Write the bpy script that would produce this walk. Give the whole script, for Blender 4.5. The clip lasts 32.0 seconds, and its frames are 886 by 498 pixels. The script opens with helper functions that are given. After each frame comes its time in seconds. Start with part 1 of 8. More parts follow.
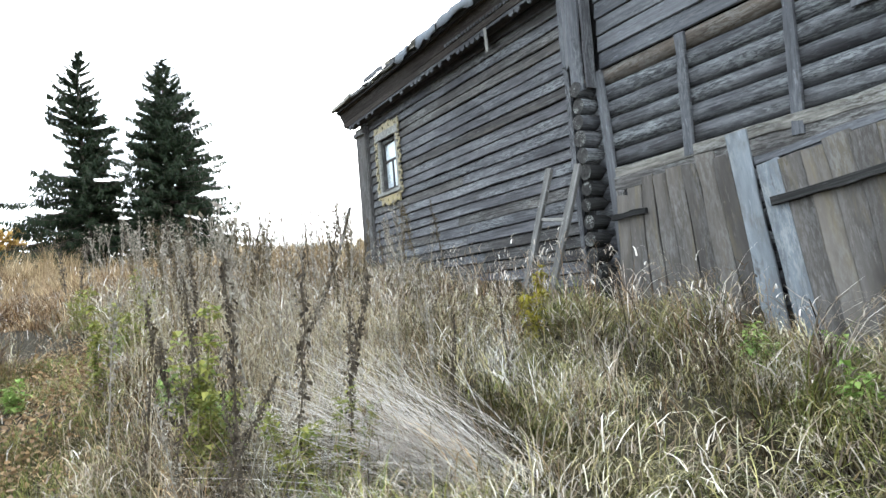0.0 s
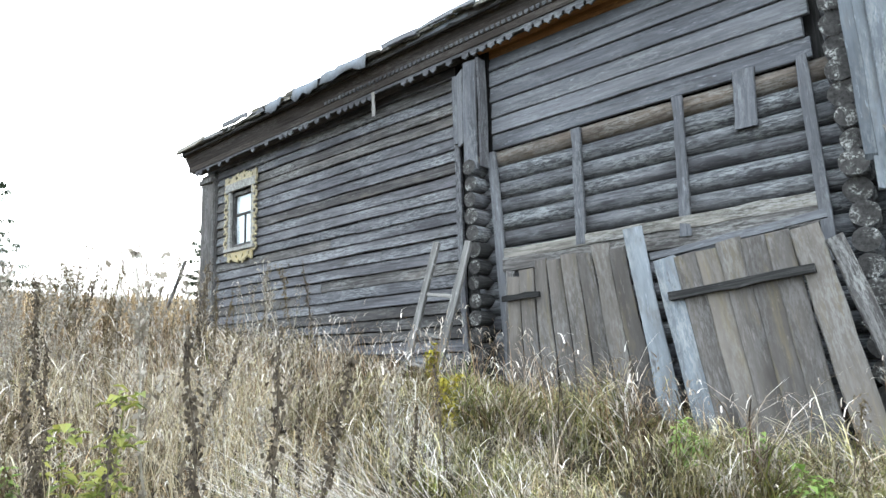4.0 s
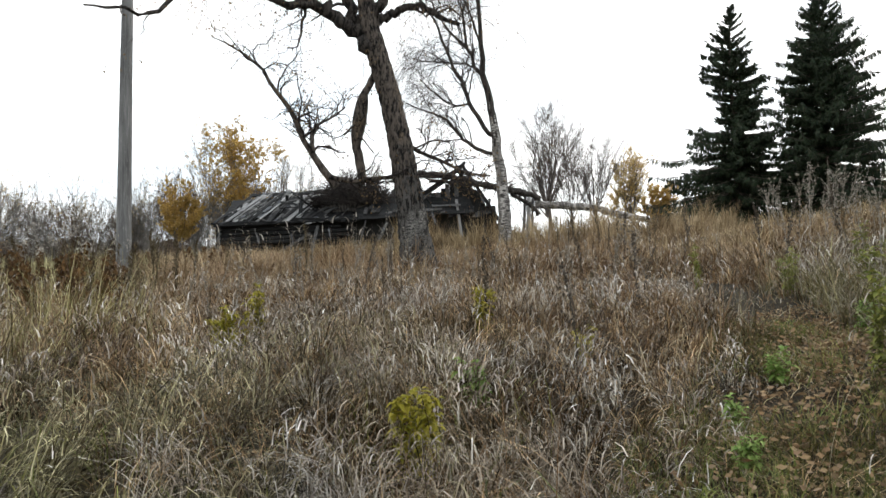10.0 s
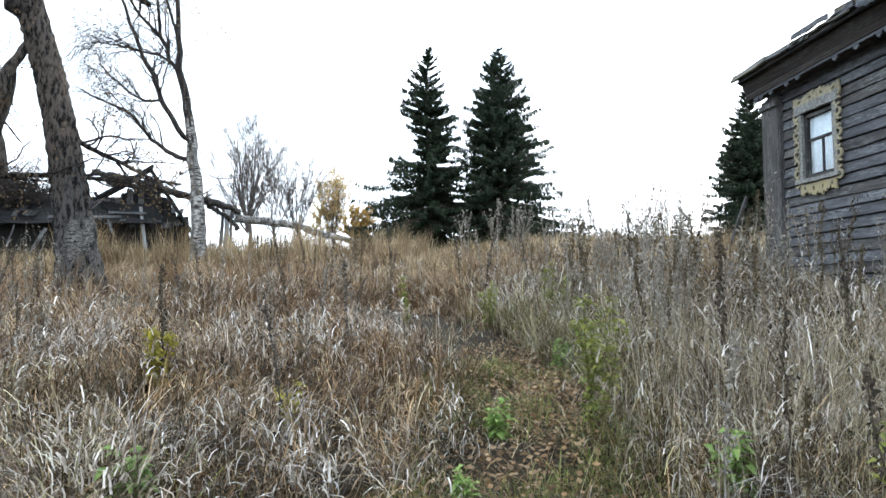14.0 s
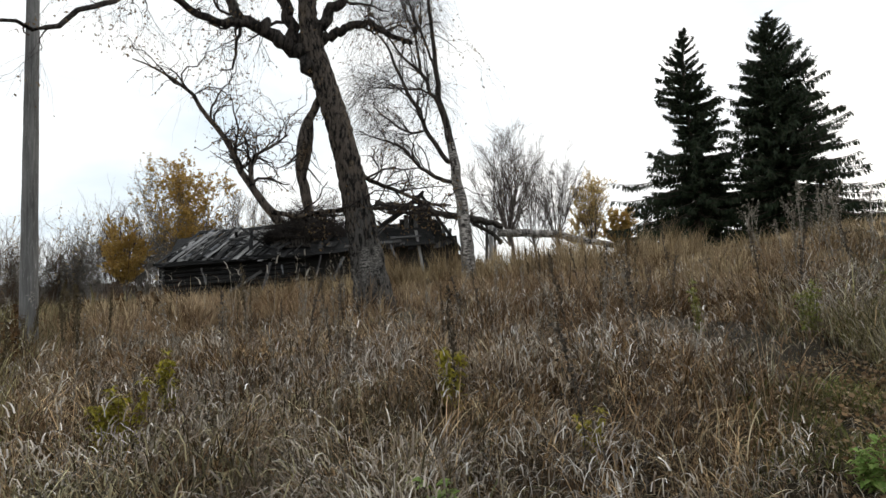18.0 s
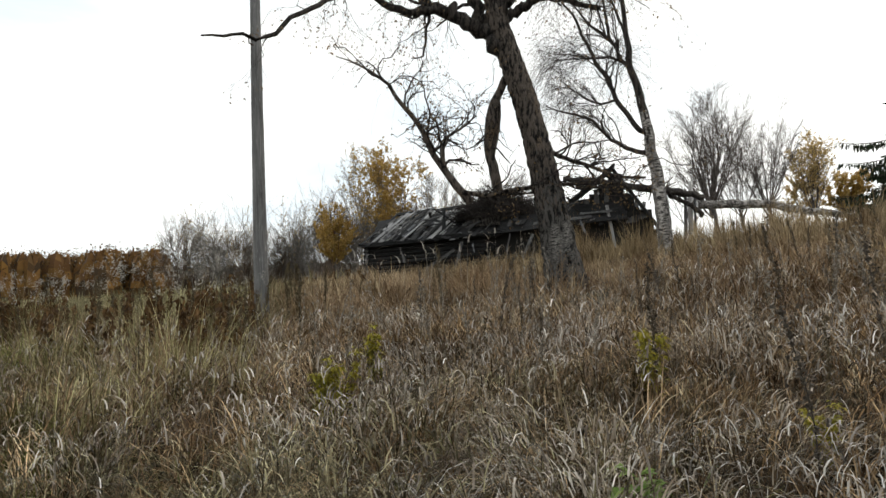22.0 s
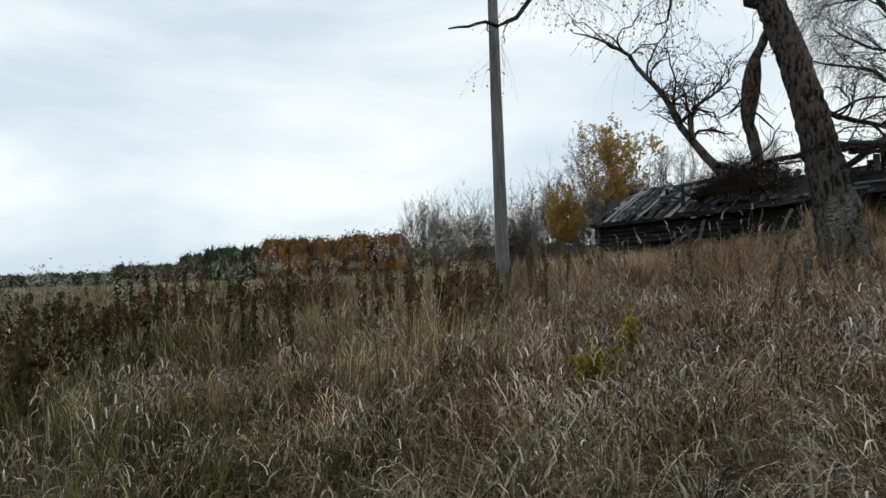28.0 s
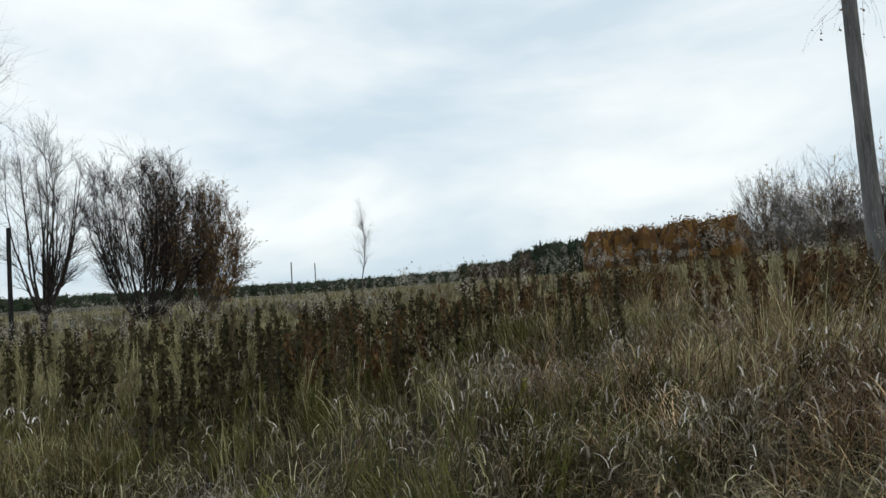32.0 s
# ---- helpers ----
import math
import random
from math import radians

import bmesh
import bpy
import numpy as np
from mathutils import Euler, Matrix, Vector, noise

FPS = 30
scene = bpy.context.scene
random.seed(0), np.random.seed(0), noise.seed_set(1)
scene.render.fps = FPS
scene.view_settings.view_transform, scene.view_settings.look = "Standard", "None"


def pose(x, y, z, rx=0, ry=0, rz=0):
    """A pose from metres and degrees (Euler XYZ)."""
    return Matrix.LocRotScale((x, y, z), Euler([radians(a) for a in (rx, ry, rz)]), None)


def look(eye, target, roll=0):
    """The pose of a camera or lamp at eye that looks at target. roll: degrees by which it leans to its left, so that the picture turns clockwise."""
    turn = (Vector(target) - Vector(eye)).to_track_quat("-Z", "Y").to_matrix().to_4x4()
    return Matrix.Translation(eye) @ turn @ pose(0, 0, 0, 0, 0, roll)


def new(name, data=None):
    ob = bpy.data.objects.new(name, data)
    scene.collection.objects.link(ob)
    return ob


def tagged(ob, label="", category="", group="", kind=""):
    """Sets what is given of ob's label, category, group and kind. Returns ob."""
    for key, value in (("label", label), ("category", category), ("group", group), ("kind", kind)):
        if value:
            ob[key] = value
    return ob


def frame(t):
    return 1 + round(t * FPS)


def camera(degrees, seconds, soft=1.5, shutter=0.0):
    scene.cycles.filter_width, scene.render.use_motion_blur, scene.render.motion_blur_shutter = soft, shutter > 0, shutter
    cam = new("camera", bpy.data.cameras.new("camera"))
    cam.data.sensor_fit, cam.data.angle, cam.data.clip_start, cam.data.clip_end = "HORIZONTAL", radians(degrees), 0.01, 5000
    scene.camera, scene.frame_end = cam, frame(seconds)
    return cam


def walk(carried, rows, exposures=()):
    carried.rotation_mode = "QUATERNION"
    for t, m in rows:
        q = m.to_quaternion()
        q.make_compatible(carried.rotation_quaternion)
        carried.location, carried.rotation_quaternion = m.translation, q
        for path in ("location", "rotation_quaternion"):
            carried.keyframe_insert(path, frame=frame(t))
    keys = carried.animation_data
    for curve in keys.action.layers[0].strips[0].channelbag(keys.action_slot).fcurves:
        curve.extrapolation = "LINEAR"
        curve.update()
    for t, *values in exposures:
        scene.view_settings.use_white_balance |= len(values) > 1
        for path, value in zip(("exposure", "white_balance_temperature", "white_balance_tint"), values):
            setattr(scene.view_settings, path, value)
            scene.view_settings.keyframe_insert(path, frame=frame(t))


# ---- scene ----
cam = camera(71.28, 32.0)
PATH = [
    (0.0, pose(0.001, 0.001, 1.252, 94.62, 4.80, -32.41)),
    (0.5, pose(-0.040, 0.234, 1.292, 93.32, 6.49, -29.42)),
    (1.0, pose(-0.127, 0.402, 1.333, 91.00, 7.45, -33.85)),
    (1.5, pose(-0.148, 0.608, 1.378, 92.72, 9.35, -40.22)),
    (2.0, pose(-0.165, 0.771, 1.400, 92.41, 7.58, -39.65)),
    (2.5, pose(-0.215, 0.841, 1.407, 91.87, 6.98, -45.33)),
    (3.0, pose(-0.275, 0.868, 1.397, 91.53, 2.77, -52.78)),
    (3.5, pose(-0.341, 0.870, 1.399, 97.00, 2.27, -50.30)),
    (5.5, pose(-0.357, 0.865, 1.413, 102.85, 0.76, -50.78)),
    (6.0, pose(-0.372, 0.896, 1.426, 103.91, 1.14, -43.70)),
    (6.5, pose(-0.386, 0.893, 1.421, 102.20, 2.11, -39.04)),
    (7.0, pose(-0.397, 0.900, 1.400, 99.75, 2.01, -31.16)),
    (7.5, pose(-0.399, 0.962, 1.375, 98.43, 1.81, -16.15)),
    (8.0, pose(-0.375, 0.968, 1.372, 96.80, 1.20, -3.27)),
    (8.5, pose(-0.392, 0.944, 1.373, 96.55, 0.84, 9.04)),
    (9.0, pose(-0.503, 0.947, 1.365, 95.01, 1.49, 13.94)),
    (9.5, pose(-0.665, 0.960, 1.374, 93.94, 1.73, 17.83)),
    (10.0, pose(-0.793, 0.977, 1.370, 92.70, -0.06, 21.35)),
    (10.5, pose(-0.892, 1.102, 1.373, 93.39, -0.35, 23.53)),
    (11.0, pose(-0.924, 1.307, 1.421, 94.47, 2.11, 21.35)),
    (11.5, pose(-0.944, 1.413, 1.414, 91.71, 4.06, 17.65)),
    (12.0, pose(-1.029, 1.502, 1.414, 89.40, 0.37, 12.06)),
    (12.5, pose(-1.116, 1.596, 1.449, 88.62, 0.59, 0.76)),
    (13.0, pose(-1.116, 1.649, 1.443, 87.45, 0.81, -4.86)),
    (13.5, pose(-1.060, 1.705, 1.471, 91.60, 0.31, -5.40)),
    (14.0, pose(-0.976, 1.795, 1.553, 94.32, -0.54, -5.99)),
    (14.5, pose(-0.957, 1.914, 1.565, 94.61, 0.42, -12.76)),
    (16.5, pose(-1.147, 2.037, 1.574, 95.84, 3.96, -7.04)),
    (17.0, pose(-1.216, 2.075, 1.570, 95.68, 3.56, 2.40)),
    (17.5, pose(-1.234, 2.104, 1.583, 95.33, 2.14, 6.87)),
    (18.0, pose(-1.190, 2.184, 1.602, 95.34, 2.17, 17.94)),
    (18.5, pose(-1.161, 2.220, 1.607, 95.80, 2.33, 22.48)),
    (19.0, pose(-1.161, 2.235, 1.620, 96.49, 2.14, 24.19)),
    (19.5, pose(-1.151, 2.218, 1.641, 96.64, 1.12, 23.49)),
    (20.0, pose(-1.155, 2.208, 1.650, 97.55, 0.97, 25.13)),
    (20.5, pose(-1.174, 2.220, 1.642, 97.02, 1.62, 27.27)),
    (21.0, pose(-1.197, 2.222, 1.628, 95.05, 3.15, 30.67)),
    (21.5, pose(-1.202, 2.224, 1.624, 94.97, 3.00, 30.50)),
    (22.0, pose(-1.238, 2.224, 1.614, 93.85, 1.91, 35.32)),
    (22.5, pose(-1.302, 2.190, 1.605, 94.61, 4.30, 40.84)),
    (23.0, pose(-1.305, 2.173, 1.611, 95.12, 4.43, 41.73)),
    (23.5, pose(-1.254, 2.188, 1.613, 96.12, 3.30, 35.56)),
    (24.0, pose(-1.210, 2.201, 1.615, 96.02, 1.46, 26.92)),
    (24.5, pose(-1.202, 2.186, 1.624, 96.03, 2.51, 26.43)),
    (25.0, pose(-1.230, 2.174, 1.619, 96.34, 1.98, 35.11)),
    (25.5, pose(-1.288, 2.104, 1.612, 94.69, 3.38, 49.61)),
    (26.0, pose(-1.307, 2.027, 1.627, 93.83, 3.19, 58.60)),
    (26.5, pose(-1.291, 1.997, 1.631, 92.78, 3.02, 58.74)),
    (28.5, pose(-1.514, 2.138, 1.620, 92.81, 1.23, 55.53)),
    (29.0, pose(-1.492, 2.209, 1.640, 93.42, 0.85, 59.38)),
    (29.5, pose(-1.513, 2.188, 1.621, 92.08, 1.95, 69.40)),
    (30.0, pose(-1.539, 2.116, 1.623, 91.98, 3.20, 81.18)),
    (30.5, pose(-1.561, 2.063, 1.630, 91.24, 3.54, 88.70)),
    (31.0, pose(-1.570, 2.048, 1.622, 91.04, 3.12, 88.22)),
    (31.5, pose(-1.545, 2.044, 1.627, 91.89, 3.49, 87.82)),
    (32.0, pose(-1.511, 2.061, 1.631, 93.29, 3.64, 85.53)),
]

EXPOSURES = [(t, e, k, n) for t, e, k, n in (
    (0.0, 2.15, 6150, 6), (1.0, 1.88, 6150, 6), (2.0, 2.1, 6150, 6), (3.5, 2.5, 6150, 6), (6.0, 2.25, 6150, 6), (7.0, 1.3, 6300, 7), (8.0, 0.12, 6400, 4), (9.0, 0.36, 6550, 5), (10.0, 0.95, 6600, 8), (11.0, 1.08, 6500, 7),
    (12.0, 1.42, 6200, 6), (13.0, 1.95, 5800, 5), (14.0, 1.55, 5800, 6), (16.5, -0.1, 6350, 10), (18.0, 0.3, 6700, 9), (20.0, 0.33, 6900, 8), (21.0, 0.36, 6900, 8), (22.0, 0.45, 6850, 8), (23.0, 0.04, 6550, 9), (24.0, 0.36, 6700, 8), (25.0, 0.48, 6800, 7), (26.0, -0.04, 6400, 6), (29.0, 0.03, 6400, 5), (32.0, -0.03, 6350, 5))]
walk(cam, PATH, EXPOSURES)

# ---- sky, sun ----
SUN_UP, SUN_YAW = 24.0, 40.0          # height above the horizon; degrees east of north
world = bpy.data.worlds.new("overcast_sky")
scene.world = world
world.use_nodes = True
wn, wl = world.node_tree.nodes, world.node_tree.links
wn.clear()
sky = wn.new("ShaderNodeTexSky")
sky.sky_type, sky.sun_disc = "NISHITA", False
sky.sun_elevation, sky.sun_rotation = radians(SUN_UP), radians(SUN_YAW)
sky.air_density, sky.dust_density = 1.0, 2.0
blue = wn.new("ShaderNodeBackground")
blue.inputs["Strength"].default_value = 0.09
wl.new(sky.outputs["Color"], blue.inputs["Color"])
coord = wn.new("ShaderNodeTexCoord")
squash = wn.new("ShaderNodeMapping")
squash.inputs["Scale"].default_value = (1.0, 1.0, 3.0)
squash.inputs["Rotation"].default_value = (0.05, 0.09, 0.6)
wl.new(coord.outputs["Generated"], squash.inputs["Vector"])
cloud = wn.new("ShaderNodeTexNoise")
cloud.inputs["Scale"].default_value, cloud.inputs["Detail"].default_value = 1.7, 6.0
cloud.inputs["Roughness"].default_value, cloud.inputs["Distortion"].default_value = 0.5, 0.3
wl.new(squash.outputs["Vector"], cloud.inputs["Vector"])
tone = wn.new("ShaderNodeValToRGB")
tone.color_ramp.elements[0].position, tone.color_ramp.elements[0].color = 0.38, (0.66, 0.75, 0.84, 1)
tone.color_ramp.elements[1].position, tone.color_ramp.elements[1].color = 0.6, (1.0, 1.0, 1.0, 1)
wl.new(cloud.outputs["Fac"], tone.inputs["Fac"])
grey = wn.new("ShaderNodeBackground")
grey.inputs["Strength"].default_value = 1.12
wl.new(tone.outputs["Color"], grey.inputs["Color"])
both = wn.new("ShaderNodeMixShader")
both.inputs["Fac"].default_value = 0.88
wl.new(blue.outputs[0], both.inputs[1])
wl.new(grey.outputs[0], both.inputs[2])
wl.new(both.outputs[0], wn.new("ShaderNodeOutputWorld").inputs["Surface"])

sun = new("sun", bpy.data.lights.new("sun", "SUN"))
sun.data.energy, sun.data.angle, sun.data.color = 0.7, radians(25), (1.0, 0.96, 0.9)
_s = Vector((math.sin(radians(SUN_YAW)) * math.cos(radians(SUN_UP)), math.cos(radians(SUN_YAW)) * math.cos(radians(SUN_UP)), math.sin(radians(SUN_UP))))
sun.matrix_world = look(_s * 100, (0, 0, 0))


# ---- materials ----
class Nodes:
    """A node material under construction."""

    def __init__(self, name, rough=0.85):
        self.m = bpy.data.materials.new(name)
        self.m.use_nodes = True
        self.t = self.m.node_tree
        self.b = self.t.nodes["Principled BSDF"]
        self.b.inputs["Roughness"].default_value = rough
        self.b.inputs["Specular IOR Level"].default_value = 0.25

    def node(self, kind, **values):
        n = self.t.nodes.new(kind)
        for key, value in values.items():
            n.inputs[key.replace("_", " ")].default_value = value
        return n

    def link(self, a, b):
        self.t.links.new(a, b)

    def coord(self, out, scale):
        c, m = self.node("ShaderNodeTexCoord"), self.node("ShaderNodeMapping")
        m.inputs["Scale"].default_value = scale
        self.link(c.outputs[out], m.inputs["Vector"])
        return m.outputs["Vector"]

    def noise(self, vector, scale, detail=4.0, rough=0.6):
        n = self.node("ShaderNodeTexNoise", Scale=scale, Detail=detail, Roughness=rough)
        self.link(vector, n.inputs["Vector"])
        return n.outputs["Fac"]

    def ramp(self, fac, *stops):
        r = self.node("ShaderNodeValToRGB")
        e = r.color_ramp.elements
        while len(e) < len(stops):
            e.new(0.5)
        for k, (p, c) in zip(e, stops):
            k.position, k.color = p, (*c, 1)
        self.link(fac, r.inputs["Fac"])
        return r.outputs["Color"]

    def mix(self, fac, a, b, how="MIX"):
        n = self.t.nodes.new("ShaderNodeMix")
        n.data_type, n.blend_type = "RGBA", how
        for sock, v in ((n.inputs[0], fac), (n.inputs[6], a), (n.inputs[7], b)):
            if isinstance(v, bpy.types.NodeSocket):
                self.link(v, sock)
            else:
                sock.default_value = v if isinstance(v, float) else (*v, 1)
        return n.outputs[2]

    def bump(self, height, strength, distance):
        n = self.node("ShaderNodeBump", Strength=strength, Distance=distance)
        self.link(height, n.inputs["Height"])
        self.link(n.outputs["Normal"], self.b.inputs["Normal"])

    def color(self, c):
        self.link(c, self.b.inputs["Base Color"])
        return self.m


def wood(name, dark, mid, pale, moss=0.0, rough=0.85, grain=1.0, blot=None, soft=0.0, lichen=0.0, crust=(0.3, 0.31, 0.305)):
    """Weathered wood; the grain runs along the first texture coordinate. soft: weaker grain; lichen: pale crust in flakes."""
    dark = tuple(a + (b - a) * soft for a, b in zip(dark, mid))
    pale = tuple(a + (b - a) * soft for a, b in zip(pale, mid))
    n = Nodes(name, rough)
    info = n.node("ShaderNodeObjectInfo")
    c = n.node("ShaderNodeTexCoord")
    add = n.node("ShaderNodeVectorMath")
    add.operation = "ADD"
    comb = n.node("ShaderNodeCombineXYZ")
    for k, f in (("X", 37.0), ("Y", 11.0), ("Z", 5.0)):
        mul = n.node("ShaderNodeMath")
        mul.operation = "MULTIPLY"
        mul.inputs[1].default_value = f
        n.link(info.outputs["Random"], mul.inputs[0])
        n.link(mul.outputs[0], comb.inputs[k])
    n.link(c.outputs["UV"], add.inputs[0])
    n.link(comb.outputs[0], add.inputs[1])
    m1, m2, m3 = (n.node("ShaderNodeMapping") for _ in range(3))
    for m, sc in ((m1, (1.7, 52.0 * grain, 1)), (m2, (0.6, 4.0, 1)), (m3, (5.5, 34.0, 1))):
        m.inputs["Scale"].default_value = sc
        n.link(add.outputs[0], m.inputs["Vector"])
    fine, broad, fleck = n.noise(m1.outputs[0], 1.0, 7.0, 0.7), n.noise(m2.outputs[0], 1.0, 4.0, 0.65), n.noise(m3.outputs[0], 1.0, 5.0, 0.75)
    base = n.ramp(fine, (0.28, dark), (0.5, mid), (0.7, pale))
    shade = n.ramp(broad, (0.28, (0.5, 0.5, 0.5)), (0.5, (0.95, 0.95, 0.95)), (0.72, (1.3, 1.3, 1.3)))
    col = n.mix(1.0, base, shade, "MULTIPLY")
    each = n.ramp(info.outputs["Random"], (0.0, (0.7, 0.7, 0.7)), (0.6, (1.0, 0.99, 0.97)), (1.0, (1.25, 1.22, 1.16)))
    col = n.mix(1.0, col, each, "MULTIPLY")
    col = n.mix(n.ramp(fleck, (0.58, (0, 0, 0)), (0.68, (0.7, 0.7, 0.7))), col, tuple(min(1, v * 1.45) for v in pale))
    if moss:
        g = n.noise(m2.outputs[0], 2.3, 6.0, 0.7)
        col = n.mix(n.ramp(g, (0.52, (0, 0, 0)), (0.75, (moss, moss, moss))), col, (0.16, 0.13, 0.06))
    if blot:
        m4 = n.node("ShaderNodeMapping")
        m4.inputs["Scale"].default_value = (2.2, 7.0, 1)
        n.link(add.outputs[0], m4.inputs["Vector"])
        q = n.noise(m4.outputs[0], 1.0, 7.0, 0.75)
        col = n.mix(n.ramp(q, (0.5, (0, 0, 0)), (0.64, (0.7, 0.7, 0.7))), col, blot)
        col = n.mix(n.ramp(q, (0.3, (0.7, 0.7, 0.7)), (0.4, (0, 0, 0))), col, (0.035, 0.028, 0.022))
    if lichen:
        m5, m6 = n.node("ShaderNodeMapping"), n.node("ShaderNodeMapping")
        for m, sc in ((m5, (0.9, 3.2, 1)), (m6, (9.0, 42.0, 1))):
            m.inputs["Scale"].default_value = sc
            n.link(add.outputs[0], m.inputs["Vector"])
        where = n.ramp(n.noise(m5.outputs[0], 1.0, 3.0, 0.6), (0.42, (0, 0, 0)), (0.64, (lichen, lichen, lichen)))
        flake = n.ramp(n.noise(m6.outputs[0], 1.0, 6.0, 0.8), (0.47, (0, 0, 0)), (0.56, (1, 1, 1)))
        col = n.mix(n.mix(1.0, where, flake, "MULTIPLY"), col, crust)
    n.bump(fine, 0.5, 0.006)
    return n.color(col)


GREY = wood("grey_weathered_boards", (0.0145, 0.0145, 0.0168), (0.062, 0.063, 0.072), (0.138, 0.142, 0.158), blot=(0.098, 0.098, 0.108), soft=0.28, lichen=0.6, crust=(0.25, 0.265, 0.275))
DARK = wood("dark_weathered_boards", (0.014, 0.013, 0.013), (0.05, 0.048, 0.049), (0.13, 0.127, 0.128), blot=(0.085, 0.077, 0.07), soft=0.2, lichen=0.45)
EAVE = wood("dark_brown_eave_boards", (0.01, 0.0085, 0.0078), (0.032, 0.027, 0.025), (0.078, 0.069, 0.064), soft=0.2, lichen=0.25, crust=(0.17, 0.165, 0.16))
LOGS = wood("grey_brown_logs", (0.012, 0.012, 0.0135), (0.045, 0.046, 0.053), (0.135, 0.14, 0.155), grain=0.5, blot=(0.09, 0.094, 0.104), soft=0.2, lichen=0.55, crust=(0.27, 0.29, 0.3))
BROWN_LOG = wood("brown_barked_logs", (0.018, 0.014, 0.011), (0.055, 0.046, 0.039), (0.12, 0.1, 0.085), grain=0.5, blot=(0.11, 0.1, 0.095), soft=0.15, lichen=0.3)
PALE = wood("pale_bare_wood", (0.06, 0.059, 0.057), (0.16, 0.158, 0.154), (0.28, 0.278, 0.272), grain=0.7)
BLUE = wood("blue_grey_board", (0.085, 0.096, 0.112), (0.13, 0.148, 0.172), (0.175, 0.195, 0.222), grain=0.35, blot=(0.1, 0.1, 0.1), soft=0.4, lichen=0.4)
ROTTEN = wood("rotten_pale_board", (0.03, 0.028, 0.026), (0.11, 0.107, 0.1), (0.23, 0.225, 0.215), grain=0.5, blot=(0.04, 0.036, 0.03), lichen=0.6, crust=(0.3, 0.305, 0.3))
TAN = wood("brown_grey_planks", (0.034, 0.031, 0.029), (0.08, 0.0735, 0.069), (0.13, 0.123, 0.117), moss=0.45, grain=0.22, soft=0.68, lichen=0.3, crust=(0.23, 0.235, 0.24))
# smooth blue-grey wood, its tones also raised to offset shade below the eave
PLANE = wood("blue_grey_sawn_boards", (0.03, 0.0315, 0.037), (0.093, 0.098, 0.113), (0.17, 0.178, 0.198), blot=(0.085, 0.086, 0.092), grain=0.7, soft=0.42, lichen=0.4, crust=(0.22, 0.235, 0.245))
RUST = wood("rusty_soffit_board", (0.07, 0.035, 0.015), (0.2, 0.095, 0.035), (0.28, 0.15, 0.06))
# near-black timber; also set behind boards as the shade in their gaps
BLACK = wood("black_wood_and_shade", (0.004, 0.004, 0.0045), (0.013, 0.013, 0.0135), (0.042, 0.042, 0.043))
SILVER = wood("silvered_roof_boards", (0.1, 0.1, 0.105), (0.26, 0.26, 0.265), (0.42, 0.42, 0.42))
POLE = wood("silver_grey_pole", (0.085, 0.084, 0.083), (0.165, 0.163, 0.162), (0.25, 0.247, 0.245), grain=0.6)
MOSSY = wood("mossy_roof_board", (0.03, 0.03, 0.025), (0.1, 0.098, 0.09), (0.2, 0.195, 0.18), moss=0.7)


def endgrain():
    n = Nodes("cracked_log_end")
    v = n.coord("Object", (1, 1, 1))
    a, b, c = n.noise(v, 26.0, 5.0, 0.7), n.noise(v, 7.0), n.noise(v, 48.0, 5.0, 0.8)
    col = n.mix(1.0, n.ramp(a, (0.3, (0.012, 0.011, 0.011)), (0.7, (0.075, 0.073, 0.072))), n.ramp(b, (0.3, (0.6, 0.6, 0.6)), (0.7, (1.1, 1.1, 1.1))), "MULTIPLY")
    col = n.mix(n.mix(1.0, n.ramp(b, (0.5, (0, 0, 0)), (0.62, (0.9, 0.9, 0.9))), n.ramp(c, (0.5, (0, 0, 0)), (0.56, (1, 1, 1))), "MULTIPLY"), col, (0.36, 0.37, 0.36))
    n.bump(a, 0.6, 0.01)
    return n.color(col)


def paint(name, color, worn, amount=0.5, scale=9.0, rough=0.7):
    n = Nodes(name, rough)
    v = n.coord("Object", (1, 1, 1))
    a, b = n.noise(v, scale, 6.0, 0.7), n.noise(v, scale * 5, 4.0)
    col = n.mix(n.ramp(a, (0.35, (0, 0, 0)), (0.65, (amount, amount, amount))), color, worn)
    col = n.mix(1.0, col, n.ramp(b, (0.3, (0.8, 0.8, 0.8)), (0.7, (1.08, 1.08, 1.08))), "MULTIPLY")
    n.bump(a, 0.3, 0.004)
    return n.color(col)


ENDS = endgrain()
CASING = paint("flaking_silver_paint", (0.31, 0.31, 0.295), (0.1, 0.098, 0.09), 0.9, 20)
SCROLL = paint("worn_yellow_scrollwork", (0.4, 0.35, 0.22), (0.15, 0.14, 0.11), 0.9, 18)
OCHRE = paint("flaking_yellow_paint", (0.34, 0.28, 0.13), (0.27, 0.25, 0.2), 0.8, 12)
SHEET = paint("pale_metal_sheet", (0.15, 0.17, 0.2), (0.1, 0.098, 0.095), 0.7, 4, 0.95)
CURTAIN = paint("white_curtain", (0.8, 0.84, 0.88), (0.68, 0.72, 0.77), 0.6, 5, 0.9)
IRON = paint("rusted_iron", (0.05, 0.035, 0.028), (0.09, 0.05, 0.03), 0.7, 20)
# near-black stand-in for the unlit inside of house and hut
VOID = paint("interior_shade", (0.012, 0.011, 0.01), (0.02, 0.018, 0.016))


def glass():
    n = Nodes("window_glass", 0.04)
    n.b.inputs["Transmission Weight"].default_value = 1.0
    n.b.inputs["Base Color"].default_value = (0.9, 0.94, 0.95, 1)
    n.b.inputs["IOR"].default_value = 1.45
    n.b.inputs["Specular IOR Level"].default_value = 0.5
    return n.m


GLASS = glass()


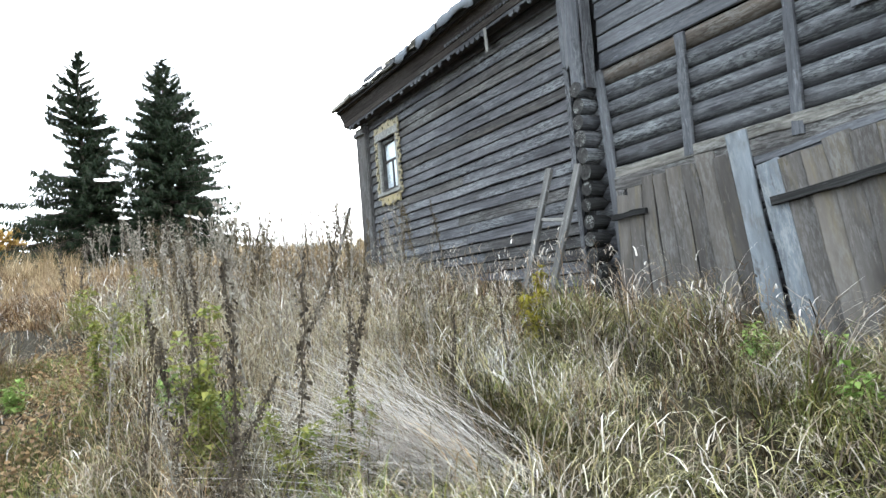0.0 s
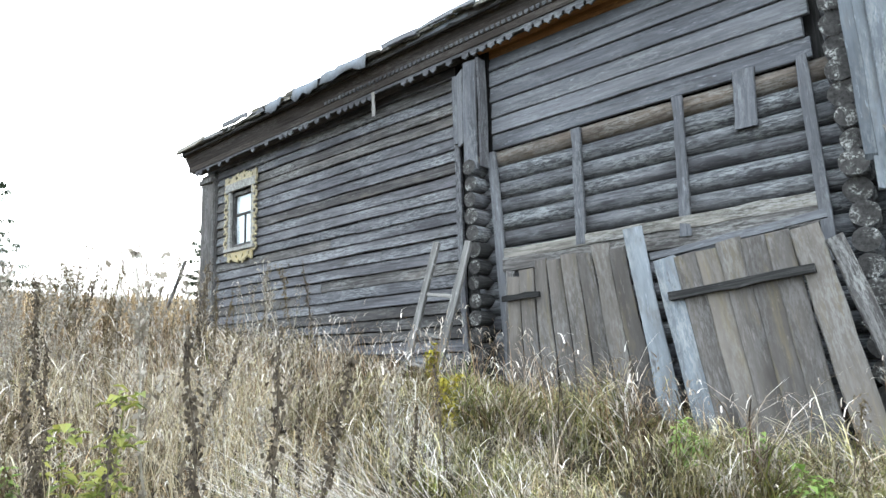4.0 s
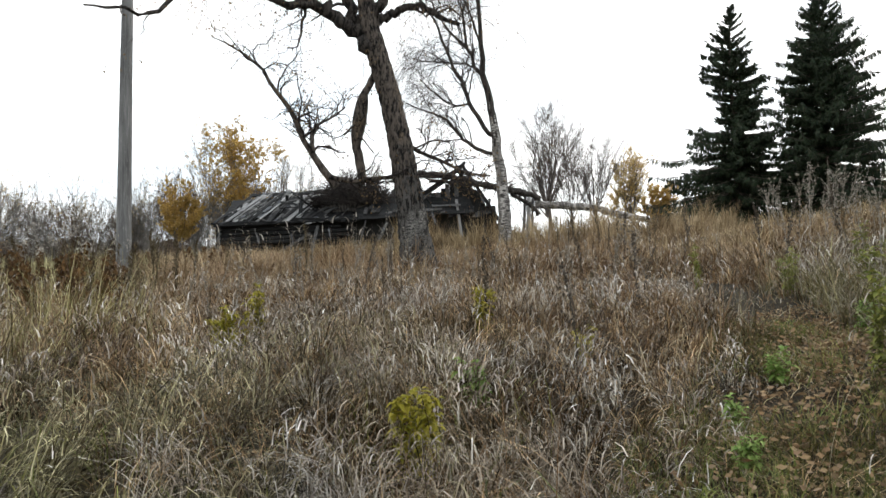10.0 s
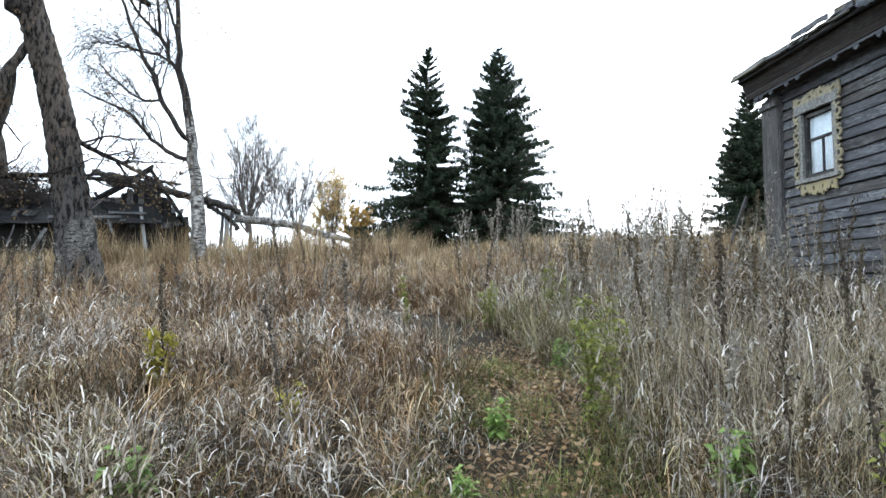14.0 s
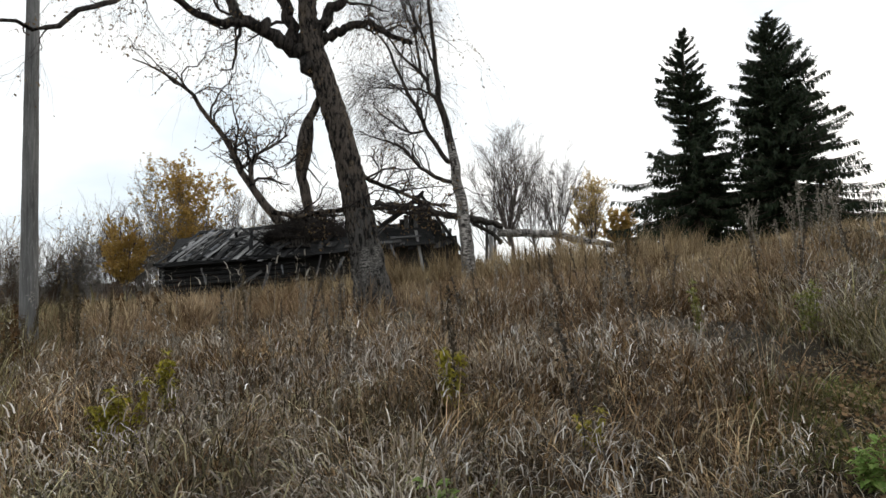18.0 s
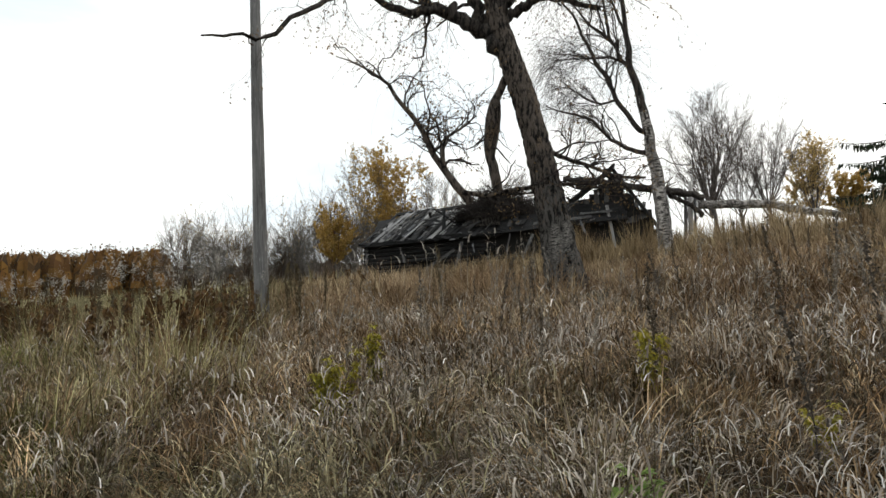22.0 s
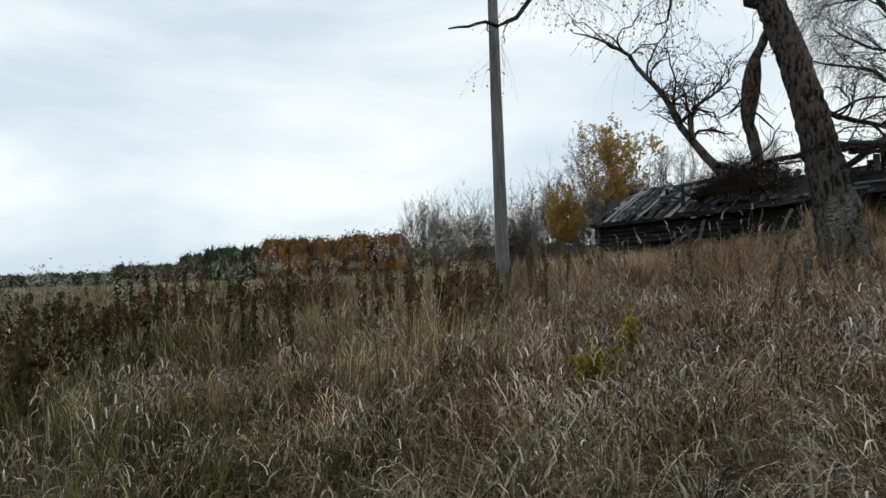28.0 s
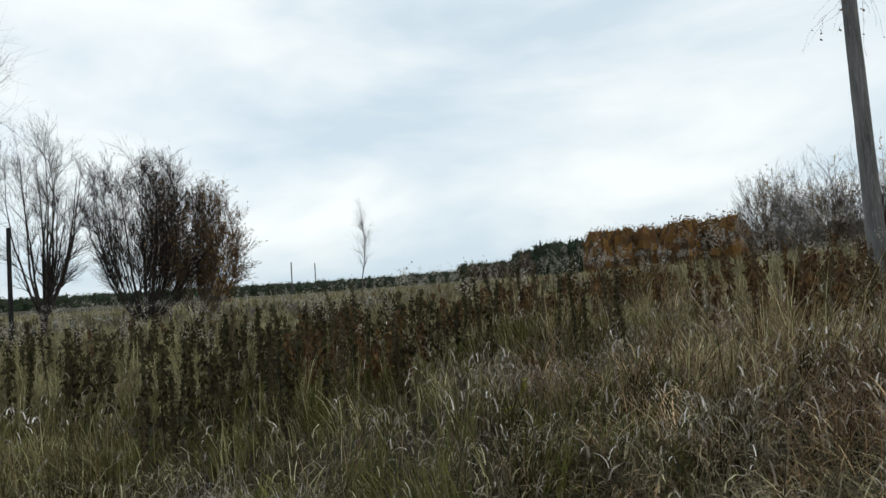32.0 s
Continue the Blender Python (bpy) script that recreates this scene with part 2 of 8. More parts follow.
def bark(name, low, high, split, pale=(0.62, 0.6, 0.56), marks=7.0):
    """Bark: dark and furrowed below, paler where the noise lets it through."""
    n = Nodes(name, 0.9)
    v = n.coord("Object", (1.0, 1.0, 0.3))
    h = n.coord("Object", (1.0, 1.0, 3.5))
    a, b, c = n.noise(v, 16.0, 6.0, 0.7), n.noise(v, 3.0, 4.0), n.noise(h, marks, 5.0, 0.7)
    col = n.ramp(a, (0.43, low), (0.55, high))
    white = n.mix(n.ramp(c, (0.46, (0, 0, 0)), (0.56, (1, 1, 1))), pale, low)
    col = n.mix(n.ramp(b, (split, (0, 0, 0)), (split + 0.14, (1, 1, 1))), col, white)
    n.bump(a, 1.0, 0.07)
    return n.color(col)


BIRCH_OLD = bark("old_birch_bark", (0.006, 0.005, 0.0045), (0.115, 0.094, 0.078), 0.58, (0.24, 0.175, 0.115), 16.0)
LIMB = bark("blackened_birch_limb", (0.008, 0.007, 0.006), (0.06, 0.05, 0.043), 0.62, (0.13, 0.1, 0.075), 16.0)
BIRCH_FOOT = bark("furrowed_birch_foot", (0.006, 0.0055, 0.005), (0.1, 0.093, 0.086), 0.56, (0.3, 0.285, 0.265), 16.0)
BIRCH_WHITE = bark("white_birch_bark", (0.025, 0.022, 0.02), (0.2, 0.185, 0.17), 0.42, (0.46, 0.43, 0.4), 5.0)
DARK_BARK = bark("dark_rotten_bark", (0.01, 0.009, 0.008), (0.07, 0.062, 0.055), 0.6, (0.2, 0.185, 0.17), 9.0)
TWIG = bark("dark_twigs", (0.014, 0.011, 0.01), (0.05, 0.041, 0.036), 0.9)
TWIG_GREY = bark("grey_twigs", (0.055, 0.046, 0.042), (0.14, 0.12, 0.11), 0.9)
TWIG_PALE = bark("pale_grey_twigs", (0.1, 0.09, 0.08), (0.25, 0.23, 0.21), 0.9)
TWIG_BROWN = bark("brown_twigs", (0.06, 0.04, 0.028), (0.15, 0.11, 0.08), 0.9)


def growth(name, colors, patch=None, patch_scale=0.45, rough=0.75, see=0.25, tufts=0.0):
    """Leaves or blades: one tint per piece, with broad patches of a second tint."""
    n = Nodes(name, rough)
    g = n.node("ShaderNodeNewGeometry")
    k = len(colors)
    col = n.ramp(g.outputs["Random Per Island"], *[(i / max(1, k - 1), c) for i, c in enumerate(colors)])
    if patch:
        v = n.coord("Object", (1, 1, 0.0))
        a = n.noise(v, patch_scale, 3.0)
        col = n.mix(n.ramp(a, (0.43, (0, 0, 0)), (0.58, (0.85, 0.85, 0.85))), col, n.ramp(g.outputs["Random Per Island"], (0.0, patch[0]), (1.0, patch[1])))
    # clump tints; the dark stops also stand in for shaded gaps between tufts
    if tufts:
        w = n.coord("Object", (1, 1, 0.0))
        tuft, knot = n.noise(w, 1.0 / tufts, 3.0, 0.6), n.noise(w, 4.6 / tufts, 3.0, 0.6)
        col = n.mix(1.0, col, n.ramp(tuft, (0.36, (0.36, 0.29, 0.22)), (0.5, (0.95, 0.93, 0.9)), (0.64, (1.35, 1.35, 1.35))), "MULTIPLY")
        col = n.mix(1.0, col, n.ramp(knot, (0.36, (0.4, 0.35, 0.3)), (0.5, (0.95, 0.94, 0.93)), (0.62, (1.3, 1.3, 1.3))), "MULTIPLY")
    n.color(col)
    soft = n.node("ShaderNodeBsdfTranslucent")
    n.link(col, soft.inputs["Color"])
    m = n.node("ShaderNodeMixShader", Fac=see)
    n.link(n.b.outputs[0], m.inputs[1])
    n.link(soft.outputs[0], m.inputs[2])
    n.link(m.outputs[0], n.t.nodes["Material Output"].inputs["Surface"])
    return n.m


def soil():
    n = Nodes("matted_dead_grass", 1.0)
    v = n.coord("Object", (1, 1, 1))
    a, b, c = n.noise(v, 30.0, 6.0, 0.75), n.noise(v, 0.35, 4.0), n.noise(v, 4.0, 4.0)
    # brown litter, its tones lowered to put deeper shade between the blades
    col = n.ramp(a, (0.3, (0.014, 0.011, 0.007)), (0.7, (0.07, 0.057, 0.038)))
    col = n.mix(1.0, col, n.ramp(c, (0.3, (0.7, 0.7, 0.7)), (0.7, (1.15, 1.15, 1.1))), "MULTIPLY")
    col = n.mix(n.ramp(b, (0.45, (0, 0, 0)), (0.65, (0.5, 0.5, 0.5))), col, (0.06, 0.054, 0.026))
    n.bump(a, 0.8, 0.05)
    return n.color(col)


SOIL = soil()

# ---- shapes ----
RNG = np.random.default_rng(7)


def mesh_of(name, verts, faces, uvs=None, smooth=False, mats=(), index=None):
    me = bpy.data.meshes.new(name)
    me.from_pydata([tuple(v) for v in verts], [], [tuple(f) for f in faces])
    if uvs is not None:
        layer = me.uv_layers.new(name="UVMap")
        flat = np.array([uvs[i] for f in faces for i in f], dtype=np.float32).ravel()
        layer.data.foreach_set("uv", flat)
    for m in mats:
        me.materials.append(m)
    if index is not None:
        me.polygons.foreach_set("material_index", np.array(index, dtype=np.int32))
    if smooth:
        flags = np.ones(len(me.polygons), dtype=bool) if index is None else np.array(index) == 0
        me.polygons.foreach_set("use_smooth", flags)
    me.update()
    return me


def part(name, me, parent=None, label="", material=None):
    if material is not None and not me.materials:
        me.materials.append(material)
    ob = new(name, me)
    if parent is not None:
        ob.parent = parent
    return tagged(ob, label)


def thing(name, label, category, group="", kind="", at=(0, 0, 0)):
    ob = new(name)
    ob.location = at
    ob.empty_display_size = 0.2
    return tagged(ob, label, category, group, kind)


def plank_mesh(name, a, b, width, thick, face, mat, seg=6, wob=0.004, ragged=0.0, taper=1.0):
    """A board from a to b; face: the way its broad side looks. Worn edges, uneven ends."""
    a, b, n = Vector(a), Vector(b), Vector(face).normalized()
    d = (b - a).normalized()
    w = n.cross(d).normalized()
    n = d.cross(w).normalized()
    length = (b - a).length
    verts, uvs = [], []
    prof = [(-0.5, -0.5), (-0.5, 0.32), (-0.46, 0.5), (0.46, 0.5), (0.5, 0.32), (0.5, -0.5)]
    bend, twist = RNG.normal(0, wob * 1.5), RNG.normal(0, wob)
    for i in range(seg + 1):
        s = i / seg
        e = RNG.normal(0, ragged) if i in (0, seg) else 0.0
        k = 1 + (taper - 1) * s
        wl_, wr_ = RNG.normal(0, wob), RNG.normal(0, wob)
        for u, v in prof:
            off = (wl_ if u < 0 else wr_)
            p = a + d * (s * length + e + (RNG.normal(0, ragged * 0.6) if i in (0, seg) else 0)) + w * (u * width * k + off) + n * (v * thick + bend * math.sin(math.pi * s) + twist * u)
            verts.append(p)
            uvs.append((s * length, u * width))
    faces = []
    m = len(prof)
    for i in range(seg):
        for j in range(m):
            q = (j + 1) % m
            faces.append((i * m + j, i * m + q, (i + 1) * m + q, (i + 1) * m + j))
    faces.append(tuple(range(m - 1, -1, -1)))
    faces.append(tuple(seg * m + j for j in range(m)))
    faces = [tuple(reversed(f)) for f in faces]
    return mesh_of(name, verts, faces, uvs, mats=(mat,))


def plank(name, parent, a, b, width, thick, face, mat, label="", **k):
    return part(name, plank_mesh(name, a, b, width, thick, face, mat, **k), parent, label)


def tube_data(points, radii, sides=8, rough=0.0, cap=True):
    pts = [Vector(p) for p in points]
    verts, faces, uvs = [], [], []
    up = Vector((0.3, 0.2, 1)).normalized()
    run = 0.0
    ref = None
    for i, p in enumerate(pts):
        d = (pts[min(i + 1, len(pts) - 1)] - pts[max(i - 1, 0)]).normalized()
        if ref is None:
            ref = d.orthogonal().normalized()
        ref = (ref - d * ref.dot(d)).normalized()
        o = d.cross(ref)
        if i:
            run += (p - pts[i - 1]).length
        for j in range(sides):
            t = 2 * math.pi * j / sides
            r = radii[i] * (1 + RNG.normal(0, rough) if rough else 1)
            verts.append(p + (ref * math.cos(t) + o * math.sin(t)) * r)
            uvs.append((run, j / sides * 2 * math.pi * radii[0]))
    for i in range(len(pts) - 1):
        for j in range(sides):
            q = (j + 1) % sides
            faces.append((i * sides + j, i * sides + q, (i + 1) * sides + q, (i + 1) * sides + j))
    side_faces = len(faces)
    if cap:
        faces.append(tuple(range(sides - 1, -1, -1)))
        faces.append(tuple((len(pts) - 1) * sides + j for j in range(sides)))
    return verts, faces, uvs, side_faces


def log(name, parent, a, b, r, mat, label="", seg=8, sides=12, ends=None, rough=0.02, taper=1.0):
    a, b = Vector(a), Vector(b)
    bow = RNG.normal(0, 0.006, 3)
    pts = [a.lerp(b, i / seg) + Vector(bow) * math.sin(math.pi * i / seg) for i in range(seg + 1)]
    v, f, u, k = tube_data(pts, [r * (1 + (taper - 1) * i / seg) for i in range(seg + 1)], sides, rough)
    me = mesh_of(name, v, f, u, True, (mat, ends or ENDS), [0] * k + [1] * (len(f) - k))
    return part(name, me, parent, label)


def box_mesh(name, lo, hi, mat, bev=0.01):
    bm = bmesh.new()
    bmesh.ops.create_cube(bm, size=1.0)
    lo, hi = Vector(lo), Vector(hi)
    for v in bm.verts:
        v.co = Vector((lo[i] + (v.co[i] + 0.5) * (hi[i] - lo[i]) for i in range(3)))
    if bev:
        bmesh.ops.bevel(bm, geom=bm.edges[:], offset=bev, segments=1, affect="EDGES")
    uv = bm.loops.layers.uv.new("UVMap")
    size = hi - lo
    ax = max(range(3), key=lambda i: size[i])
    for f in bm.faces:
        for l in f.loops:
            c = l.vert.co
            o = [c[i] for i in range(3) if i != ax]
            l[uv].uv = (c[ax], o[0] + o[1])
    me = bpy.data.meshes.new(name)
    bm.to_mesh(me)
    bm.free()
    me.materials.append(mat)
    return me


def box(name, parent, lo, hi, mat, label="", bev=0.01):
    return part(name, box_mesh(name, lo, hi, mat, bev), parent, label)


# ---- ground ----
def height(x, y):
    """The lie of the land: a bank rising to the north and to the house, a level field in the west."""
    x, y = np.asarray(x, float), np.asarray(y, float)
    north = np.where(y > 0, 32 * np.tanh(y / 32), 8 * np.tanh(y / 8) * 0.6 / (1 + np.exp(-np.clip(x + 3.0, -40, 40) / 0.8))) * 0.155
    near = 1 / (1 + np.exp(np.clip(-x - 26, -400, 400) / 9.0))
    west = 0.85 + 0.014 * np.clip(y, -40, 150) + 0.004 * np.clip(-x, 0, 400)
    east = np.where(x > 0, 0.12 * 7 * np.tanh(x / 7), 0.03 * np.clip(x, -6, 0))
    bumps = 0.07 * np.sin(1.3 * x + 0.7 * y) * np.sin(0.9 * y - 0.5 * x) + 0.04 * np.sin(2.9 * x) * np.sin(2.3 * y + 1.0)
    swell = 0.4 / (1 + np.exp(np.clip(x + 6.5, -40, 40) / 0.9)) / (1 + np.exp(np.clip(y - 6.0, -60, 60) / 1.6))
    return near * (-0.22 + north + east + swell) + (1 - near) * west + bumps


def ground_height(x, y):
    return float(height(x, y))


def make_ground():
    def ticks(fine, step, far):
        a = list(np.arange(-fine, fine + 0.01, step))
        k, d = fine, step
        while k < far:
            d *= 1.22
            k += d
            a = [-k] + a + [k]
        return np.array(a)
    xs, ys = ticks(18, 0.45, 4200), ticks(18, 0.45, 4200)
    xx, yy = np.meshgrid(xs, ys + 6, indexing="ij")
    zz = height(xx, yy)
    v = np.stack([xx.ravel(), yy.ravel(), zz.ravel()], 1)
    n = len(ys)
    f = [(i * n + j, (i + 1) * n + j, (i + 1) * n + j + 1, i * n + j + 1) for i in range(len(xs) - 1) for j in range(n - 1)]
    me = mesh_of("ground", v, f, None, True, (SOIL,))
    tagged(new("ground", me), "sloping ground of matted dead grass and soil", "ground", kind="structure")


make_ground()

# ---- the log house ----
X0 = 5.63                       # outer face of the west wall
FAR, MID, NEAR, SOUTH = 11.7, 5.12, 1.40, -3.4
WEST = (-1, 0, 0)
house = thing("log_house", "long grey weathered log house with plank siding and a carved eave", "house", at=(X0, MID, 1.0))


def hp(name, me, parent=None, label="", material=None):
    """A part of the house, given in world metres."""
    ob = part(name, me, None, label, material)
    ob.parent = parent or house
    if parent is None:
        ob.matrix_parent_inverse = Matrix.Translation(-Vector(house.location))
    return ob


def hplank(name, a, b, width, thick, face, mat, label="", parent=None, **k):
    return hp(name, plank_mesh(name, a, b, width, thick, face, mat, **k), parent, label)


def hlog(name, a, b, r, mat=None, label="", **k):
    ob = log(name, None, a, b, r, mat or LOGS, label, **k)
    ob.parent = house
    ob.matrix_parent_inverse = Matrix.Translation(-Vector(house.location))
    return ob


def hbox(name, lo, hi, mat, label="", bev=0.01, parent=None):
    return hp(name, box_mesh(name, lo, hi, mat, bev), parent, label)


def eave_lift(y):
    return 0.016 * (FAR - y)


WY0, WY1, WZ0, WZ1 = 10.0, 10.72, 3.42, 4.44      # window opening
# solid blocks behind the boards round the window, near-black to put shade into the gaps
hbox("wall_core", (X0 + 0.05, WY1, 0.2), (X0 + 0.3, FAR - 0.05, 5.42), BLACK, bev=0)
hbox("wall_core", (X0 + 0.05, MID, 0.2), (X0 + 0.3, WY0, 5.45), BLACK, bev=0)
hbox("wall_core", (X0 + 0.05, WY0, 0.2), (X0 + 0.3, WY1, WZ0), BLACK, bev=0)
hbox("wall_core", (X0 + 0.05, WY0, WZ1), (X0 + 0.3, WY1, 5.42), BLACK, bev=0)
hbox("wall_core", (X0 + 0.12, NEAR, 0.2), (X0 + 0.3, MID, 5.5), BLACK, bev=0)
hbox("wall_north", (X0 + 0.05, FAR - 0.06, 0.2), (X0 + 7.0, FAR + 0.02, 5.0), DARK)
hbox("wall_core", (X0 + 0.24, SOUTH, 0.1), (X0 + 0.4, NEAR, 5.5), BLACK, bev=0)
hbox("wall_south", (X0 + 0.1, SOUTH - 0.1, 0.0), (X0 + 7.2, SOUTH, 5.2), DARK)
hbox("wall_east", (X0 + 7.0, SOUTH, 0.2), (X0 + 7.2, FAR, 5.0), DARK)
# unseen wall, coloured near-black as the shade of the room
hbox("inner_wall", (X0 + 1.4, MID + 0.1, 0.3), (X0 + 1.6, FAR - 0.1, 5.0), VOID, bev=0)

# lapped siding of the dwelling part
z = 1.1
while z < 5.0:
    spans = [(MID + 0.36, FAR - 0.5)]
    if z + 0.16 > WZ0 and z < WZ1:
        spans = [(MID + 0.36, WY0 + 0.01), (WY1 - 0.01, FAR - 0.5)]
    cut = MID + 0.36 + RNG.uniform(1.2, 4.0)
    if len(spans) == 1 and RNG.random() < 0.4:
        spans = [(spans[0][0], cut - 0.004), (cut + 0.004, spans[0][1])]
    for y0, y1 in spans:
        hplank("siding_board", (X0 + 0.02, y0, z + 0.085), (X0 + 0.02, y1, z + 0.085), 0.151 + RNG.normal(0, 0.004), 0.034, (-1, 0, 0.2), GREY if RNG.random() < 0.62 else DARK, seg=10, wob=0.005)
    z += 0.16
# upper siding over the barn part
# boards coloured lighter here, making up for the eave's shade
for i in range(6):
    zz = 3.83 + 0.205 * i
    hplank("siding_board", (X0, NEAR + 0.14 + RNG.uniform(-0.03, 0.05), zz + 0.1), (X0, MID - 0.2, zz + 0.1 - 0.02), 0.199, 0.034, (-1, 0, 0.14), PLANE, seg=8, wob=0.003, ragged=0.008)
# bare logs of the barn part
for i in range(15):
    zz = 3.72 - 0.198 * i
    r = 0.103 + RNG.normal(0, 0.004)
    hlog("wall_log", (X0 + 0.075, NEAR - 0.12, zz), (X0 + 0.075, MID + 0.1, zz - 0.01), r, BROWN_LOG if i == 0 else LOGS, seg=16, sides=16, rough=0.02)
# flat boards nailed below the bare logs
hplank("wall_board", (X0 - 0.05, NEAR + 0.22, 2.58), (X0 - 0.05, MID - 0.28, 2.52), 0.12, 0.035, WEST, ROTTEN, seg=14, wob=0.007, ragged=0.03)
hplank("wall_board", (X0 - 0.06, NEAR + 0.3, 2.44), (X0 - 0.06, MID - 0.3, 2.4), 0.17, 0.04, WEST, DARK, seg=8, wob=0.006, ragged=0.03)
# upright battens over the logs
for ya, za, yb, zb, w, mat in ((3.80, 3.78, 3.84, 2.5, 0.11, PLANE), (2.70, 3.82, 2.75, 2.44, 0.105, PLANE), (2.08, 3.88, 2.12, 3.32, 0.19, PLANE),
                               (1.62, 3.84, 1.60, 2.05, 0.1, PLANE), (4.92, 3.76, 4.82, 1.0, 0.11, PLANE)):
    hplank("batten", (X0 - 0.065, ya, za), (X0 - 0.065, yb, zb), w, 0.04, WEST, mat, seg=6, wob=0.004, ragged=0.012)
# crossed log ends at the two corners; the middle corner's lower ends are near-black
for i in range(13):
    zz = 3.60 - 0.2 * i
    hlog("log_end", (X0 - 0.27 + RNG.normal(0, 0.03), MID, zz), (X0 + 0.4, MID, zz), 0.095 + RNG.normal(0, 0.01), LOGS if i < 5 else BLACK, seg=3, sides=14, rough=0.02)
for i in range(21):
    zz = 5.0 - 0.203 * i
    hlog("log_end", (X0 - 0.24 + RNG.normal(0, 0.03), NEAR - 0.06 + RNG.normal(0, 0.01), zz), (X0 + 0.45, NEAR - 0.06, zz), 0.103 + RNG.normal(0, 0.008), seg=4, sides=14, rough=0.03)
for i in range(24):
    zz = 4.92 - 0.203 * i
    hlog("wall_log", (X0 + 0.17, SOUTH - 0.1, zz), (X0 + 0.17, NEAR + 0.05, zz), 0.102 + RNG.normal(0, 0.004), seg=12, sides=12, rough=0.02)
# box of boards round the upper middle corner, with its pale inner board
hplank("corner_board", (X0 - 0.245, MID - 0.06, 4.95), (X0 - 0.245, MID - 0.02, 3.55), 0.19, 0.03, WEST, PLANE, ragged=0.01)
hplank("corner_board", (X0 - 0.16, MID - 0.17, 4.95), (X0 - 0.15, MID - 0.15, 3.58), 0.16, 0.03, (0, -1, 0), GREY, ragged=0.01)
hplank("corner_board", (X0 - 0.16, MID + 0.16, 4.9), (X0 - 0.16, MID + 0.18, 3.95), 0.2, 0.03, (-0.7, 0.5, 0), PLANE, ragged=0.01)
hplank("corner_board", (X0 - 0.03, MID + 0.33, 4.9), (X0 - 0.03, MID + 0.34, 1.3), 0.085, 0.05, WEST, GREY, seg=10)
hplank("corner_board", (X0 - 0.1, MID + 0.26, 4.9), (X0 - 0.1, MID + 0.27, 4.0), 0.14, 0.03, WEST, PLANE)
# boxed pilaster on the far corner
hplank("pilaster", (X0 - 0.07, FAR - 0.3, 1.2), (X0 - 0.07, FAR - 0.3, 4.9), 0.42, 0.05, WEST, DARK, seg=8)
hplank("pilaster", (X0 - 0.02, FAR - 0.505, 1.2), (X0 - 0.02, FAR - 0.505, 4.9), 0.1, 0.03, (0, -1, 0), DARK, seg=8)
hplank("pilaster", (X0 - 0.1, FAR - 0.3, 4.74), (X0 - 0.1, FAR - 0.3, 4.82), 0.46, 0.09, WEST, DARK, seg=2)

# carved eave
def carved(name, y0, y1, x, ztop, drop, pitch, mat, kind):
    """A thin board with a row of cut teeth along its lower edge."""
    v, f = [], []
    n = int((y1 - y0) / pitch)
    for i in range(n):
        ya = y0 + i * pitch
        zt = ztop + eave_lift(ya)
        if kind == "lace":
            out = [(0.0, 0.0), (0.0, -0.35), (0.18, -0.5), (0.1, -0.72), (0.34, -0.78), (0.5, -1.0), (0.66, -0.78), (0.9, -0.72), (0.82, -0.5), (1.0, -0.35), (1.0, 0.0)]
        else:
            out = [(0.0, 0.0), (0.0, -0.4), (0.12, -0.4), (0.2, -0.8), (0.5, -1.0), (0.8, -0.8), (0.88, -0.4), (1.0, -0.4), (1.0, 0.0)]
        if kind == "lace" and RNG.random() < (0.4 if ya > MID else 0.15):
            out = [(0.0, 0.0), (0.0, -0.35), (0.5, -0.42), (1.0, -0.35), (1.0, 0.0)]
        b = len(v)
        m = len(out)
        for dx in (0.0, 0.022):
            v += [(x + dx, ya + u * pitch, zt + w * drop) for u, w in out]
        f.append(tuple(b + k for k in range(m)))
        f.append(tuple(b + m + k for k in range(m - 1, -1, -1)))
        f += [(b + k, b + m + k, b + m + (k + 1) % m, b + (k + 1) % m) for k in range(m)]
    uv = [(p[1], p[2]) for p in v]
    return hp(name, mesh_of(name, v, f, uv, mats=(mat,)))


E0, E1 = SOUTH + 0.1, FAR + 0.0
def eave_board(name, x, zc, w, t, face, mat, y0=E0, y1=E1, **k):
    return hplank(name, (x, y0, zc + eave_lift(y0)), (x, y1, zc + eave_lift(y1)), w, t, face, mat, seg=12, **k)


hplank("frieze_board", (X0 + 0.0, NEAR + 0.1, 5.1), (X0 + 0.0, MID - 0.2, 5.07), 0.16, 0.03, WEST, RUST, seg=6)
eave_board("soffit_board", X0 - 0.16, 5.0, 0.2, 0.025, (-0.35, 0, -1), RUST, E0, MID - 0.1)
eave_board("soffit_board", X0 - 0.16, 5.0, 0.2, 0.025, (-0.35, 0, -1), EAVE, MID - 0.08, E1)
carved("lace_trim", E0 + 0.02, E1 - 0.05, X0 - 0.27, 4.98, 0.115, 0.13, GREY, "lace")
eave_board("eave_backing", X0 - 0.19, 5.22, 0.5, 0.1, WEST, EAVE, wob=0.002)
eave_board("eave_board", X0 - 0.285, 5.02, 0.09, 0.03, (-1, 0, -0.3), EAVE)
carved("dentil_trim", E0 + 0.02, MID + 2.6, X0 - 0.33, 5.15, 0.09, 0.078, GREY, "dentil")
eave_board("eave_board", X0 - 0.31, 5.12, 0.1, 0.03, (-1, 0, -0.5), EAVE)
eave_board("eave_board", X0 - 0.35, 5.2, 0.11, 0.03, (-1, 0, -0.4), EAVE)
eave_board("eave_board", X0 - 0.42, 5.29, 0.1, 0.035, (-1, 0, -0.2), EAVE, wob=0.012)
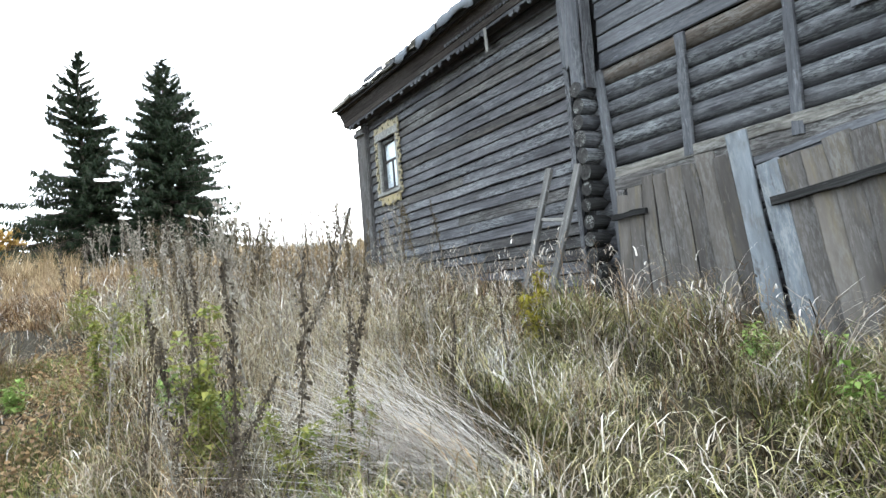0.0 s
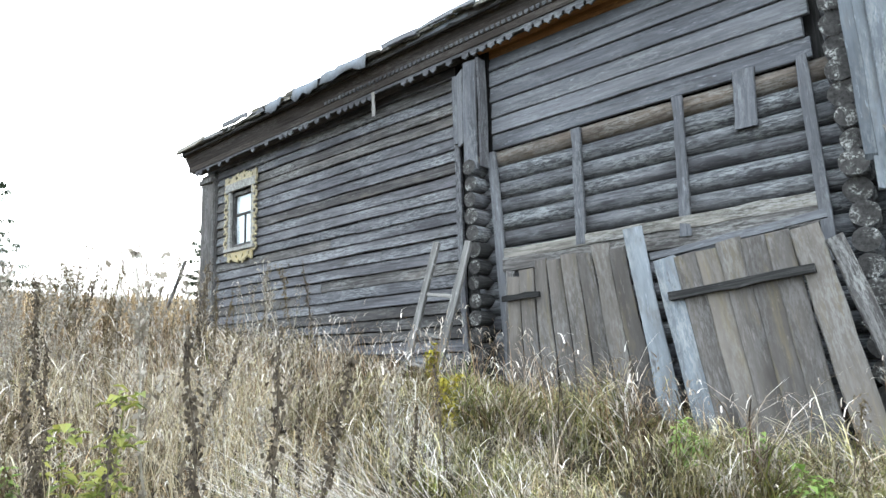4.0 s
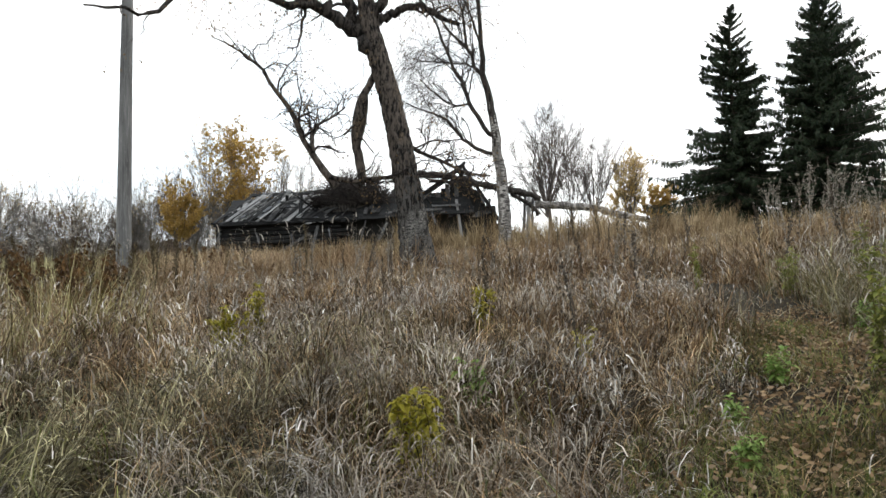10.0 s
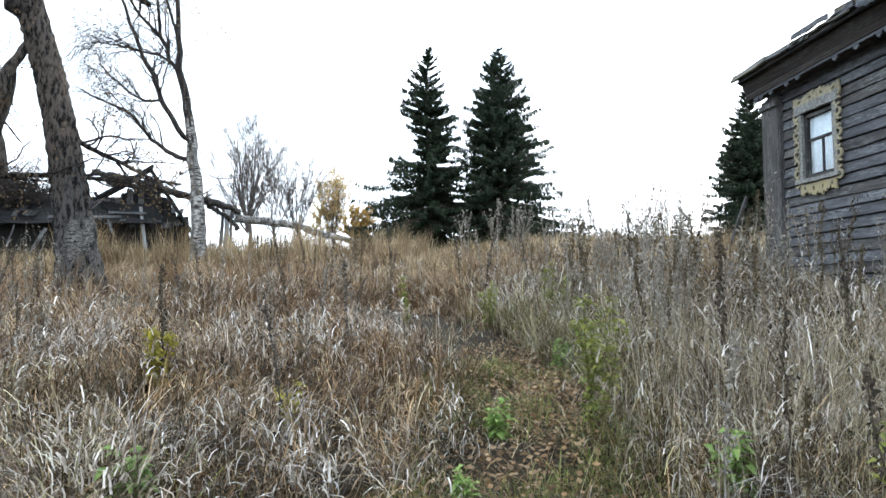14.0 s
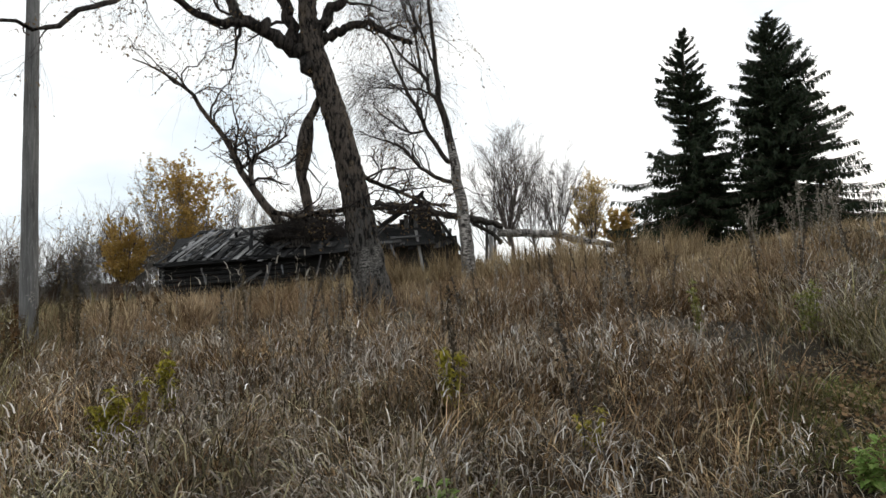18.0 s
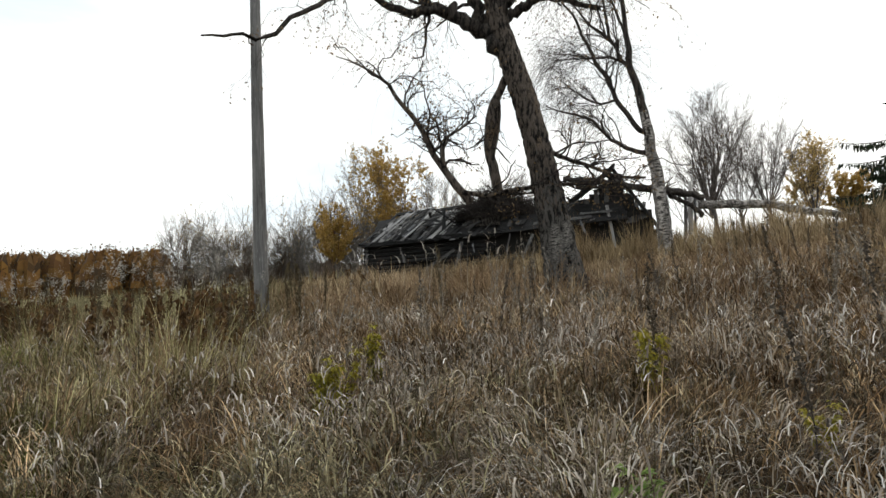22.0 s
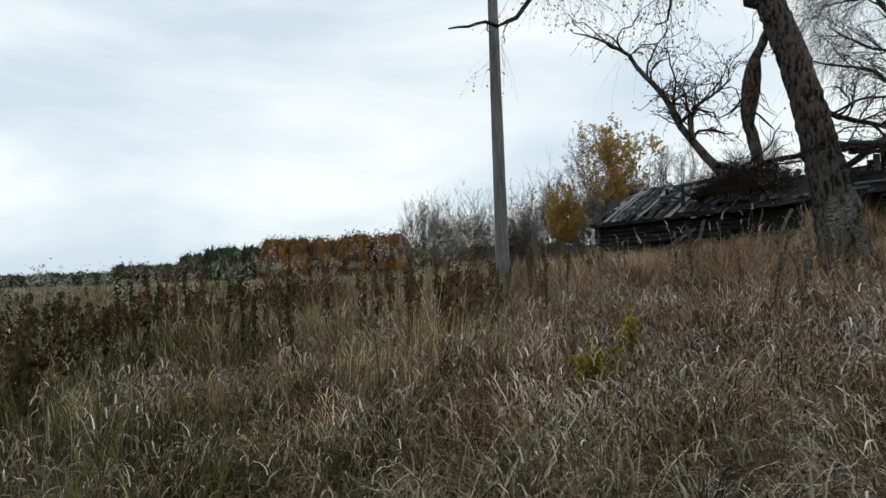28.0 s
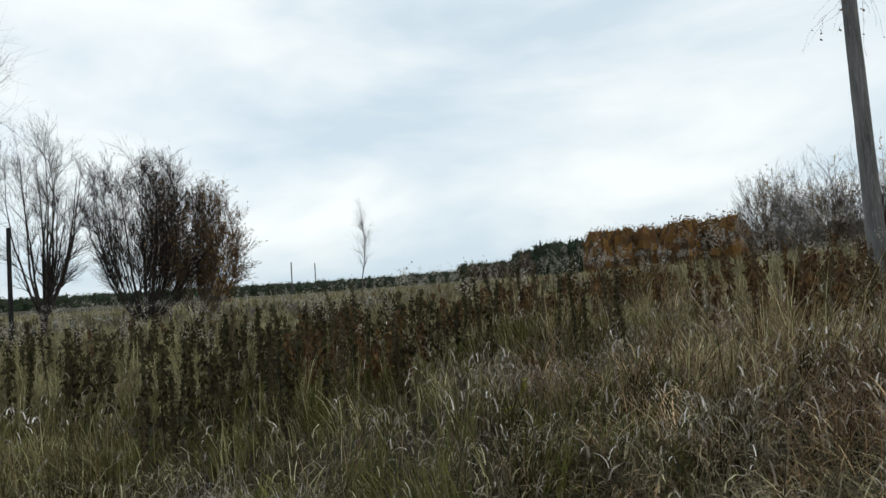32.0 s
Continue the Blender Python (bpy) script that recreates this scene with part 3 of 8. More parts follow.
# roof boards over the eave, uneven ends, with scraps of sheet on them
roof = hp("roof", box_mesh("roof", (X0 - 0.3, E0, 5.3), (X0 - 0.26, E1, 5.33), MOSSY, 0.004))
yy = E0
while yy < E1:
    w = RNG.uniform(0.14, 0.22)
    lift = eave_lift(yy)
    k = RNG.normal(0, 0.02)
    ob = plank("roof_board", None, (X0 - 0.5 + k, yy + w / 2, 5.34 + lift + RNG.normal(0, 0.008)), (X0 + 3.9, yy + w / 2, 7.62 + lift), w - 0.006, 0.03, (-0.5, 0, 0.86), MOSSY, seg=5, wob=0.006, ragged=0.02)
    ob.parent = roof
    yy += w
eave_board("fascia", X0 - 0.43, 5.335, 0.1, 0.03, (-1, 0, -0.1), DARK, wob=0.01)
eave_board("roof_lining", X0 - 0.1, 5.48, 0.9, 0.03, (-0.5, 0, 0.86), BLACK, wob=0.01)
hplank("roof_batten", (X0 - 0.2, E0, 5.6), (X0 - 0.2, E1, 5.42), 0.1, 0.05, (-0.5, 0, 0.86), DARK, seg=12, wob=0.02)
hplank("roof_batten", (X0 + 3.6, E0, 7.5), (X0 + 3.6, E1, 7.3), 0.2, 0.06, (-0.5, 0, 0.86), DARK, seg=8, wob=0.02)
for y0, y1, dx, dz in ((6.55, 7.5, -0.53, 0.0), (7.6, 8.2, -0.5, 0.02), (4.9, 5.9, -0.4, 0.07), (3.5, 4.7, -0.35, 0.1), (8.5, 8.9, -0.5, 0.01)):
    v, f = [], []
    n = 7
    for i in range(n + 1):
        for j in range(4):
            s = j / 3
            v.append((X0 + dx + max(0.0, s - 0.33) * 0.75 - (0.05 if j == 0 else 0.03 if j == 1 else 0.0), y0 + (y1 - y0) * i / n, 5.385 + eave_lift(y0) + dz * 0.4 + max(0.0, s - 0.33) * 0.4 + RNG.normal(0, 0.014) - (RNG.uniform(0.12, 0.2) if j == 0 else 0)))
    f = [(i * 4 + j, (i + 1) * 4 + j, (i + 1) * 4 + j + 1, i * 4 + j + 1) for i in range(n) for j in range(3)]
    ob = hp("roof_sheet", mesh_of("roof_sheet", v, f, None, True, (SHEET,)), None, "pale loose metal roofing sheet")
    ob.modifiers.new("thickness", "SOLIDIFY").thickness = 0.006
# slipped boards and scraps along the edge of the roof
yy = E0 + 0.2
while yy < E1 - 0.4:
    run = RNG.uniform(0.35, 1.1)
    za = 5.37 + eave_lift(yy) + RNG.normal(0, 0.022)
    hplank("slipped_board", (X0 - 0.5 + RNG.normal(0, 0.025), yy, za), (X0 - 0.5 + RNG.normal(0, 0.025), yy + run, za - 0.016 * run + RNG.normal(0, 0.03)), RNG.uniform(0.06, 0.12), 0.028, (-1, 0, RNG.uniform(-0.2, 0.9)), (MOSSY, DARK, GREY, MOSSY)[RNG.integers(0, 4)], seg=4, wob=0.009, ragged=0.04)
    yy += run * RNG.uniform(0.55, 1.0)
# hanging splinter under the eave
hplank("loose_slat", (X0 - 0.3, 6.7, 5.02), (X0 - 0.28, 6.72, 4.68), 0.05, 0.015, WEST, PALE, ragged=0.02)
# attic gable of grey boards, standing over the roof
for i in range(22):
    y = 6.05 - 0.16 * (i + 0.5)
    top = 7.15 + 0.95 * min(0.16 * (i + 0.5), 3.5 - 0.16 * (i + 0.5) + 0.6)
    hplank("attic_board", (X0 + 1.9, y, 6.3), (X0 + 1.9, y, top + RNG.normal(0, 0.01)), 0.158, 0.03, WEST, GREY, seg=3)

for a, b in (((X0 + 1.86, 6.12, 7.1), (X0 + 1.86, 4.0, 9.12)),):
    hplank("bargeboard", a, b, 0.15, 0.03, WEST, GREY, seg=6)

# window with its carved casing
win = hp("window", box_mesh("window", (X0 + 0.02, WY0 + 0.02, WZ0 + 0.01), (X0 + 0.12, WY0 + 0.07, WZ1 - 0.01), DARK, 0.004))


def wpart(name, me, label=""):
    ob = hp(name, me, win, label)
    return ob


def wplank(name, a, b, w, t, mat, label="", **k):
    return wpart(name, plank_mesh(name, a, b, w, t, WEST, mat, **k), label)


wpart("window_frame", box_mesh("window_frame", (X0 + 0.02, WY1 - 0.07, WZ0 + 0.01), (X0 + 0.12, WY1 - 0.02, WZ1 - 0.01), DARK, 0.004))
wpart("window_frame", box_mesh("window_frame", (X0 + 0.02, WY0 + 0.07, WZ1 - 0.07), (X0 + 0.12, WY1 - 0.07, WZ1 - 0.01), DARK, 0.004))
wpart("window_frame", box_mesh("window_frame", (X0 + 0.02, WY0 + 0.07, WZ0 + 0.01), (X0 + 0.12, WY1 - 0.07, WZ0 + 0.06), DARK, 0.004))
wpart("glazing_bar", box_mesh("glazing_bar", (X0 + 0.045, WY0 + 0.07, 4.0), (X0 + 0.09, WY1 - 0.07, 4.04), DARK, 0.004))
wpart("glazing_bar", box_mesh("glazing_bar", (X0 + 0.05, 10.345, WZ0 + 0.06), (X0 + 0.085, 10.375, 4.0), GREY, 0.004))
for y0, y1, z0, z1 in ((WY0 + 0.07, WY1 - 0.07, 4.04, WZ1 - 0.07), (WY0 + 0.07, 10.345, WZ0 + 0.06, 4.0), (10.375, WY1 - 0.07, WZ0 + 0.06, 4.0)):
    wpart("pane", box_mesh("pane", (X0 + 0.064, y0, z0), (X0 + 0.068, y1, z1), GLASS, 0)).visible_shadow = False
v, f = [], []
for i in range(25):
    for zc in (WZ0 + 0.02, WZ1 - 0.02):
        v.append((X0 + 0.085 + 0.006 * math.sin(i * 1.7), WY0 + 0.03 + 0.66 * i / 24, zc))
f = [(2 * i, 2 * i + 2, 2 * i + 3, 2 * i + 1) for i in range(24)]
cur = wpart("curtain", mesh_of("curtain", v, f, None, True, (CURTAIN,)), "pale curtain behind the glass")
cur.modifiers.new("cloth", "SOLIDIFY").thickness = 0.004


def scroll(y, z, out, inner, turn):
    """One flat C-shaped scroll of the pierced casing."""
    n = 14
    v, f = [], []
    for i in range(n + 1):
        a = turn + 1.7 * math.pi * i / n
        for dx in (-0.055, -0.025):
            for r in (inner, out):
                v.append((X0 + dx, y + r * math.cos(a), z + r * math.sin(a) * 1.15))
    for i in range(n):
        a, b = i * 4, i * 4 + 4
        f += [(a, a + 1, b + 1, b), (a + 3, a + 2, b + 2, b + 3), (a + 1, a + 3, b + 3, b + 1), (a + 2, a, b, b + 2)]
    f += [(0, 2, 3, 1), (n * 4, n * 4 + 1, n * 4 + 3, n * 4 + 2)]
    return mesh_of("scroll", v, f, None, mats=(SCROLL,))


for i in range(9):
    zc = 3.36 + 1.22 * i / 8
    wpart("scroll", scroll(WY0 - 0.085, zc, 0.066, 0.036, 0.5 + math.pi * (i % 2)))
    wpart("scroll", scroll(WY1 + 0.085, zc, 0.066, 0.036, 0.2 + math.pi * (i % 2)))
wplank("casing_side", (X0 - 0.02, WY0 - 0.01, 3.3), (X0 - 0.02, WY0 - 0.01, 4.6), 0.09, 0.05, CASING)
wplank("casing_side", (X0 - 0.02, WY1 + 0.01, 3.3), (X0 - 0.02, WY1 + 0.01, 4.6), 0.09, 0.05, CASING)
wplank("casing_head", (X0 - 0.03, WY0 - 0.1, 4.52), (X0 - 0.03, WY1 + 0.1, 4.52), 0.15, 0.06, CASING)
wplank("casing_sill", (X0 - 0.05, WY0 - 0.1, 3.37), (X0 - 0.05, WY1 + 0.1, 3.37), 0.06, 0.07, CASING, "worn grey window sill")


def crest(name, z0, sign, y0, y1, h, mat):
    """A cut-out board: scrolls along its free edge and round holes through it."""
    bm = bmesh.new()
    n = 56
    row = []
    for i in range(n + 1):
        s = i / n
        e = h * (0.55 + 0.25 * abs(math.cos(s * math.pi * 3)) + 0.2 * (abs(s - 0.5) < 0.14) + 0.1 * math.sin(s * math.pi * 22))
        y = y0 + (y1 - y0) * s
        row.append([bm.verts.new((X0 - 0.05, y, z0 + sign * e * k)) for k in (0, 0.3, 0.62, 1)])
    for i in range(n):
        for k in range(3):
            if k == 1 and (i % 14) in (5, 6, 7):
                continue
            q = (row[i][k], row[i + 1][k], row[i + 1][k + 1], row[i][k + 1])
            bm.faces.new(q if sign < 0 else q[::-1])
    ex = bmesh.ops.extrude_face_region(bm, geom=bm.faces[:])
    for g in ex["geom"]:
        if isinstance(g, bmesh.types.BMVert):
            g.co.x += 0.03
    bmesh.ops.recalc_face_normals(bm, faces=bm.faces[:])
    me = bpy.data.meshes.new(name)
    bm.to_mesh(me)
    bm.free()
    me.materials.append(mat)
    return me


wpart("casing_crest", crest("casing_crest", 4.59, 1, WY0 - 0.13, WY1 + 0.13, 0.17, SCROLL), "carved crest with cut-out holes")
wpart("casing_apron", crest("casing_apron", 3.32, -1, WY0 - 0.02, WY1 + 0.02, 0.2, OCHRE), "carved yellow apron with cut-out holes")

# boards closing the yard beside the barn: a fence panel, a fallen door, props
panel = thing("board_fence", "leaning fence panel of brown-grey upright boards against the barn wall", "fence", at=(5.3, 3.9, 1.1))


def loose(parent, name, a, b, w, t, face, mat, label="", **k):
    ob = plank(name, None, a, b, w, t, face, mat, label, **k)
    ob.parent = parent
    ob.matrix_parent_inverse = Matrix.Translation(-Vector(parent.location))
    return ob


for i in range(8):
    y = 4.58 - 0.178 * i
    top = (2.2, 2.26, 2.33, 2.3, 2.38, 2.36, 2.4, 2.34)[i]
    loose(panel, "board", (5.36 - 0.01 * i, y, top), (5.2, y - 0.1 - 0.02 * i, 0.8), (0.15, 0.172, 0.15, 0.17, 0.172, 0.165, 0.172, 0.16)[i], 0.026, (-1, -0.15 + 0.05 * (i % 3), 0.1), TAN, seg=5, wob=0.006, ragged=0.02)
loose(panel, "rail", (5.27, 4.68, 1.98), (5.25, 4.2, 1.99), 0.06, 0.04, WEST, BLACK)
loose(panel, "edge_board", (5.42, 4.66, 2.28), (5.35, 4.68, 0.9), 0.1, 0.03, WEST, DARK, ragged=0.03)

prop = plank("prop_board", None, (5.26, 3.15, 2.52), (5.02, 2.84, 0.75), 0.175, 0.035, (-1, -0.3, 0.1), BLUE, ragged=0.01)
tagged(prop, "blue-grey board propped upright between the boarded panels", "board")
gate = thing("fallen_door", "sagging plank door leaning out from the barn wall", "door", at=(5.05, 2.2, 0.9))
for i in range(6):
    s = (i + 0.5) / 6
    a = Vector((5.19, 2.94, 2.16)).lerp(Vector((5.17, 1.82, 2.29)), s)
    b = Vector((4.95, 2.60, 0.62)).lerp(Vector((4.93, 1.56, 0.5)), s)
    a.z += RNG.normal(0, 0.015)
    loose(gate, "board", a, b, RNG.uniform(0.17, 0.2) if i else 0.2, 0.03, (-1, -0.1, 0.15), BLUE if i == 0 else TAN, "blue-grey edge board" if i == 0 else "", seg=6, wob=0.004, ragged=0.012)
loose(gate, "rail", (5.09, 2.8, 1.83), (5.05, 1.66, 1.95), 0.075, 0.05, WEST, BLACK, "dark cross rail")
beam = tagged(plank("nailed_rail", None, (5.26, 3.0, 2.22), (5.26, 1.56, 2.39), 0.07, 0.04, WEST, PLANE, ragged=0.01), "pale grey rail nailed across the top of the door", "rail")
lean = tagged(plank("leaning_plank", None, (5.18, 1.72, 2.3), (4.86, 1.38, 0.5), 0.21, 0.04, (-1, -0.2, 0.2), TAN, seg=8, ragged=0.02), "broad brown plank leaning against the barn corner", "plank")
lean2 = tagged(plank("leaning_plank", None, (5.15, 1.52, 2.2), (5.0, 1.12, 0.7), 0.12, 0.04, (-1, -0.3, 0.1), DARK, seg=6, ragged=0.03), "dark narrow plank leaning on the log ends", "plank")
for a, b, w, m in (((5.27, 1.23, 5.05), (5.28, 1.22, 2.78), 0.09, BLUE), ((5.28, 1.13, 5.05), (5.3, 1.15, 2.48), 0.13, BLUE), ((5.23, 1.04, 5.05), (5.28, 1.02, 2.2), 0.14, BLUE),
                   ((5.2, 1.09, 2.96), (5.24, 0.93, 2.3), 0.05, PALE), ((5.3, 0.8, 5.05), (5.32, 0.82, 2.4), 0.2, GREY), ((5.3, 0.5, 5.05), (5.32, 0.52, 2.0), 0.22, GREY)):
    hplank("hanging_board", a, b, w, 0.03, (-1, -0.1, 0), m, "blue-grey board hanging from the eave" if m is BLUE else "", seg=6, wob=0.004, ragged=0.03)
# ladder by the middle corner
ladder = thing("wooden_ladder", "short pale wooden ladder leaning beside the log corner", "ladder", at=(4.9, 5.4, 1.2))
for a, b in (((5.22, 5.55, 2.73), (4.8, 5.72, 1.25)), ((5.26, 5.1, 2.68), (4.76, 5.25, 1.15))):
    loose(ladder, "rail", a, b, 0.075, 0.06, (-1, -0.3, 0.2), PALE, seg=5)
for s in (0.42, 0.72, 0.95):
    loose(ladder, "rung", Vector((5.24, 5.55, 2.73)).lerp(Vector((4.82, 5.72, 1.25)), s), Vector((5.27, 5.1, 2.68)).lerp(Vector((4.78, 5.25, 1.15)), s), 0.04, 0.03, (-1, 0, 0.2), PALE, seg=3)
stick = tagged(plank("prop_stick", None, (5.45, 11.95, 3.35), (5.2, 12.3, 2.2), 0.05, 0.05, WEST, DARK), "dark prop leaning on the far corner of the house", "prop")

# ---- trees ----
def tubes(P, R, sides):
    """Vertices and faces of many tubes at once: P (n, k, 3), R (n, k)."""
    n, k, _ = P.shape
    D = np.gradient(P, axis=1)
    D /= np.linalg.norm(D, axis=2, keepdims=True) + 1e-9
    ref = np.tile(np.array([0.31, 0.52, 0.2]), (n, 1))
    A = np.cross(D, ref[:, None, :])
    A /= np.linalg.norm(A, axis=2, keepdims=True) + 1e-9
    B = np.cross(D, A)
    t = 2 * np.pi * np.arange(sides) / sides
    V = P[:, :, None] + R[:, :, None, None] * (A[:, :, None] * np.cos(t)[None, None, :, None] + B[:, :, None] * np.sin(t)[None, None, :, None])
    V = V.reshape(-1, 3)
    i, j = np.meshgrid(np.arange(k - 1), np.arange(sides), indexing="ij")
    q = (j + 1) % sides
    quad = np.stack([i * sides + j, i * sides + q, (i + 1) * sides + q, (i + 1) * sides + j], -1).reshape(-1, 4)
    F = (np.arange(n)[:, None, None] * (k * sides) + quad[None]).reshape(-1, 4)
    return V, F


def bulk(name, groups, mat, smooth=True):
    """One mesh from several (vertices, quads)."""
    V = np.concatenate([g[0] for g in groups])
    off, fs = 0, []
    for v, f in groups:
        fs.append(f + off)
        off += len(v)
    F = np.concatenate(fs)
    w = F.shape[1]
    me = bpy.data.meshes.new(name)
    me.vertices.add(len(V))
    me.vertices.foreach_set("co", V.astype(np.float32).ravel())
    me.loops.add(F.size)
    me.loops.foreach_set("vertex_index", F.astype(np.int32).ravel())
    me.polygons.add(len(F))
    me.polygons.foreach_set("loop_start", np.arange(0, F.size, w, dtype=np.int32))
    if smooth:
        me.polygons.foreach_set("use_smooth", np.ones(len(F), dtype=bool))
    me.materials.append(mat)
    me.update(calc_edges=True)
    return me


def resample(rows, k, uneven=0.22):
    """A hand-laid limb of (x, y, z, radius) rows, as k points with a little unevenness."""
    a = np.array(rows, float)
    s = np.r_[0, np.cumsum(np.linalg.norm(np.diff(a[:, :3], axis=0), axis=1))]
    t = np.linspace(0, s[-1], k)
    p = np.stack([np.interp(t, s, a[:, i]) for i in range(4)], 1)
    jit = RNG.normal(0, uneven, (k, 3)) * p[:, 3:4]
    jit[0] = 0
    return (p[:, :3] + jit)[None], p[:, 3][None]


def sprout(P, R, each, lo, hi, length, angle, rise, k=5, shrink=0.5, wander=0.12, sag=0.0, rmin=0.003):
    """Children of the branches P: each branch bears that many, from lo to hi of its length."""
    n, m, _ = P.shape
    idx = np.repeat(np.arange(n), each)
    s = RNG.uniform(lo, hi, len(idx)) * (m - 1.001)
    i = s.astype(int)
    fr = (s - i)[:, None]
    start = P[idx, i] * (1 - fr) + P[idx, i + 1] * fr
    d = P[idx, i + 1] - P[idx, i]
    d /= np.linalg.norm(d, axis=1, keepdims=True) + 1e-9
    rnd = RNG.normal(0, 1, d.shape)
    side = rnd - d * (rnd * d).sum(1, keepdims=True)
    side /= np.linalg.norm(side, axis=1, keepdims=True) + 1e-9
    an = RNG.normal(angle, angle * 0.25, len(idx))[:, None]
    d = d * np.cos(an) + side * np.sin(an)
    d[:, 2] += rise
    d /= np.linalg.norm(d, axis=1, keepdims=True) + 1e-9
    L = RNG.uniform(length[0], length[1], len(idx))
    pts = [start]
    for _ in range(k - 1):
        pts.append(pts[-1] + d * (L / (k - 1))[:, None])
        d = d + RNG.normal(0, wander, d.shape)
        d[:, 2] -= sag
        d /= np.linalg.norm(d, axis=1, keepdims=True) + 1e-9
    r0 = np.maximum((R[idx, i] * shrink), rmin)
    rad = r0[:, None] * np.linspace(1, 0.35, k)[None]
    return np.stack(pts, 1), np.maximum(rad, rmin * 0.6)


def leaf_quads(at, size, droop=0.0, slim=0.36):
    """Small folded leaves at the given points."""
    n = len(at)
    a = RNG.normal(0, 1, (n, 3))
    a[:, 2] -= droop
    a /= np.linalg.norm(a, axis=1, keepdims=True)
    b = np.cross(a, RNG.normal(0, 1, (n, 3)))
    b /= np.linalg.norm(b, axis=1, keepdims=True)
    s = (RNG.uniform(0.6, 1.2, n) * size)[:, None]
    V = np.stack([at, at + a * s * 0.5 + b * s * slim, at + a * s, at + a * s * 0.5 - b * s * slim], 1).reshape(-1, 3)
    F = np.arange(n * 4).reshape(n, 4)
    return V, F


def pick(P, n, lo=0.3):
    i = RNG.integers(0, P.shape[0], n)
    j = np.minimum((RNG.uniform(lo, 1, n) * P.shape[1]).astype(int), P.shape[1] - 1)
    return P[i, j]


BIRCH_LEAF = growth("withered_birch_leaves", [(0.1, 0.065, 0.035), (0.2, 0.13, 0.06), (0.15, 0.11, 0.07)])
RUSTY_LEAF = growth("rusty_brown_leaves", [(0.13, 0.075, 0.03), (0.2, 0.115, 0.04), (0.1, 0.055, 0.025), (0.3, 0.18, 0.05)], see=0.3)
GOLD_LEAF = growth("golden_leaves", [(0.46, 0.3, 0.08), (0.38, 0.235, 0.06), (0.52, 0.37, 0.13), (0.32, 0.19, 0.06)], see=0.5)
PALE_GOLD_LEAF = growth("pale_golden_leaves", [(0.6, 0.439, 0.188), (0.504, 0.354, 0.125), (0.672, 0.525, 0.275)], see=0.5)
OCHRE_LEAF = growth("faded_ochre_leaves", [(0.42, 0.31, 0.17), (0.5, 0.39, 0.23), (0.33, 0.235, 0.12)], see=0.5)
NEEDLE = growth("dark_spruce_needles", [(0.008, 0.016, 0.008), (0.016, 0.028, 0.012), (0.024, 0.038, 0.016), (0.03, 0.032, 0.018)], see=0.08)
SPRUCE_BARK = bark("spruce_bark", (0.03, 0.022, 0.018), (0.1, 0.08, 0.065), 0.95)

# the big leaning birch
big = thing("old_birch", "big old leaning birch with furrowed bark and few withered leaves", "tree", at=(-6.1, 13.15, 1.4))


def under(parent, name, me, label=""):
    ob = part(name, me, None, label)
    ob.parent = parent
    ob.matrix_parent_inverse = Matrix.Translation(-Vector(parent.location))
    return ob


trunk_low = [(-6.08, 13.19, 1.1, 0.52), (-6.1, 13.17, 1.5, 0.44), (-6.18, 13.13, 2.12, 0.35), (-6.3, 13.08, 3.12, 0.29)]
trunk_up = [(-6.3, 13.08, 3.12, 0.29), (-6.48, 12.99, 4.25, 0.262), (-6.69, 12.89, 5.29, 0.235), (-6.89, 12.78, 6.05, 0.225), (-7.06, 12.67, 6.7, 0.22), (-7.15, 12.6, 7.41, 0.186), (-7.2, 12.6, 8.14, 0.154), (-7.31, 12.54, 9.49, 0.121), (-7.42, 12.47, 11.38, 0.077)]
limbs = [
    [(-7.0, 12.7, 6.3, 0.17), (-7.22, 12.59, 6.58, 0.165), (-7.6, 12.36, 6.93, 0.143), (-7.96, 12.12, 7.21, 0.132), (-8.23, 11.93, 7.27, 0.11), (-8.4, 11.8, 7.71, 0.099), (-8.79, 11.5, 7.96, 0.088), (-9.11, 11.23, 8.55, 0.066)],
    [(-7.1, 12.66, 6.6, 0.14), (-7.36, 12.51, 6.93, 0.132), (-7.5, 12.41, 7.41, 0.121), (-7.55, 12.36, 8.0, 0.11), (-7.71, 12.29, 8.85, 0.088), (-7.98, 12.11, 9.93, 0.055)],
    [(-8.12, 11.97, 7.2, 0.086), (-8.31, 11.24, 6.87, 0.074), (-8.36, 10.82, 6.92, 0.065), (-8.45, 10.47, 7.01, 0.06), (-8.42, 10.09, 7.09, 0.052), (-8.51, 9.73, 6.75, 0.048), (-8.6, 9.21, 6.38, 0.04), (-8.63, 8.58, 5.93, 0.036), (-8.66, 8.39, 5.63, 0.035), (-8.72, 8.15, 5.5, 0.03), (-8.85, 7.98, 5.6, 0.026), (-8.87, 7.62, 5.44, 0.021), (-8.86, 7.27, 5.33, 0.013)],
    [(-6.98, 12.72, 6.9, 0.12), (-6.88, 12.78, 7.0, 0.11), (-6.55, 12.96, 7.23, 0.088), (-6.13, 13.16, 7.38, 0.077), (-5.72, 13.33, 7.08, 0.055), (-5.3, 13.5, 6.93, 0.04)],
    [(-7.08, 12.66, 7.0, 0.13), (-6.75, 12.86, 7.6, 0.11), (-6.37, 13.04, 8.08, 0.088), (-5.77, 13.31, 8.73, 0.077), (-5.2, 13.54, 9.55, 0.055)],
    [(-7.18, 12.61, 7.65, 0.11), (-6.83, 12.81, 8.39, 0.088), (-6.49, 12.99, 9.37, 0.066), (-6.03, 13.2, 10.62, 0.044)],
]
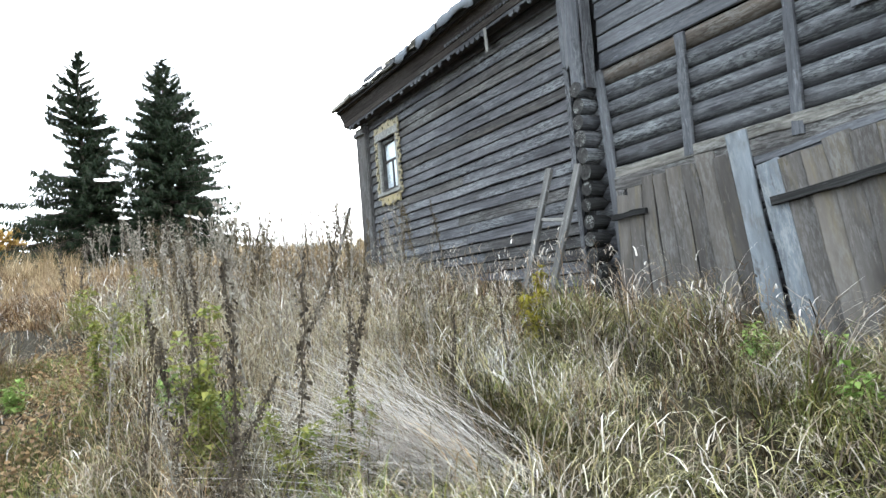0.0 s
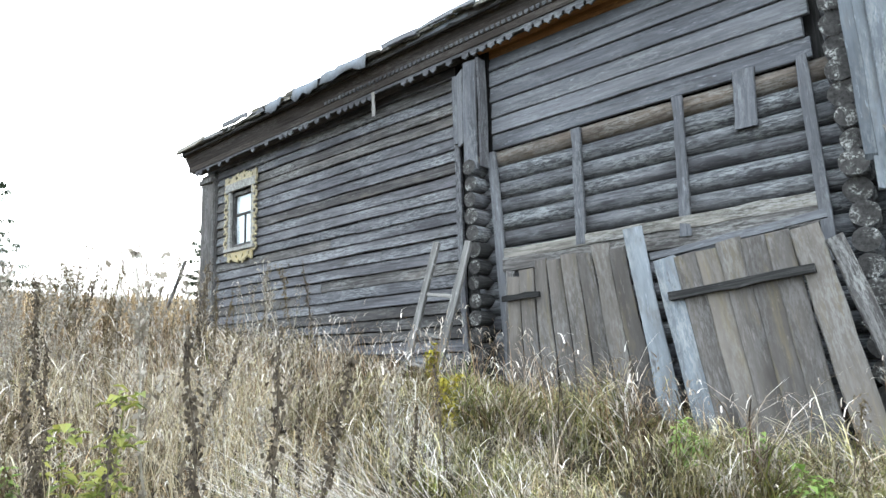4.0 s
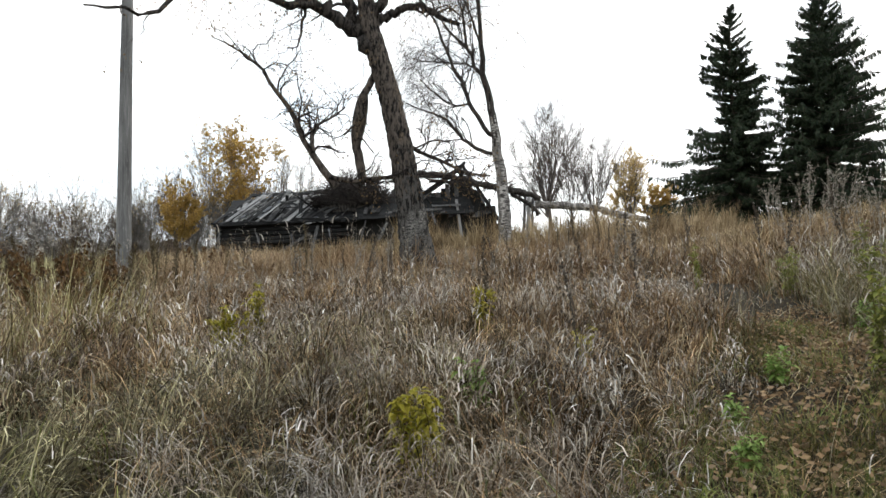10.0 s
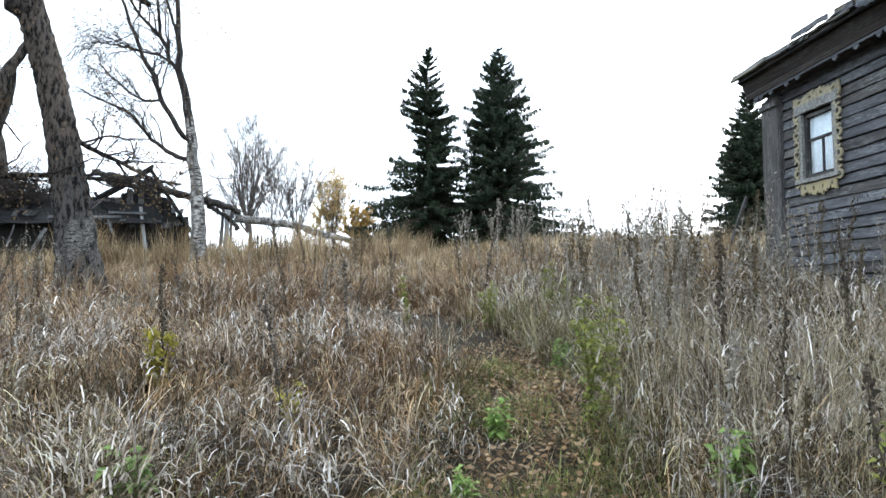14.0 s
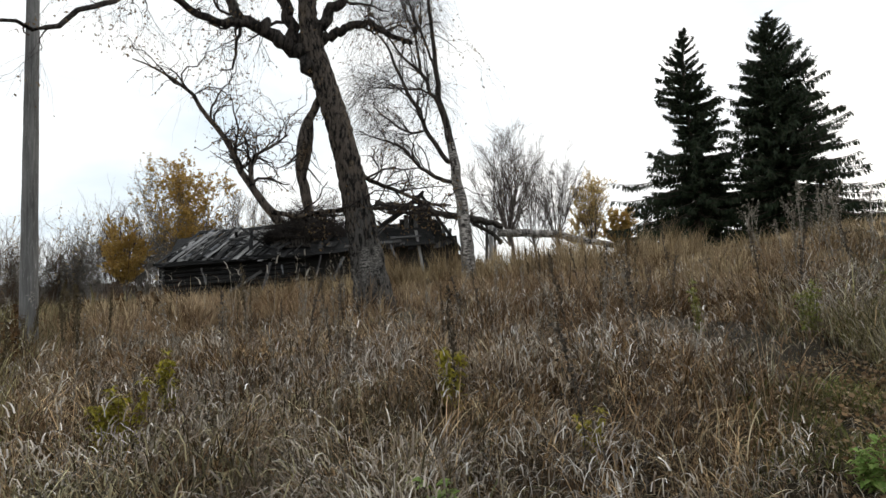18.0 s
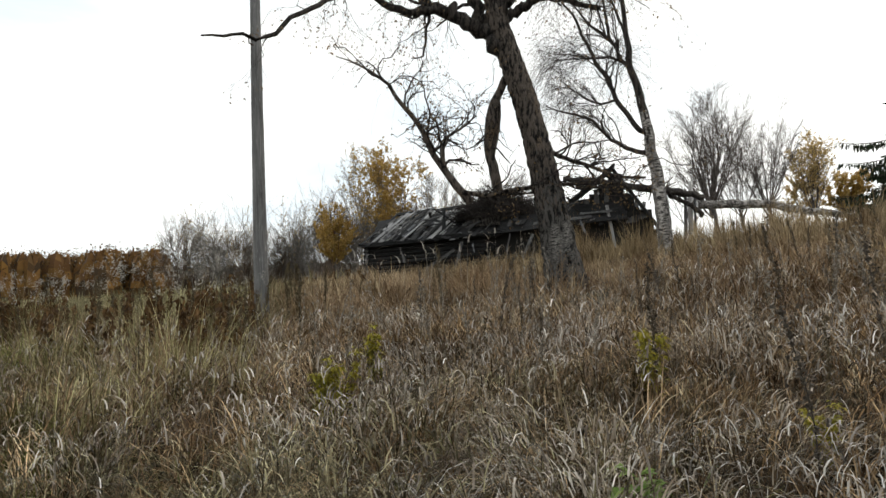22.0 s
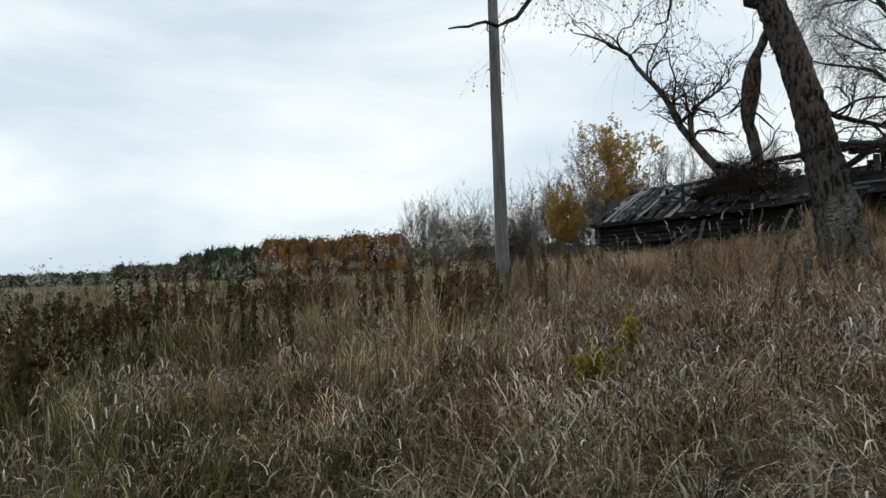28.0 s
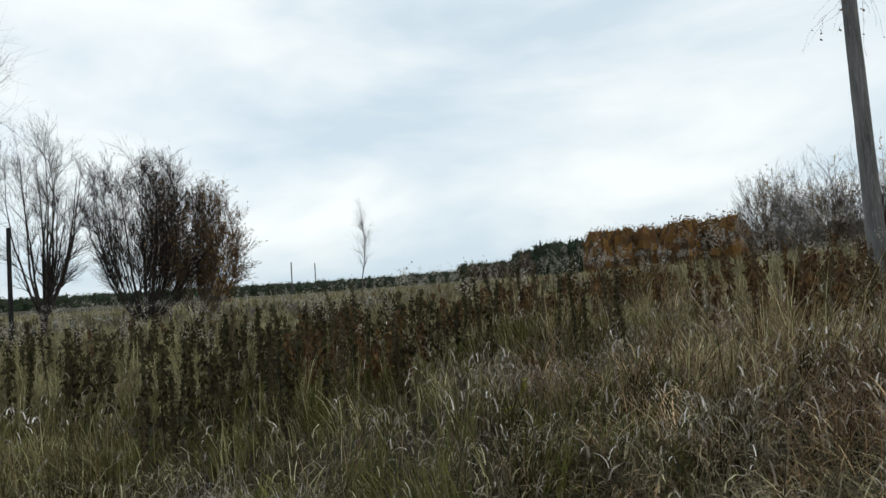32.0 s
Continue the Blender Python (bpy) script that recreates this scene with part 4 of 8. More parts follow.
broken = [
    [(-7.00, 12.80, 5.80, 0.090), (-7.10, 12.75, 5.60, 0.075), (-7.22, 12.68, 5.36, 0.085), (-7.29, 12.64, 5.06, 0.125), (-7.31, 12.63, 4.91, 0.140), (-7.35, 12.60, 4.58, 0.105), (-7.37, 12.59, 4.29, 0.095), (-7.31, 12.62, 4.03, 0.100), (-7.27, 12.65, 3.82, 0.105), (-7.23, 12.67, 3.45, 0.090)],
    [(-7.16, 12.71, 5.36, 0.030), (-7.16, 12.71, 5.06, 0.032), (-7.19, 12.70, 4.76, 0.036), (-7.25, 12.66, 4.46, 0.040), (-7.31, 12.62, 4.24, 0.050)],
    [(-7.70, 12.38, 3.32, 0.090), (-7.91, 12.25, 3.64, 0.085), (-8.09, 12.12, 3.94, 0.070), (-8.29, 11.98, 4.31, 0.062), (-8.44, 11.87, 4.79, 0.055), (-8.63, 11.72, 5.12, 0.048), (-8.82, 11.57, 5.42, 0.042), (-8.93, 11.48, 5.71, 0.036), (-9.16, 11.28, 5.95, 0.028), (-9.48, 10.99, 6.19, 0.018), (-9.70, 10.78, 6.28, 0.010)],
    [(-8.07, 12.05, 4.05, 0.04), (-8.09, 12.03, 4.38, 0.04), (-8.02, 12.08, 4.61, 0.03), (-7.77, 12.25, 4.78, 0.025), (-7.53, 12.4, 5.01, 0.015)],
    [(-7.79, 12.24, 3.51, 0.055), (-7.33, 12.53, 3.43, 0.045), (-6.85, 12.8, 3.53, 0.044), (-6.25, 13.1, 3.56, 0.04), (-5.54, 13.41, 3.59, 0.03)],
    [(-6.4, 13.05, 4.3, 0.05), (-6.2, 13.3, 4.15, 0.045), (-5.75, 13.5, 3.95, 0.038), (-5.2, 13.7, 3.66, 0.03), (-4.7, 13.8, 3.6, 0.022)],
]
def barky(rows, k, sides, amp):
    """A trunk whose bark stands out in long ridges."""
    P, R = resample(rows, k, 0.012)
    V, F = tubes(P, R, sides)
    V = V.reshape(k, sides, 3)
    c = P[0][:, None, :]
    t = 2 * np.pi * np.arange(sides) / sides
    zz = P[0][:, 2][:, None]
    ridge = np.sin(t * 9 + 2.2 * np.sin(zz * 1.3) + zz * 0.4) * 0.5 + np.sin(t * 5 - zz * 0.9) * 0.5 + RNG.normal(0, 0.7, (k, sides))
    V = c + (V - c) * (1 + amp * ridge[..., None])
    return V.reshape(-1, 3), F


g = barky([(a, b, c, r * 0.96) for a, b, c, r in trunk_low + trunk_up[1:]], 150, 44, 0.075)
me = bulk("trunk", [g], BIRCH_OLD)
me.materials.append(BIRCH_FOOT)
mid = g[0][g[1]].mean(1)[:, 2]
me.polygons.foreach_set("material_index", (mid + RNG.normal(0, 0.35, len(mid)) < 3.5).astype(np.int32))
under(big, "trunk", me, "furrowed leaning trunk")
L1 = [resample(l, 30, 0.34) for l in limbs]
for l in L1:
    under(big, "limb", bulk("limb", [tubes(*l, 10)], LIMB))
B1 = [resample(l, 18, 0.1) for l in broken]
for l in B1:
    under(big, "broken_limb", bulk("broken_limb", [tubes(*l, 9)], BIRCH_OLD))
P1, R1 = np.concatenate([l[0] for l in L1]), np.concatenate([l[1] for l in L1])
main = [0, 1, 3, 4, 5]
P2, R2 = sprout(P1[main], R1[main], 9, 0.2, 1.0, (0.5, 1.9), 0.85, 0.1, 11, 0.34, 0.36, 0.015, 0.008)
PL, RL = sprout(P1[2:3], R1[2:3], 7, 0.05, 0.95, (0.2, 0.6), 0.9, -0.1, 11, 0.3, 0.33, 0.04, 0.005)
P2, R2 = np.concatenate([P2, PL]), np.concatenate([R2, RL])
P3, R3 = sprout(P2, R2, 4, 0.25, 1.0, (0.3, 1.1), 0.8, -0.1, 9, 0.4, 0.36, 0.06, 0.0036)
P4, R4 = sprout(P3, R3, 4, 0.2, 1.0, (0.2, 0.9), 0.7, -0.5, 7, 0.5, 0.22, 0.2, 0.0018)
P5, R5 = sprout(P3[:-28], R3[:-28], 2, 0.3, 1.0, (0.7, 2.3), 0.6, -0.9, 7, 0.35, 0.1, 0.25, 0.0016)
P4, R4 = np.concatenate([P4, P5]), np.concatenate([R4, R5])
under(big, "crown", bulk("crown", [tubes(P2, R2, 5), tubes(P3, R3, 3), tubes(P4, R4, 3)], TWIG), "hanging dark twigs")
PB, RB = np.concatenate([l[0] for l in B1]), np.concatenate([l[1] for l in B1])
Q2, S2 = sprout(PB[2:], RB[2:], 15, 0.1, 1.0, (0.4, 1.7), 0.8, 0.2, 9, 0.5, 0.36, 0.0, 0.007)
Q3, S3 = sprout(Q2, S2, 9, 0.15, 1.0, (0.25, 0.8), 0.75, 0.05, 6, 0.5, 0.36, 0.04, 0.0036)
Q4, S4 = sprout(PB[:2], RB[:2], 8, 0.4, 1.0, (0.3, 0.9), 0.9, 0.2, 5, 0.25, 0.2, 0.0, 0.004)
under(big, "crown", bulk("crown", [tubes(Q2, S2, 4), tubes(Q3, S3, 3), tubes(Q4, S4, 3)], TWIG), "dry twigs of the broken limb")
under(big, "foliage", bulk("foliage", [leaf_quads(np.concatenate([pick(P4, 3000), pick(Q3, 2000)]), 0.05, 1.5, 0.3)], BIRCH_LEAF, False), "few withered leaves")

# the white birch behind it
wb = thing("white_birch", "slender leaning white birch, bare, with hanging twigs", "tree", at=(-7.05, 23.4, 2.8))
wtrunk = [(-7.05, 23.43, 2.3, 0.27), (-7.11, 23.42, 4.49, 0.223), (-7.21, 23.39, 5.31, 0.204), (-7.32, 23.36, 6.03, 0.185), (-7.39, 23.34, 6.76, 0.175), (-7.47, 23.32, 7.39, 0.15), (-7.6, 23.28, 8.14, 0.137), (-7.74, 23.23, 8.68, 0.127), (-7.88, 23.19, 9.23, 0.117),
          (-7.86, 23.2, 9.76, 0.101), (-7.92, 23.18, 10.42, 0.087), (-7.97, 23.16, 11.3, 0.077), (-8.06, 23.13, 12.42, 0.067), (-8.12, 23.11, 13.32, 0.057), (-8.14, 23.1, 14.45, 0.047), (-8.21, 23.08, 15.84, 0.024)]
wlimbs = [
    [(-7.39, 23.34, 6.76, 0.103), (-7.64, 23.2, 6.88, 0.093), (-7.97, 23.0, 7.42, 0.083), (-8.29, 22.9, 7.97, 0.084), (-8.46, 22.8, 8.62, 0.076), (-8.74, 22.7, 9.17, 0.07), (-8.96, 22.6, 9.61, 0.064), (-9.2, 22.5, 10.28, 0.054), (-9.48, 22.4, 11.17, 0.044), (-9.95, 22.3, 11.85, 0.027)],
    [(-7.38, 23.34, 6.08, 0.082), (-7.76, 23.3, 6.14, 0.082), (-8.24, 23.2, 6.39, 0.072), (-8.61, 23.1, 6.65, 0.062), (-8.95, 23.0, 7.09, 0.06), (-9.21, 22.9, 7.48, 0.052), (-9.64, 22.8, 7.66, 0.042), (-10.21, 22.6, 7.87, 0.031), (-10.77, 22.5, 8.16, 0.021)],
    [(-7.88, 23.19, 9.16, 0.085), (-8.15, 23.2, 9.39, 0.075), (-8.33, 23.3, 9.9, 0.069), (-8.55, 23.3, 10.35, 0.065), (-8.9, 23.4, 10.7, 0.054), (-9.28, 23.3, 11.05, 0.044), (-9.76, 23.2, 11.84, 0.033), (-10.04, 23.1, 12.53, 0.022)],
    [(-8.52, 23.3, 10.28, 0.061), (-8.58, 23.2, 10.9, 0.055), (-8.64, 23.2, 11.57, 0.044), (-8.86, 23.1, 12.25, 0.036), (-9.14, 23.0, 13.16, 0.023)],
    [(-7.9, 23.18, 9.98, 0.054), (-8.01, 23.0, 10.64, 0.048), (-8.19, 22.8, 11.32, 0.044), (-8.47, 22.6, 12.0, 0.036), (-8.69, 22.5, 12.91, 0.029), (-8.92, 22.4, 13.83, 0.023)],
    [(-8.1, 23.1, 9.4, 0.043), (-8.54, 22.97, 9.57, 0.043), (-8.97, 22.81, 9.59, 0.036), (-9.7, 22.52, 9.66, 0.028), (-10.28, 22.26, 9.66, 0.017)],
    [(-8.33, 22.88, 7.97, 0.046), (-8.77, 22.8, 7.91, 0.042), (-9.16, 22.7, 8.07, 0.034), (-9.72, 22.51, 8.56, 0.027), (-10.1, 22.35, 8.96, 0.017)],
]
wt = resample(wtrunk, 48, 0.08)
me = bulk("trunk", [tubes(*wt, 14)], BIRCH_WHITE)
me.materials.append(LIMB)
mid = np.repeat((wt[0][0, :-1, 2] + wt[0][0, 1:, 2]) / 2, 14)
me.polygons.foreach_set("material_index", (mid + RNG.normal(0, 0.5, len(mid)) > 7.4).astype(np.int32))
under(wb, "trunk", me, "trunk, white below and dark above")
wl1 = [resample(l, 22, 0.3) for l in wlimbs]
for l in wl1:
    under(wb, "limb", bulk("limb", [tubes(*l, 7)], LIMB))
P1 = np.concatenate([wt[0][:, 26:48]] + [l[0] for l in wl1])
R1 = np.concatenate([wt[1][:, 26:48]] + [l[1] for l in wl1])
P2, R2 = sprout(P1, R1, 12, 0.15, 1.0, (0.7, 2.2), 0.5, 0.25, 9, 0.42, 0.2, 0.0, 0.011)
reach = P2[:, -1, 0] - np.interp(P2[:, -1, 2], wt[0][0, :, 2], wt[0][0, :, 0])
P2, R2 = P2[reach < 0.7], R2[reach < 0.7]
P3, R3 = sprout(P2, R2, 7, 0.15, 1.0, (0.4, 1.2), 0.5, -0.05, 6, 0.5, 0.22, 0.08, 0.006)
P4, R4 = sprout(P3, R3, 5, 0.15, 1.0, (0.4, 1.6), 0.6, -0.7, 5, 0.5, 0.1, 0.35, 0.0036)
under(wb, "crown", bulk("crown", [tubes(P2, R2, 5), tubes(P3, R3, 3), tubes(P4, R4, 3)], TWIG), "fine hanging twigs")


# spruces
def spruce(at, tall, wide, label, gaps=(), seed=1, whorls=46, sparse=1.0):
    global RNG
    keep, RNG = RNG, np.random.default_rng(seed)
    x, y = at
    z0 = ground_height(x, y) - 0.1
    t = thing("spruce", label, "tree", "spruces on the bank", at=(x, y, z0))
    zz = np.linspace(0, tall, 24)
    P = np.stack([0.12 * np.sin(zz * 0.5), 0 * zz, zz], 1)[None]
    under2 = lambda n, me, lab="": part(n, me, t, lab)
    under2("trunk", bulk("trunk", [tubes(P, np.linspace(0.26, 0.02, 24)[None], 8)], SPRUCE_BARK))
    starts, dirs, lens = [], [], []
    for i in range(whorls):
        s = (i + 0.6) / whorls
        z = tall * (0.02 + 0.975 * s)
        step = tall / whorls
        reach = wide * (1 - s) ** 0.8 * (0.86 + 0.24 * RNG.random()) + 0.08
        n = int(9 + 10 * (1 - s))
        for j in range(n):
            a = RNG.uniform(0, 2 * np.pi)
            k = RNG.uniform(0.55, 1.15)
            for g0, g1, ga, gw, gk in gaps:
                if g0 < s < g1 and abs((a - ga + np.pi) % (2 * np.pi) - np.pi) < gw:
                    k *= gk
            if RNG.random() > sparse:
                continue
            starts.append((0.12 * math.sin(z * 0.5), 0, min(z + RNG.uniform(-1.6, 1.6) * step, tall - 0.05)))
            rise = -0.5 + 1.05 * s
            dirs.append((math.cos(a), math.sin(a), rise))
            lens.append(reach * k)
    S, D, Ln = np.array(starts), np.array(dirs), np.array(lens)
    k = 7
    pts, p, d = [], S.copy(), D.copy()
    for i in range(k):
        pts.append(p.copy())
        p = p + d * (Ln / (k - 1))[:, None]
        d[:, 2] += 0.17 if i > 2 else 0.0
    B = np.stack(pts, 1)
    R = 0.03 * np.linspace(1, 0.25, k)[None] * np.minimum(1, Ln / 2)[:, None] + 0.004
    under2("bough_frame", bulk("bough_frame", [tubes(B, R, 4)], SPRUCE_BARK))
    # sprays: flat needle-bearing shoots off each branch, hanging a little
    m = 190 if tall > 6 else 50
    idx = np.repeat(np.arange(len(B)), m)
    s = RNG.uniform(0.12, 1.0, len(idx)) * (k - 1.001)
    i = s.astype(int)
    f = (s - i)[:, None]
    a0 = B[idx, i] * (1 - f) + B[idx, i + 1] * f
    dd = B[idx, i + 1] - B[idx, i]
    dd /= np.linalg.norm(dd, axis=1, keepdims=True)
    lat = np.cross(dd, (0, 0, 1.0))
    lat /= np.linalg.norm(lat, axis=1, keepdims=True) + 1e-9
    sgn = RNG.choice([-1, 1], len(idx))[:, None]
    dir_ = dd * RNG.uniform(-0.1, 0.9, (len(idx), 1)) + lat * sgn * RNG.uniform(0.0, 0.8, (len(idx), 1))
    dir_[:, 2] -= RNG.uniform(0.0, 3.0, len(idx)) * np.where(Ln[idx] > 0.7, 1.0, 0.2)
    dir_ /= np.linalg.norm(dir_, axis=1, keepdims=True)
    L = (RNG.uniform(0.1, 0.3, len(idx)) * np.clip(Ln[idx], 0.6, 1.5) / 1.2)[:, None]
    w = np.cross(dir_, RNG.normal(0, 1, dir_.shape))
    w /= np.linalg.norm(w, axis=1, keepdims=True) + 1e-9
    W = L * RNG.uniform(0.09, 0.15, L.shape)
    V = np.stack([a0, a0 + dir_ * L * 0.55 + w * W, a0 + dir_ * L, a0 + dir_ * L * 0.55 - w * W], 1).reshape(-1, 3)
    under2("crown", bulk("crown", [(V, np.arange(len(V)).reshape(-1, 4))], NEEDLE, False))
    RNG = keep
    return t


spruce((1.75, 36.9), 12.1, 3.5, "dark spruce with gaps between its drooping boughs", gaps=((0.42, 0.62, 3.4, 1.2, 0.42), (0.72, 0.86, 3.4, 1.0, 1.3), (0.05, 0.4, 3.3, 1.0, 1.5), (0.05, 0.35, 0.0, 1.2, 0.85)), seed=11, sparse=0.8)
spruce((5.85, 36.5), 11.9, 4.5, "dense dark conical spruce on the crest of the bank", gaps=((0.05, 0.6, 3.1, 0.8, 0.85), (0.02, 0.2, 0.0, 1.0, 1.2)), seed=12)
spruce((21.9, 37.5), 10.0, 3.1, "dark spruce standing behind the house", seed=13)
spruce((-0.7, 62.0), 5.6, 1.5, "small far dark spruce beyond the bank", seed=14, whorls=24)
spruce((0.9, 63.0), 4.6, 1.3, "small far dark spruce beyond the bank", seed=15, whorls=20)


# bare and yellowing trees that spread from the foot
def bushy(name, at, tall, wide, stems, mat, label, leaf=None, leaves=0, leaf_size=0.12, seed=1, fine=(6, 6, 4), thick=0.06, group="", base=None, category="tree", upright=0.35, twig=0.008, spread=1.0):
    global RNG
    keep, RNG = RNG, np.random.default_rng(seed)
    x, y = at
    z0 = ground_height(x, y) - 0.1 if base is None else base
    t = thing(name, label, category, group, at=(x, y, z0))
    k = 9
    a = RNG.uniform(0, 2 * np.pi, stems)
    r = np.sqrt(RNG.random(stems))
    d = np.stack([np.cos(a) * r * upright * 1.5, np.sin(a) * r * upright * 1.5, np.ones(stems)], 1)
    L = tall * RNG.uniform(0.7, 1.0, stems) * (1 - 0.25 * r)
    p = np.stack([np.cos(a) * r * wide * 0.22, np.sin(a) * r * wide * 0.22, np.zeros(stems)], 1)
    pts = []
    for i in range(k):
        pts.append(p.copy())
        p = p + d * (L / (k - 1))[:, None] / np.linalg.norm(d, axis=1, keepdims=True)
        d = d + RNG.normal(0, 0.09, d.shape)
    P = np.stack(pts, 1)
    R = thick * np.linspace(1, 0.15, k)[None] * RNG.uniform(0.6, 1.2, stems)[:, None]
    part("trunk", bulk("trunk", [tubes(P, R, 6)], mat), t)
    P2, R2 = sprout(P, R, fine[0], 0.25, 1.0, (tall * 0.12 * spread, tall * 0.34 * spread), 0.5, 0.3, 5, 0.5, 0.12, -0.03, twig)
    P3, R3 = sprout(P2, R2, fine[1], 0.15, 1.0, (tall * 0.05 * spread, tall * 0.15 * spread), 0.55, 0.15, 4, 0.5, 0.14, 0.0, twig * 0.6)
    gr = [tubes(P2, R2, 3), tubes(P3, R3, 3)]
    last = P3
    if len(fine) > 2 and fine[2]:
        P4, R4 = sprout(P3, R3, fine[2], 0.2, 1.0, (tall * 0.03, tall * 0.09), 0.6, 0.1, 3, 0.6, 0.14, 0.0, twig * 0.45)
        gr.append(tubes(P4, R4, 3))
        last = P4
    part("crown", bulk("crown", gr, mat), t)
    if leaf is not None:
        part("foliage", bulk("foliage", [leaf_quads(pick(last, leaves), leaf_size)], leaf, False), t)
    RNG = keep
    return t


def fan_tree(name, at, tall, wide, limbs, mat, label, leaf=None, leaves=0, leaf_size=0.12, seed=1, fork=0.3, thick=0.14, twig=0.012, each=(9, 7, 4), leafy=None, category="tree", skirt=0.62, spread=0.0, bulge=0.6, shoots=(0.1, 0.27, 0.22)):
    """A tree whose limbs fan out from a short trunk into a rounded crown."""
    global RNG
    keep, RNG = RNG, np.random.default_rng(seed)
    x, y = at
    t = thing(name, label, category, at=(x, y, ground_height(x, y) - 0.1))
    k = 14
    a = 2 * np.pi * (np.arange(limbs) + RNG.uniform(0, 0.8, limbs)) / limbs * 1.618
    r = np.sqrt((np.arange(limbs) + 0.4) / limbs) * RNG.uniform(0.85, 1.05, limbs)
    h0 = tall * fork * RNG.uniform(0.75, 1.15, limbs)
    tip = np.stack([np.cos(a) * r * wide / 2, np.sin(a) * r * wide / 2, tall * (skirt + (1 - skirt) * np.sqrt(np.clip(1 - r * r, 0, 1))) * RNG.uniform(0.93, 1.0, limbs)], 1)
    foot = np.stack([tip[:, 0] * spread, tip[:, 1] * spread, h0 * (1 - spread)], 1)
    bend = np.stack([tip[:, 0] * bulge, tip[:, 1] * bulge, h0 + (tip[:, 2] - h0) * 0.42], 1)
    u = np.linspace(0, 1, k)[None, :, None]
    P = foot[:, None] * (1 - u) ** 2 + 2 * bend[:, None] * u * (1 - u) + tip[:, None] * u ** 2
    P = P + np.cumsum(RNG.normal(0, 0.006 * tall, P.shape), 1) * u
    R = thick * 0.5 * RNG.uniform(0.7, 1.1, (limbs, 1)) * np.linspace(1, 0.12, k)[None]
    zz = np.linspace(0, h0.max(), 10)
    T = np.stack([0.02 * tall * np.sin(zz), 0 * zz, zz], 1)[None]
    part("trunk", bulk("trunk", [tubes(T, np.linspace(thick, thick * 0.55, 10)[None], 9)], mat), t)
    for q in range(limbs):
        part("limb", bulk("limb", [tubes(P[q:q + 1], R[q:q + 1], 6)], mat), t)
    P2, R2 = sprout(P, R, each[0], 0.2, 1.0, (tall * shoots[0], tall * shoots[1]), 0.5, shoots[2], 6, 0.5, 0.1, -0.02, twig)
    P3, R3 = sprout(P2, R2, each[1], 0.15, 1.0, (tall * 0.05, tall * 0.13), 0.5, 0.15, 5, 0.55, 0.12, 0.0, twig * 0.7)
    gr = [tubes(P2, R2, 3), tubes(P3, R3, 3)]
    last = P3
    if each[2]:
        P4, R4 = sprout(P3, R3, each[2], 0.2, 1.0, (tall * 0.025, tall * 0.07), 0.5, 0.1, 3, 0.6, 0.12, 0.0, twig * 0.5)
        gr.append(tubes(P4, R4, 3))
        last = P4
    part("crown", bulk("crown", gr, mat), t)
    if leaf is not None:
        where = pick(last, leaves)
        if leafy is not None:
            where = where[RNG.random(len(where)) < leafy(where / tall)]
        part("foliage", bulk("foliage", [leaf_quads(where, leaf_size)], leaf, False), t)
    RNG = keep
    return t


# beyond the bank, to the north
fan_tree("bare_tree", (-9.4, 42.6), 9.0, 4.9, 17, TWIG_GREY, "tall bare grey tree with a rounded fan of twigs", skirt=0.5, seed=21, fork=0.28, thick=0.17, twig=0.0125, each=(9, 7, 4))
fan_tree("bare_tree", (-7.0, 48.2), 7.9, 4.4, 11, TWIG_GREY, "bare grey tree with a rounded crown", seed=22, fork=0.32, thick=0.13, twig=0.013)
fan_tree("bare_tree", (-9.2, 51.0), 7.6, 4.4, 10, TWIG_GREY, "bare grey tree behind the taller one", seed=23, fork=0.32, thick=0.12, twig=0.013)
fan_tree("bare_tree", (-11.6, 46.0), 5.6, 4.2, 7, TWIG_GREY, "low bare grey tree beside the white birch", seed=24, fork=0.3, thick=0.08, twig=0.012, each=(7, 5, 3))
fan_tree("yellowing_tree", (-5.0, 57.5), 8.2, 2.8, 10, TWIG_GREY, "slender half-bare tree with thin yellow leaves", PALE_GOLD_LEAF, 9000, 0.13, 25, 0.3, 0.1, 0.014, (8, 6, 3), lambda q: np.clip(0.5 + 0.8 * (q[:, 2] - 0.35), 0.3, 1))
fan_tree("golden_tree", (-3.0, 61.9), 5.6, 3.0, 8, TWIG_BROWN, "small golden tree beyond the bank", GOLD_LEAF, 8000, 0.2, 26, 0.25, 0.07, 0.014, (7, 5, 0))
fan_tree("yellowing_tree", (-5.9, 58.5), 5.8, 3.0, 8, TWIG_GREY, "low golden tree at the foot of a taller one", PALE_GOLD_LEAF, 5000, 0.15, 27, 0.2, 0.07, 0.014, (7, 5, 0))
for i, (x, y, h) in enumerate(((21.6, 68.2, 7.0), (24.3, 61.8, 7.6), (25.6, 55.7, 7.8), (18.0, 70.0, 6.4), (14.0, 66.0, 5.8), (28.0, 60.0, 8.2))):
    bushy("bare_tree", (x, y), h, 3.5, 6, TWIG_GREY, "low pale bare tree beyond the crest", seed=31 + i, fine=(7, 6, 3), thick=0.05, upright=0.4, twig=0.014)
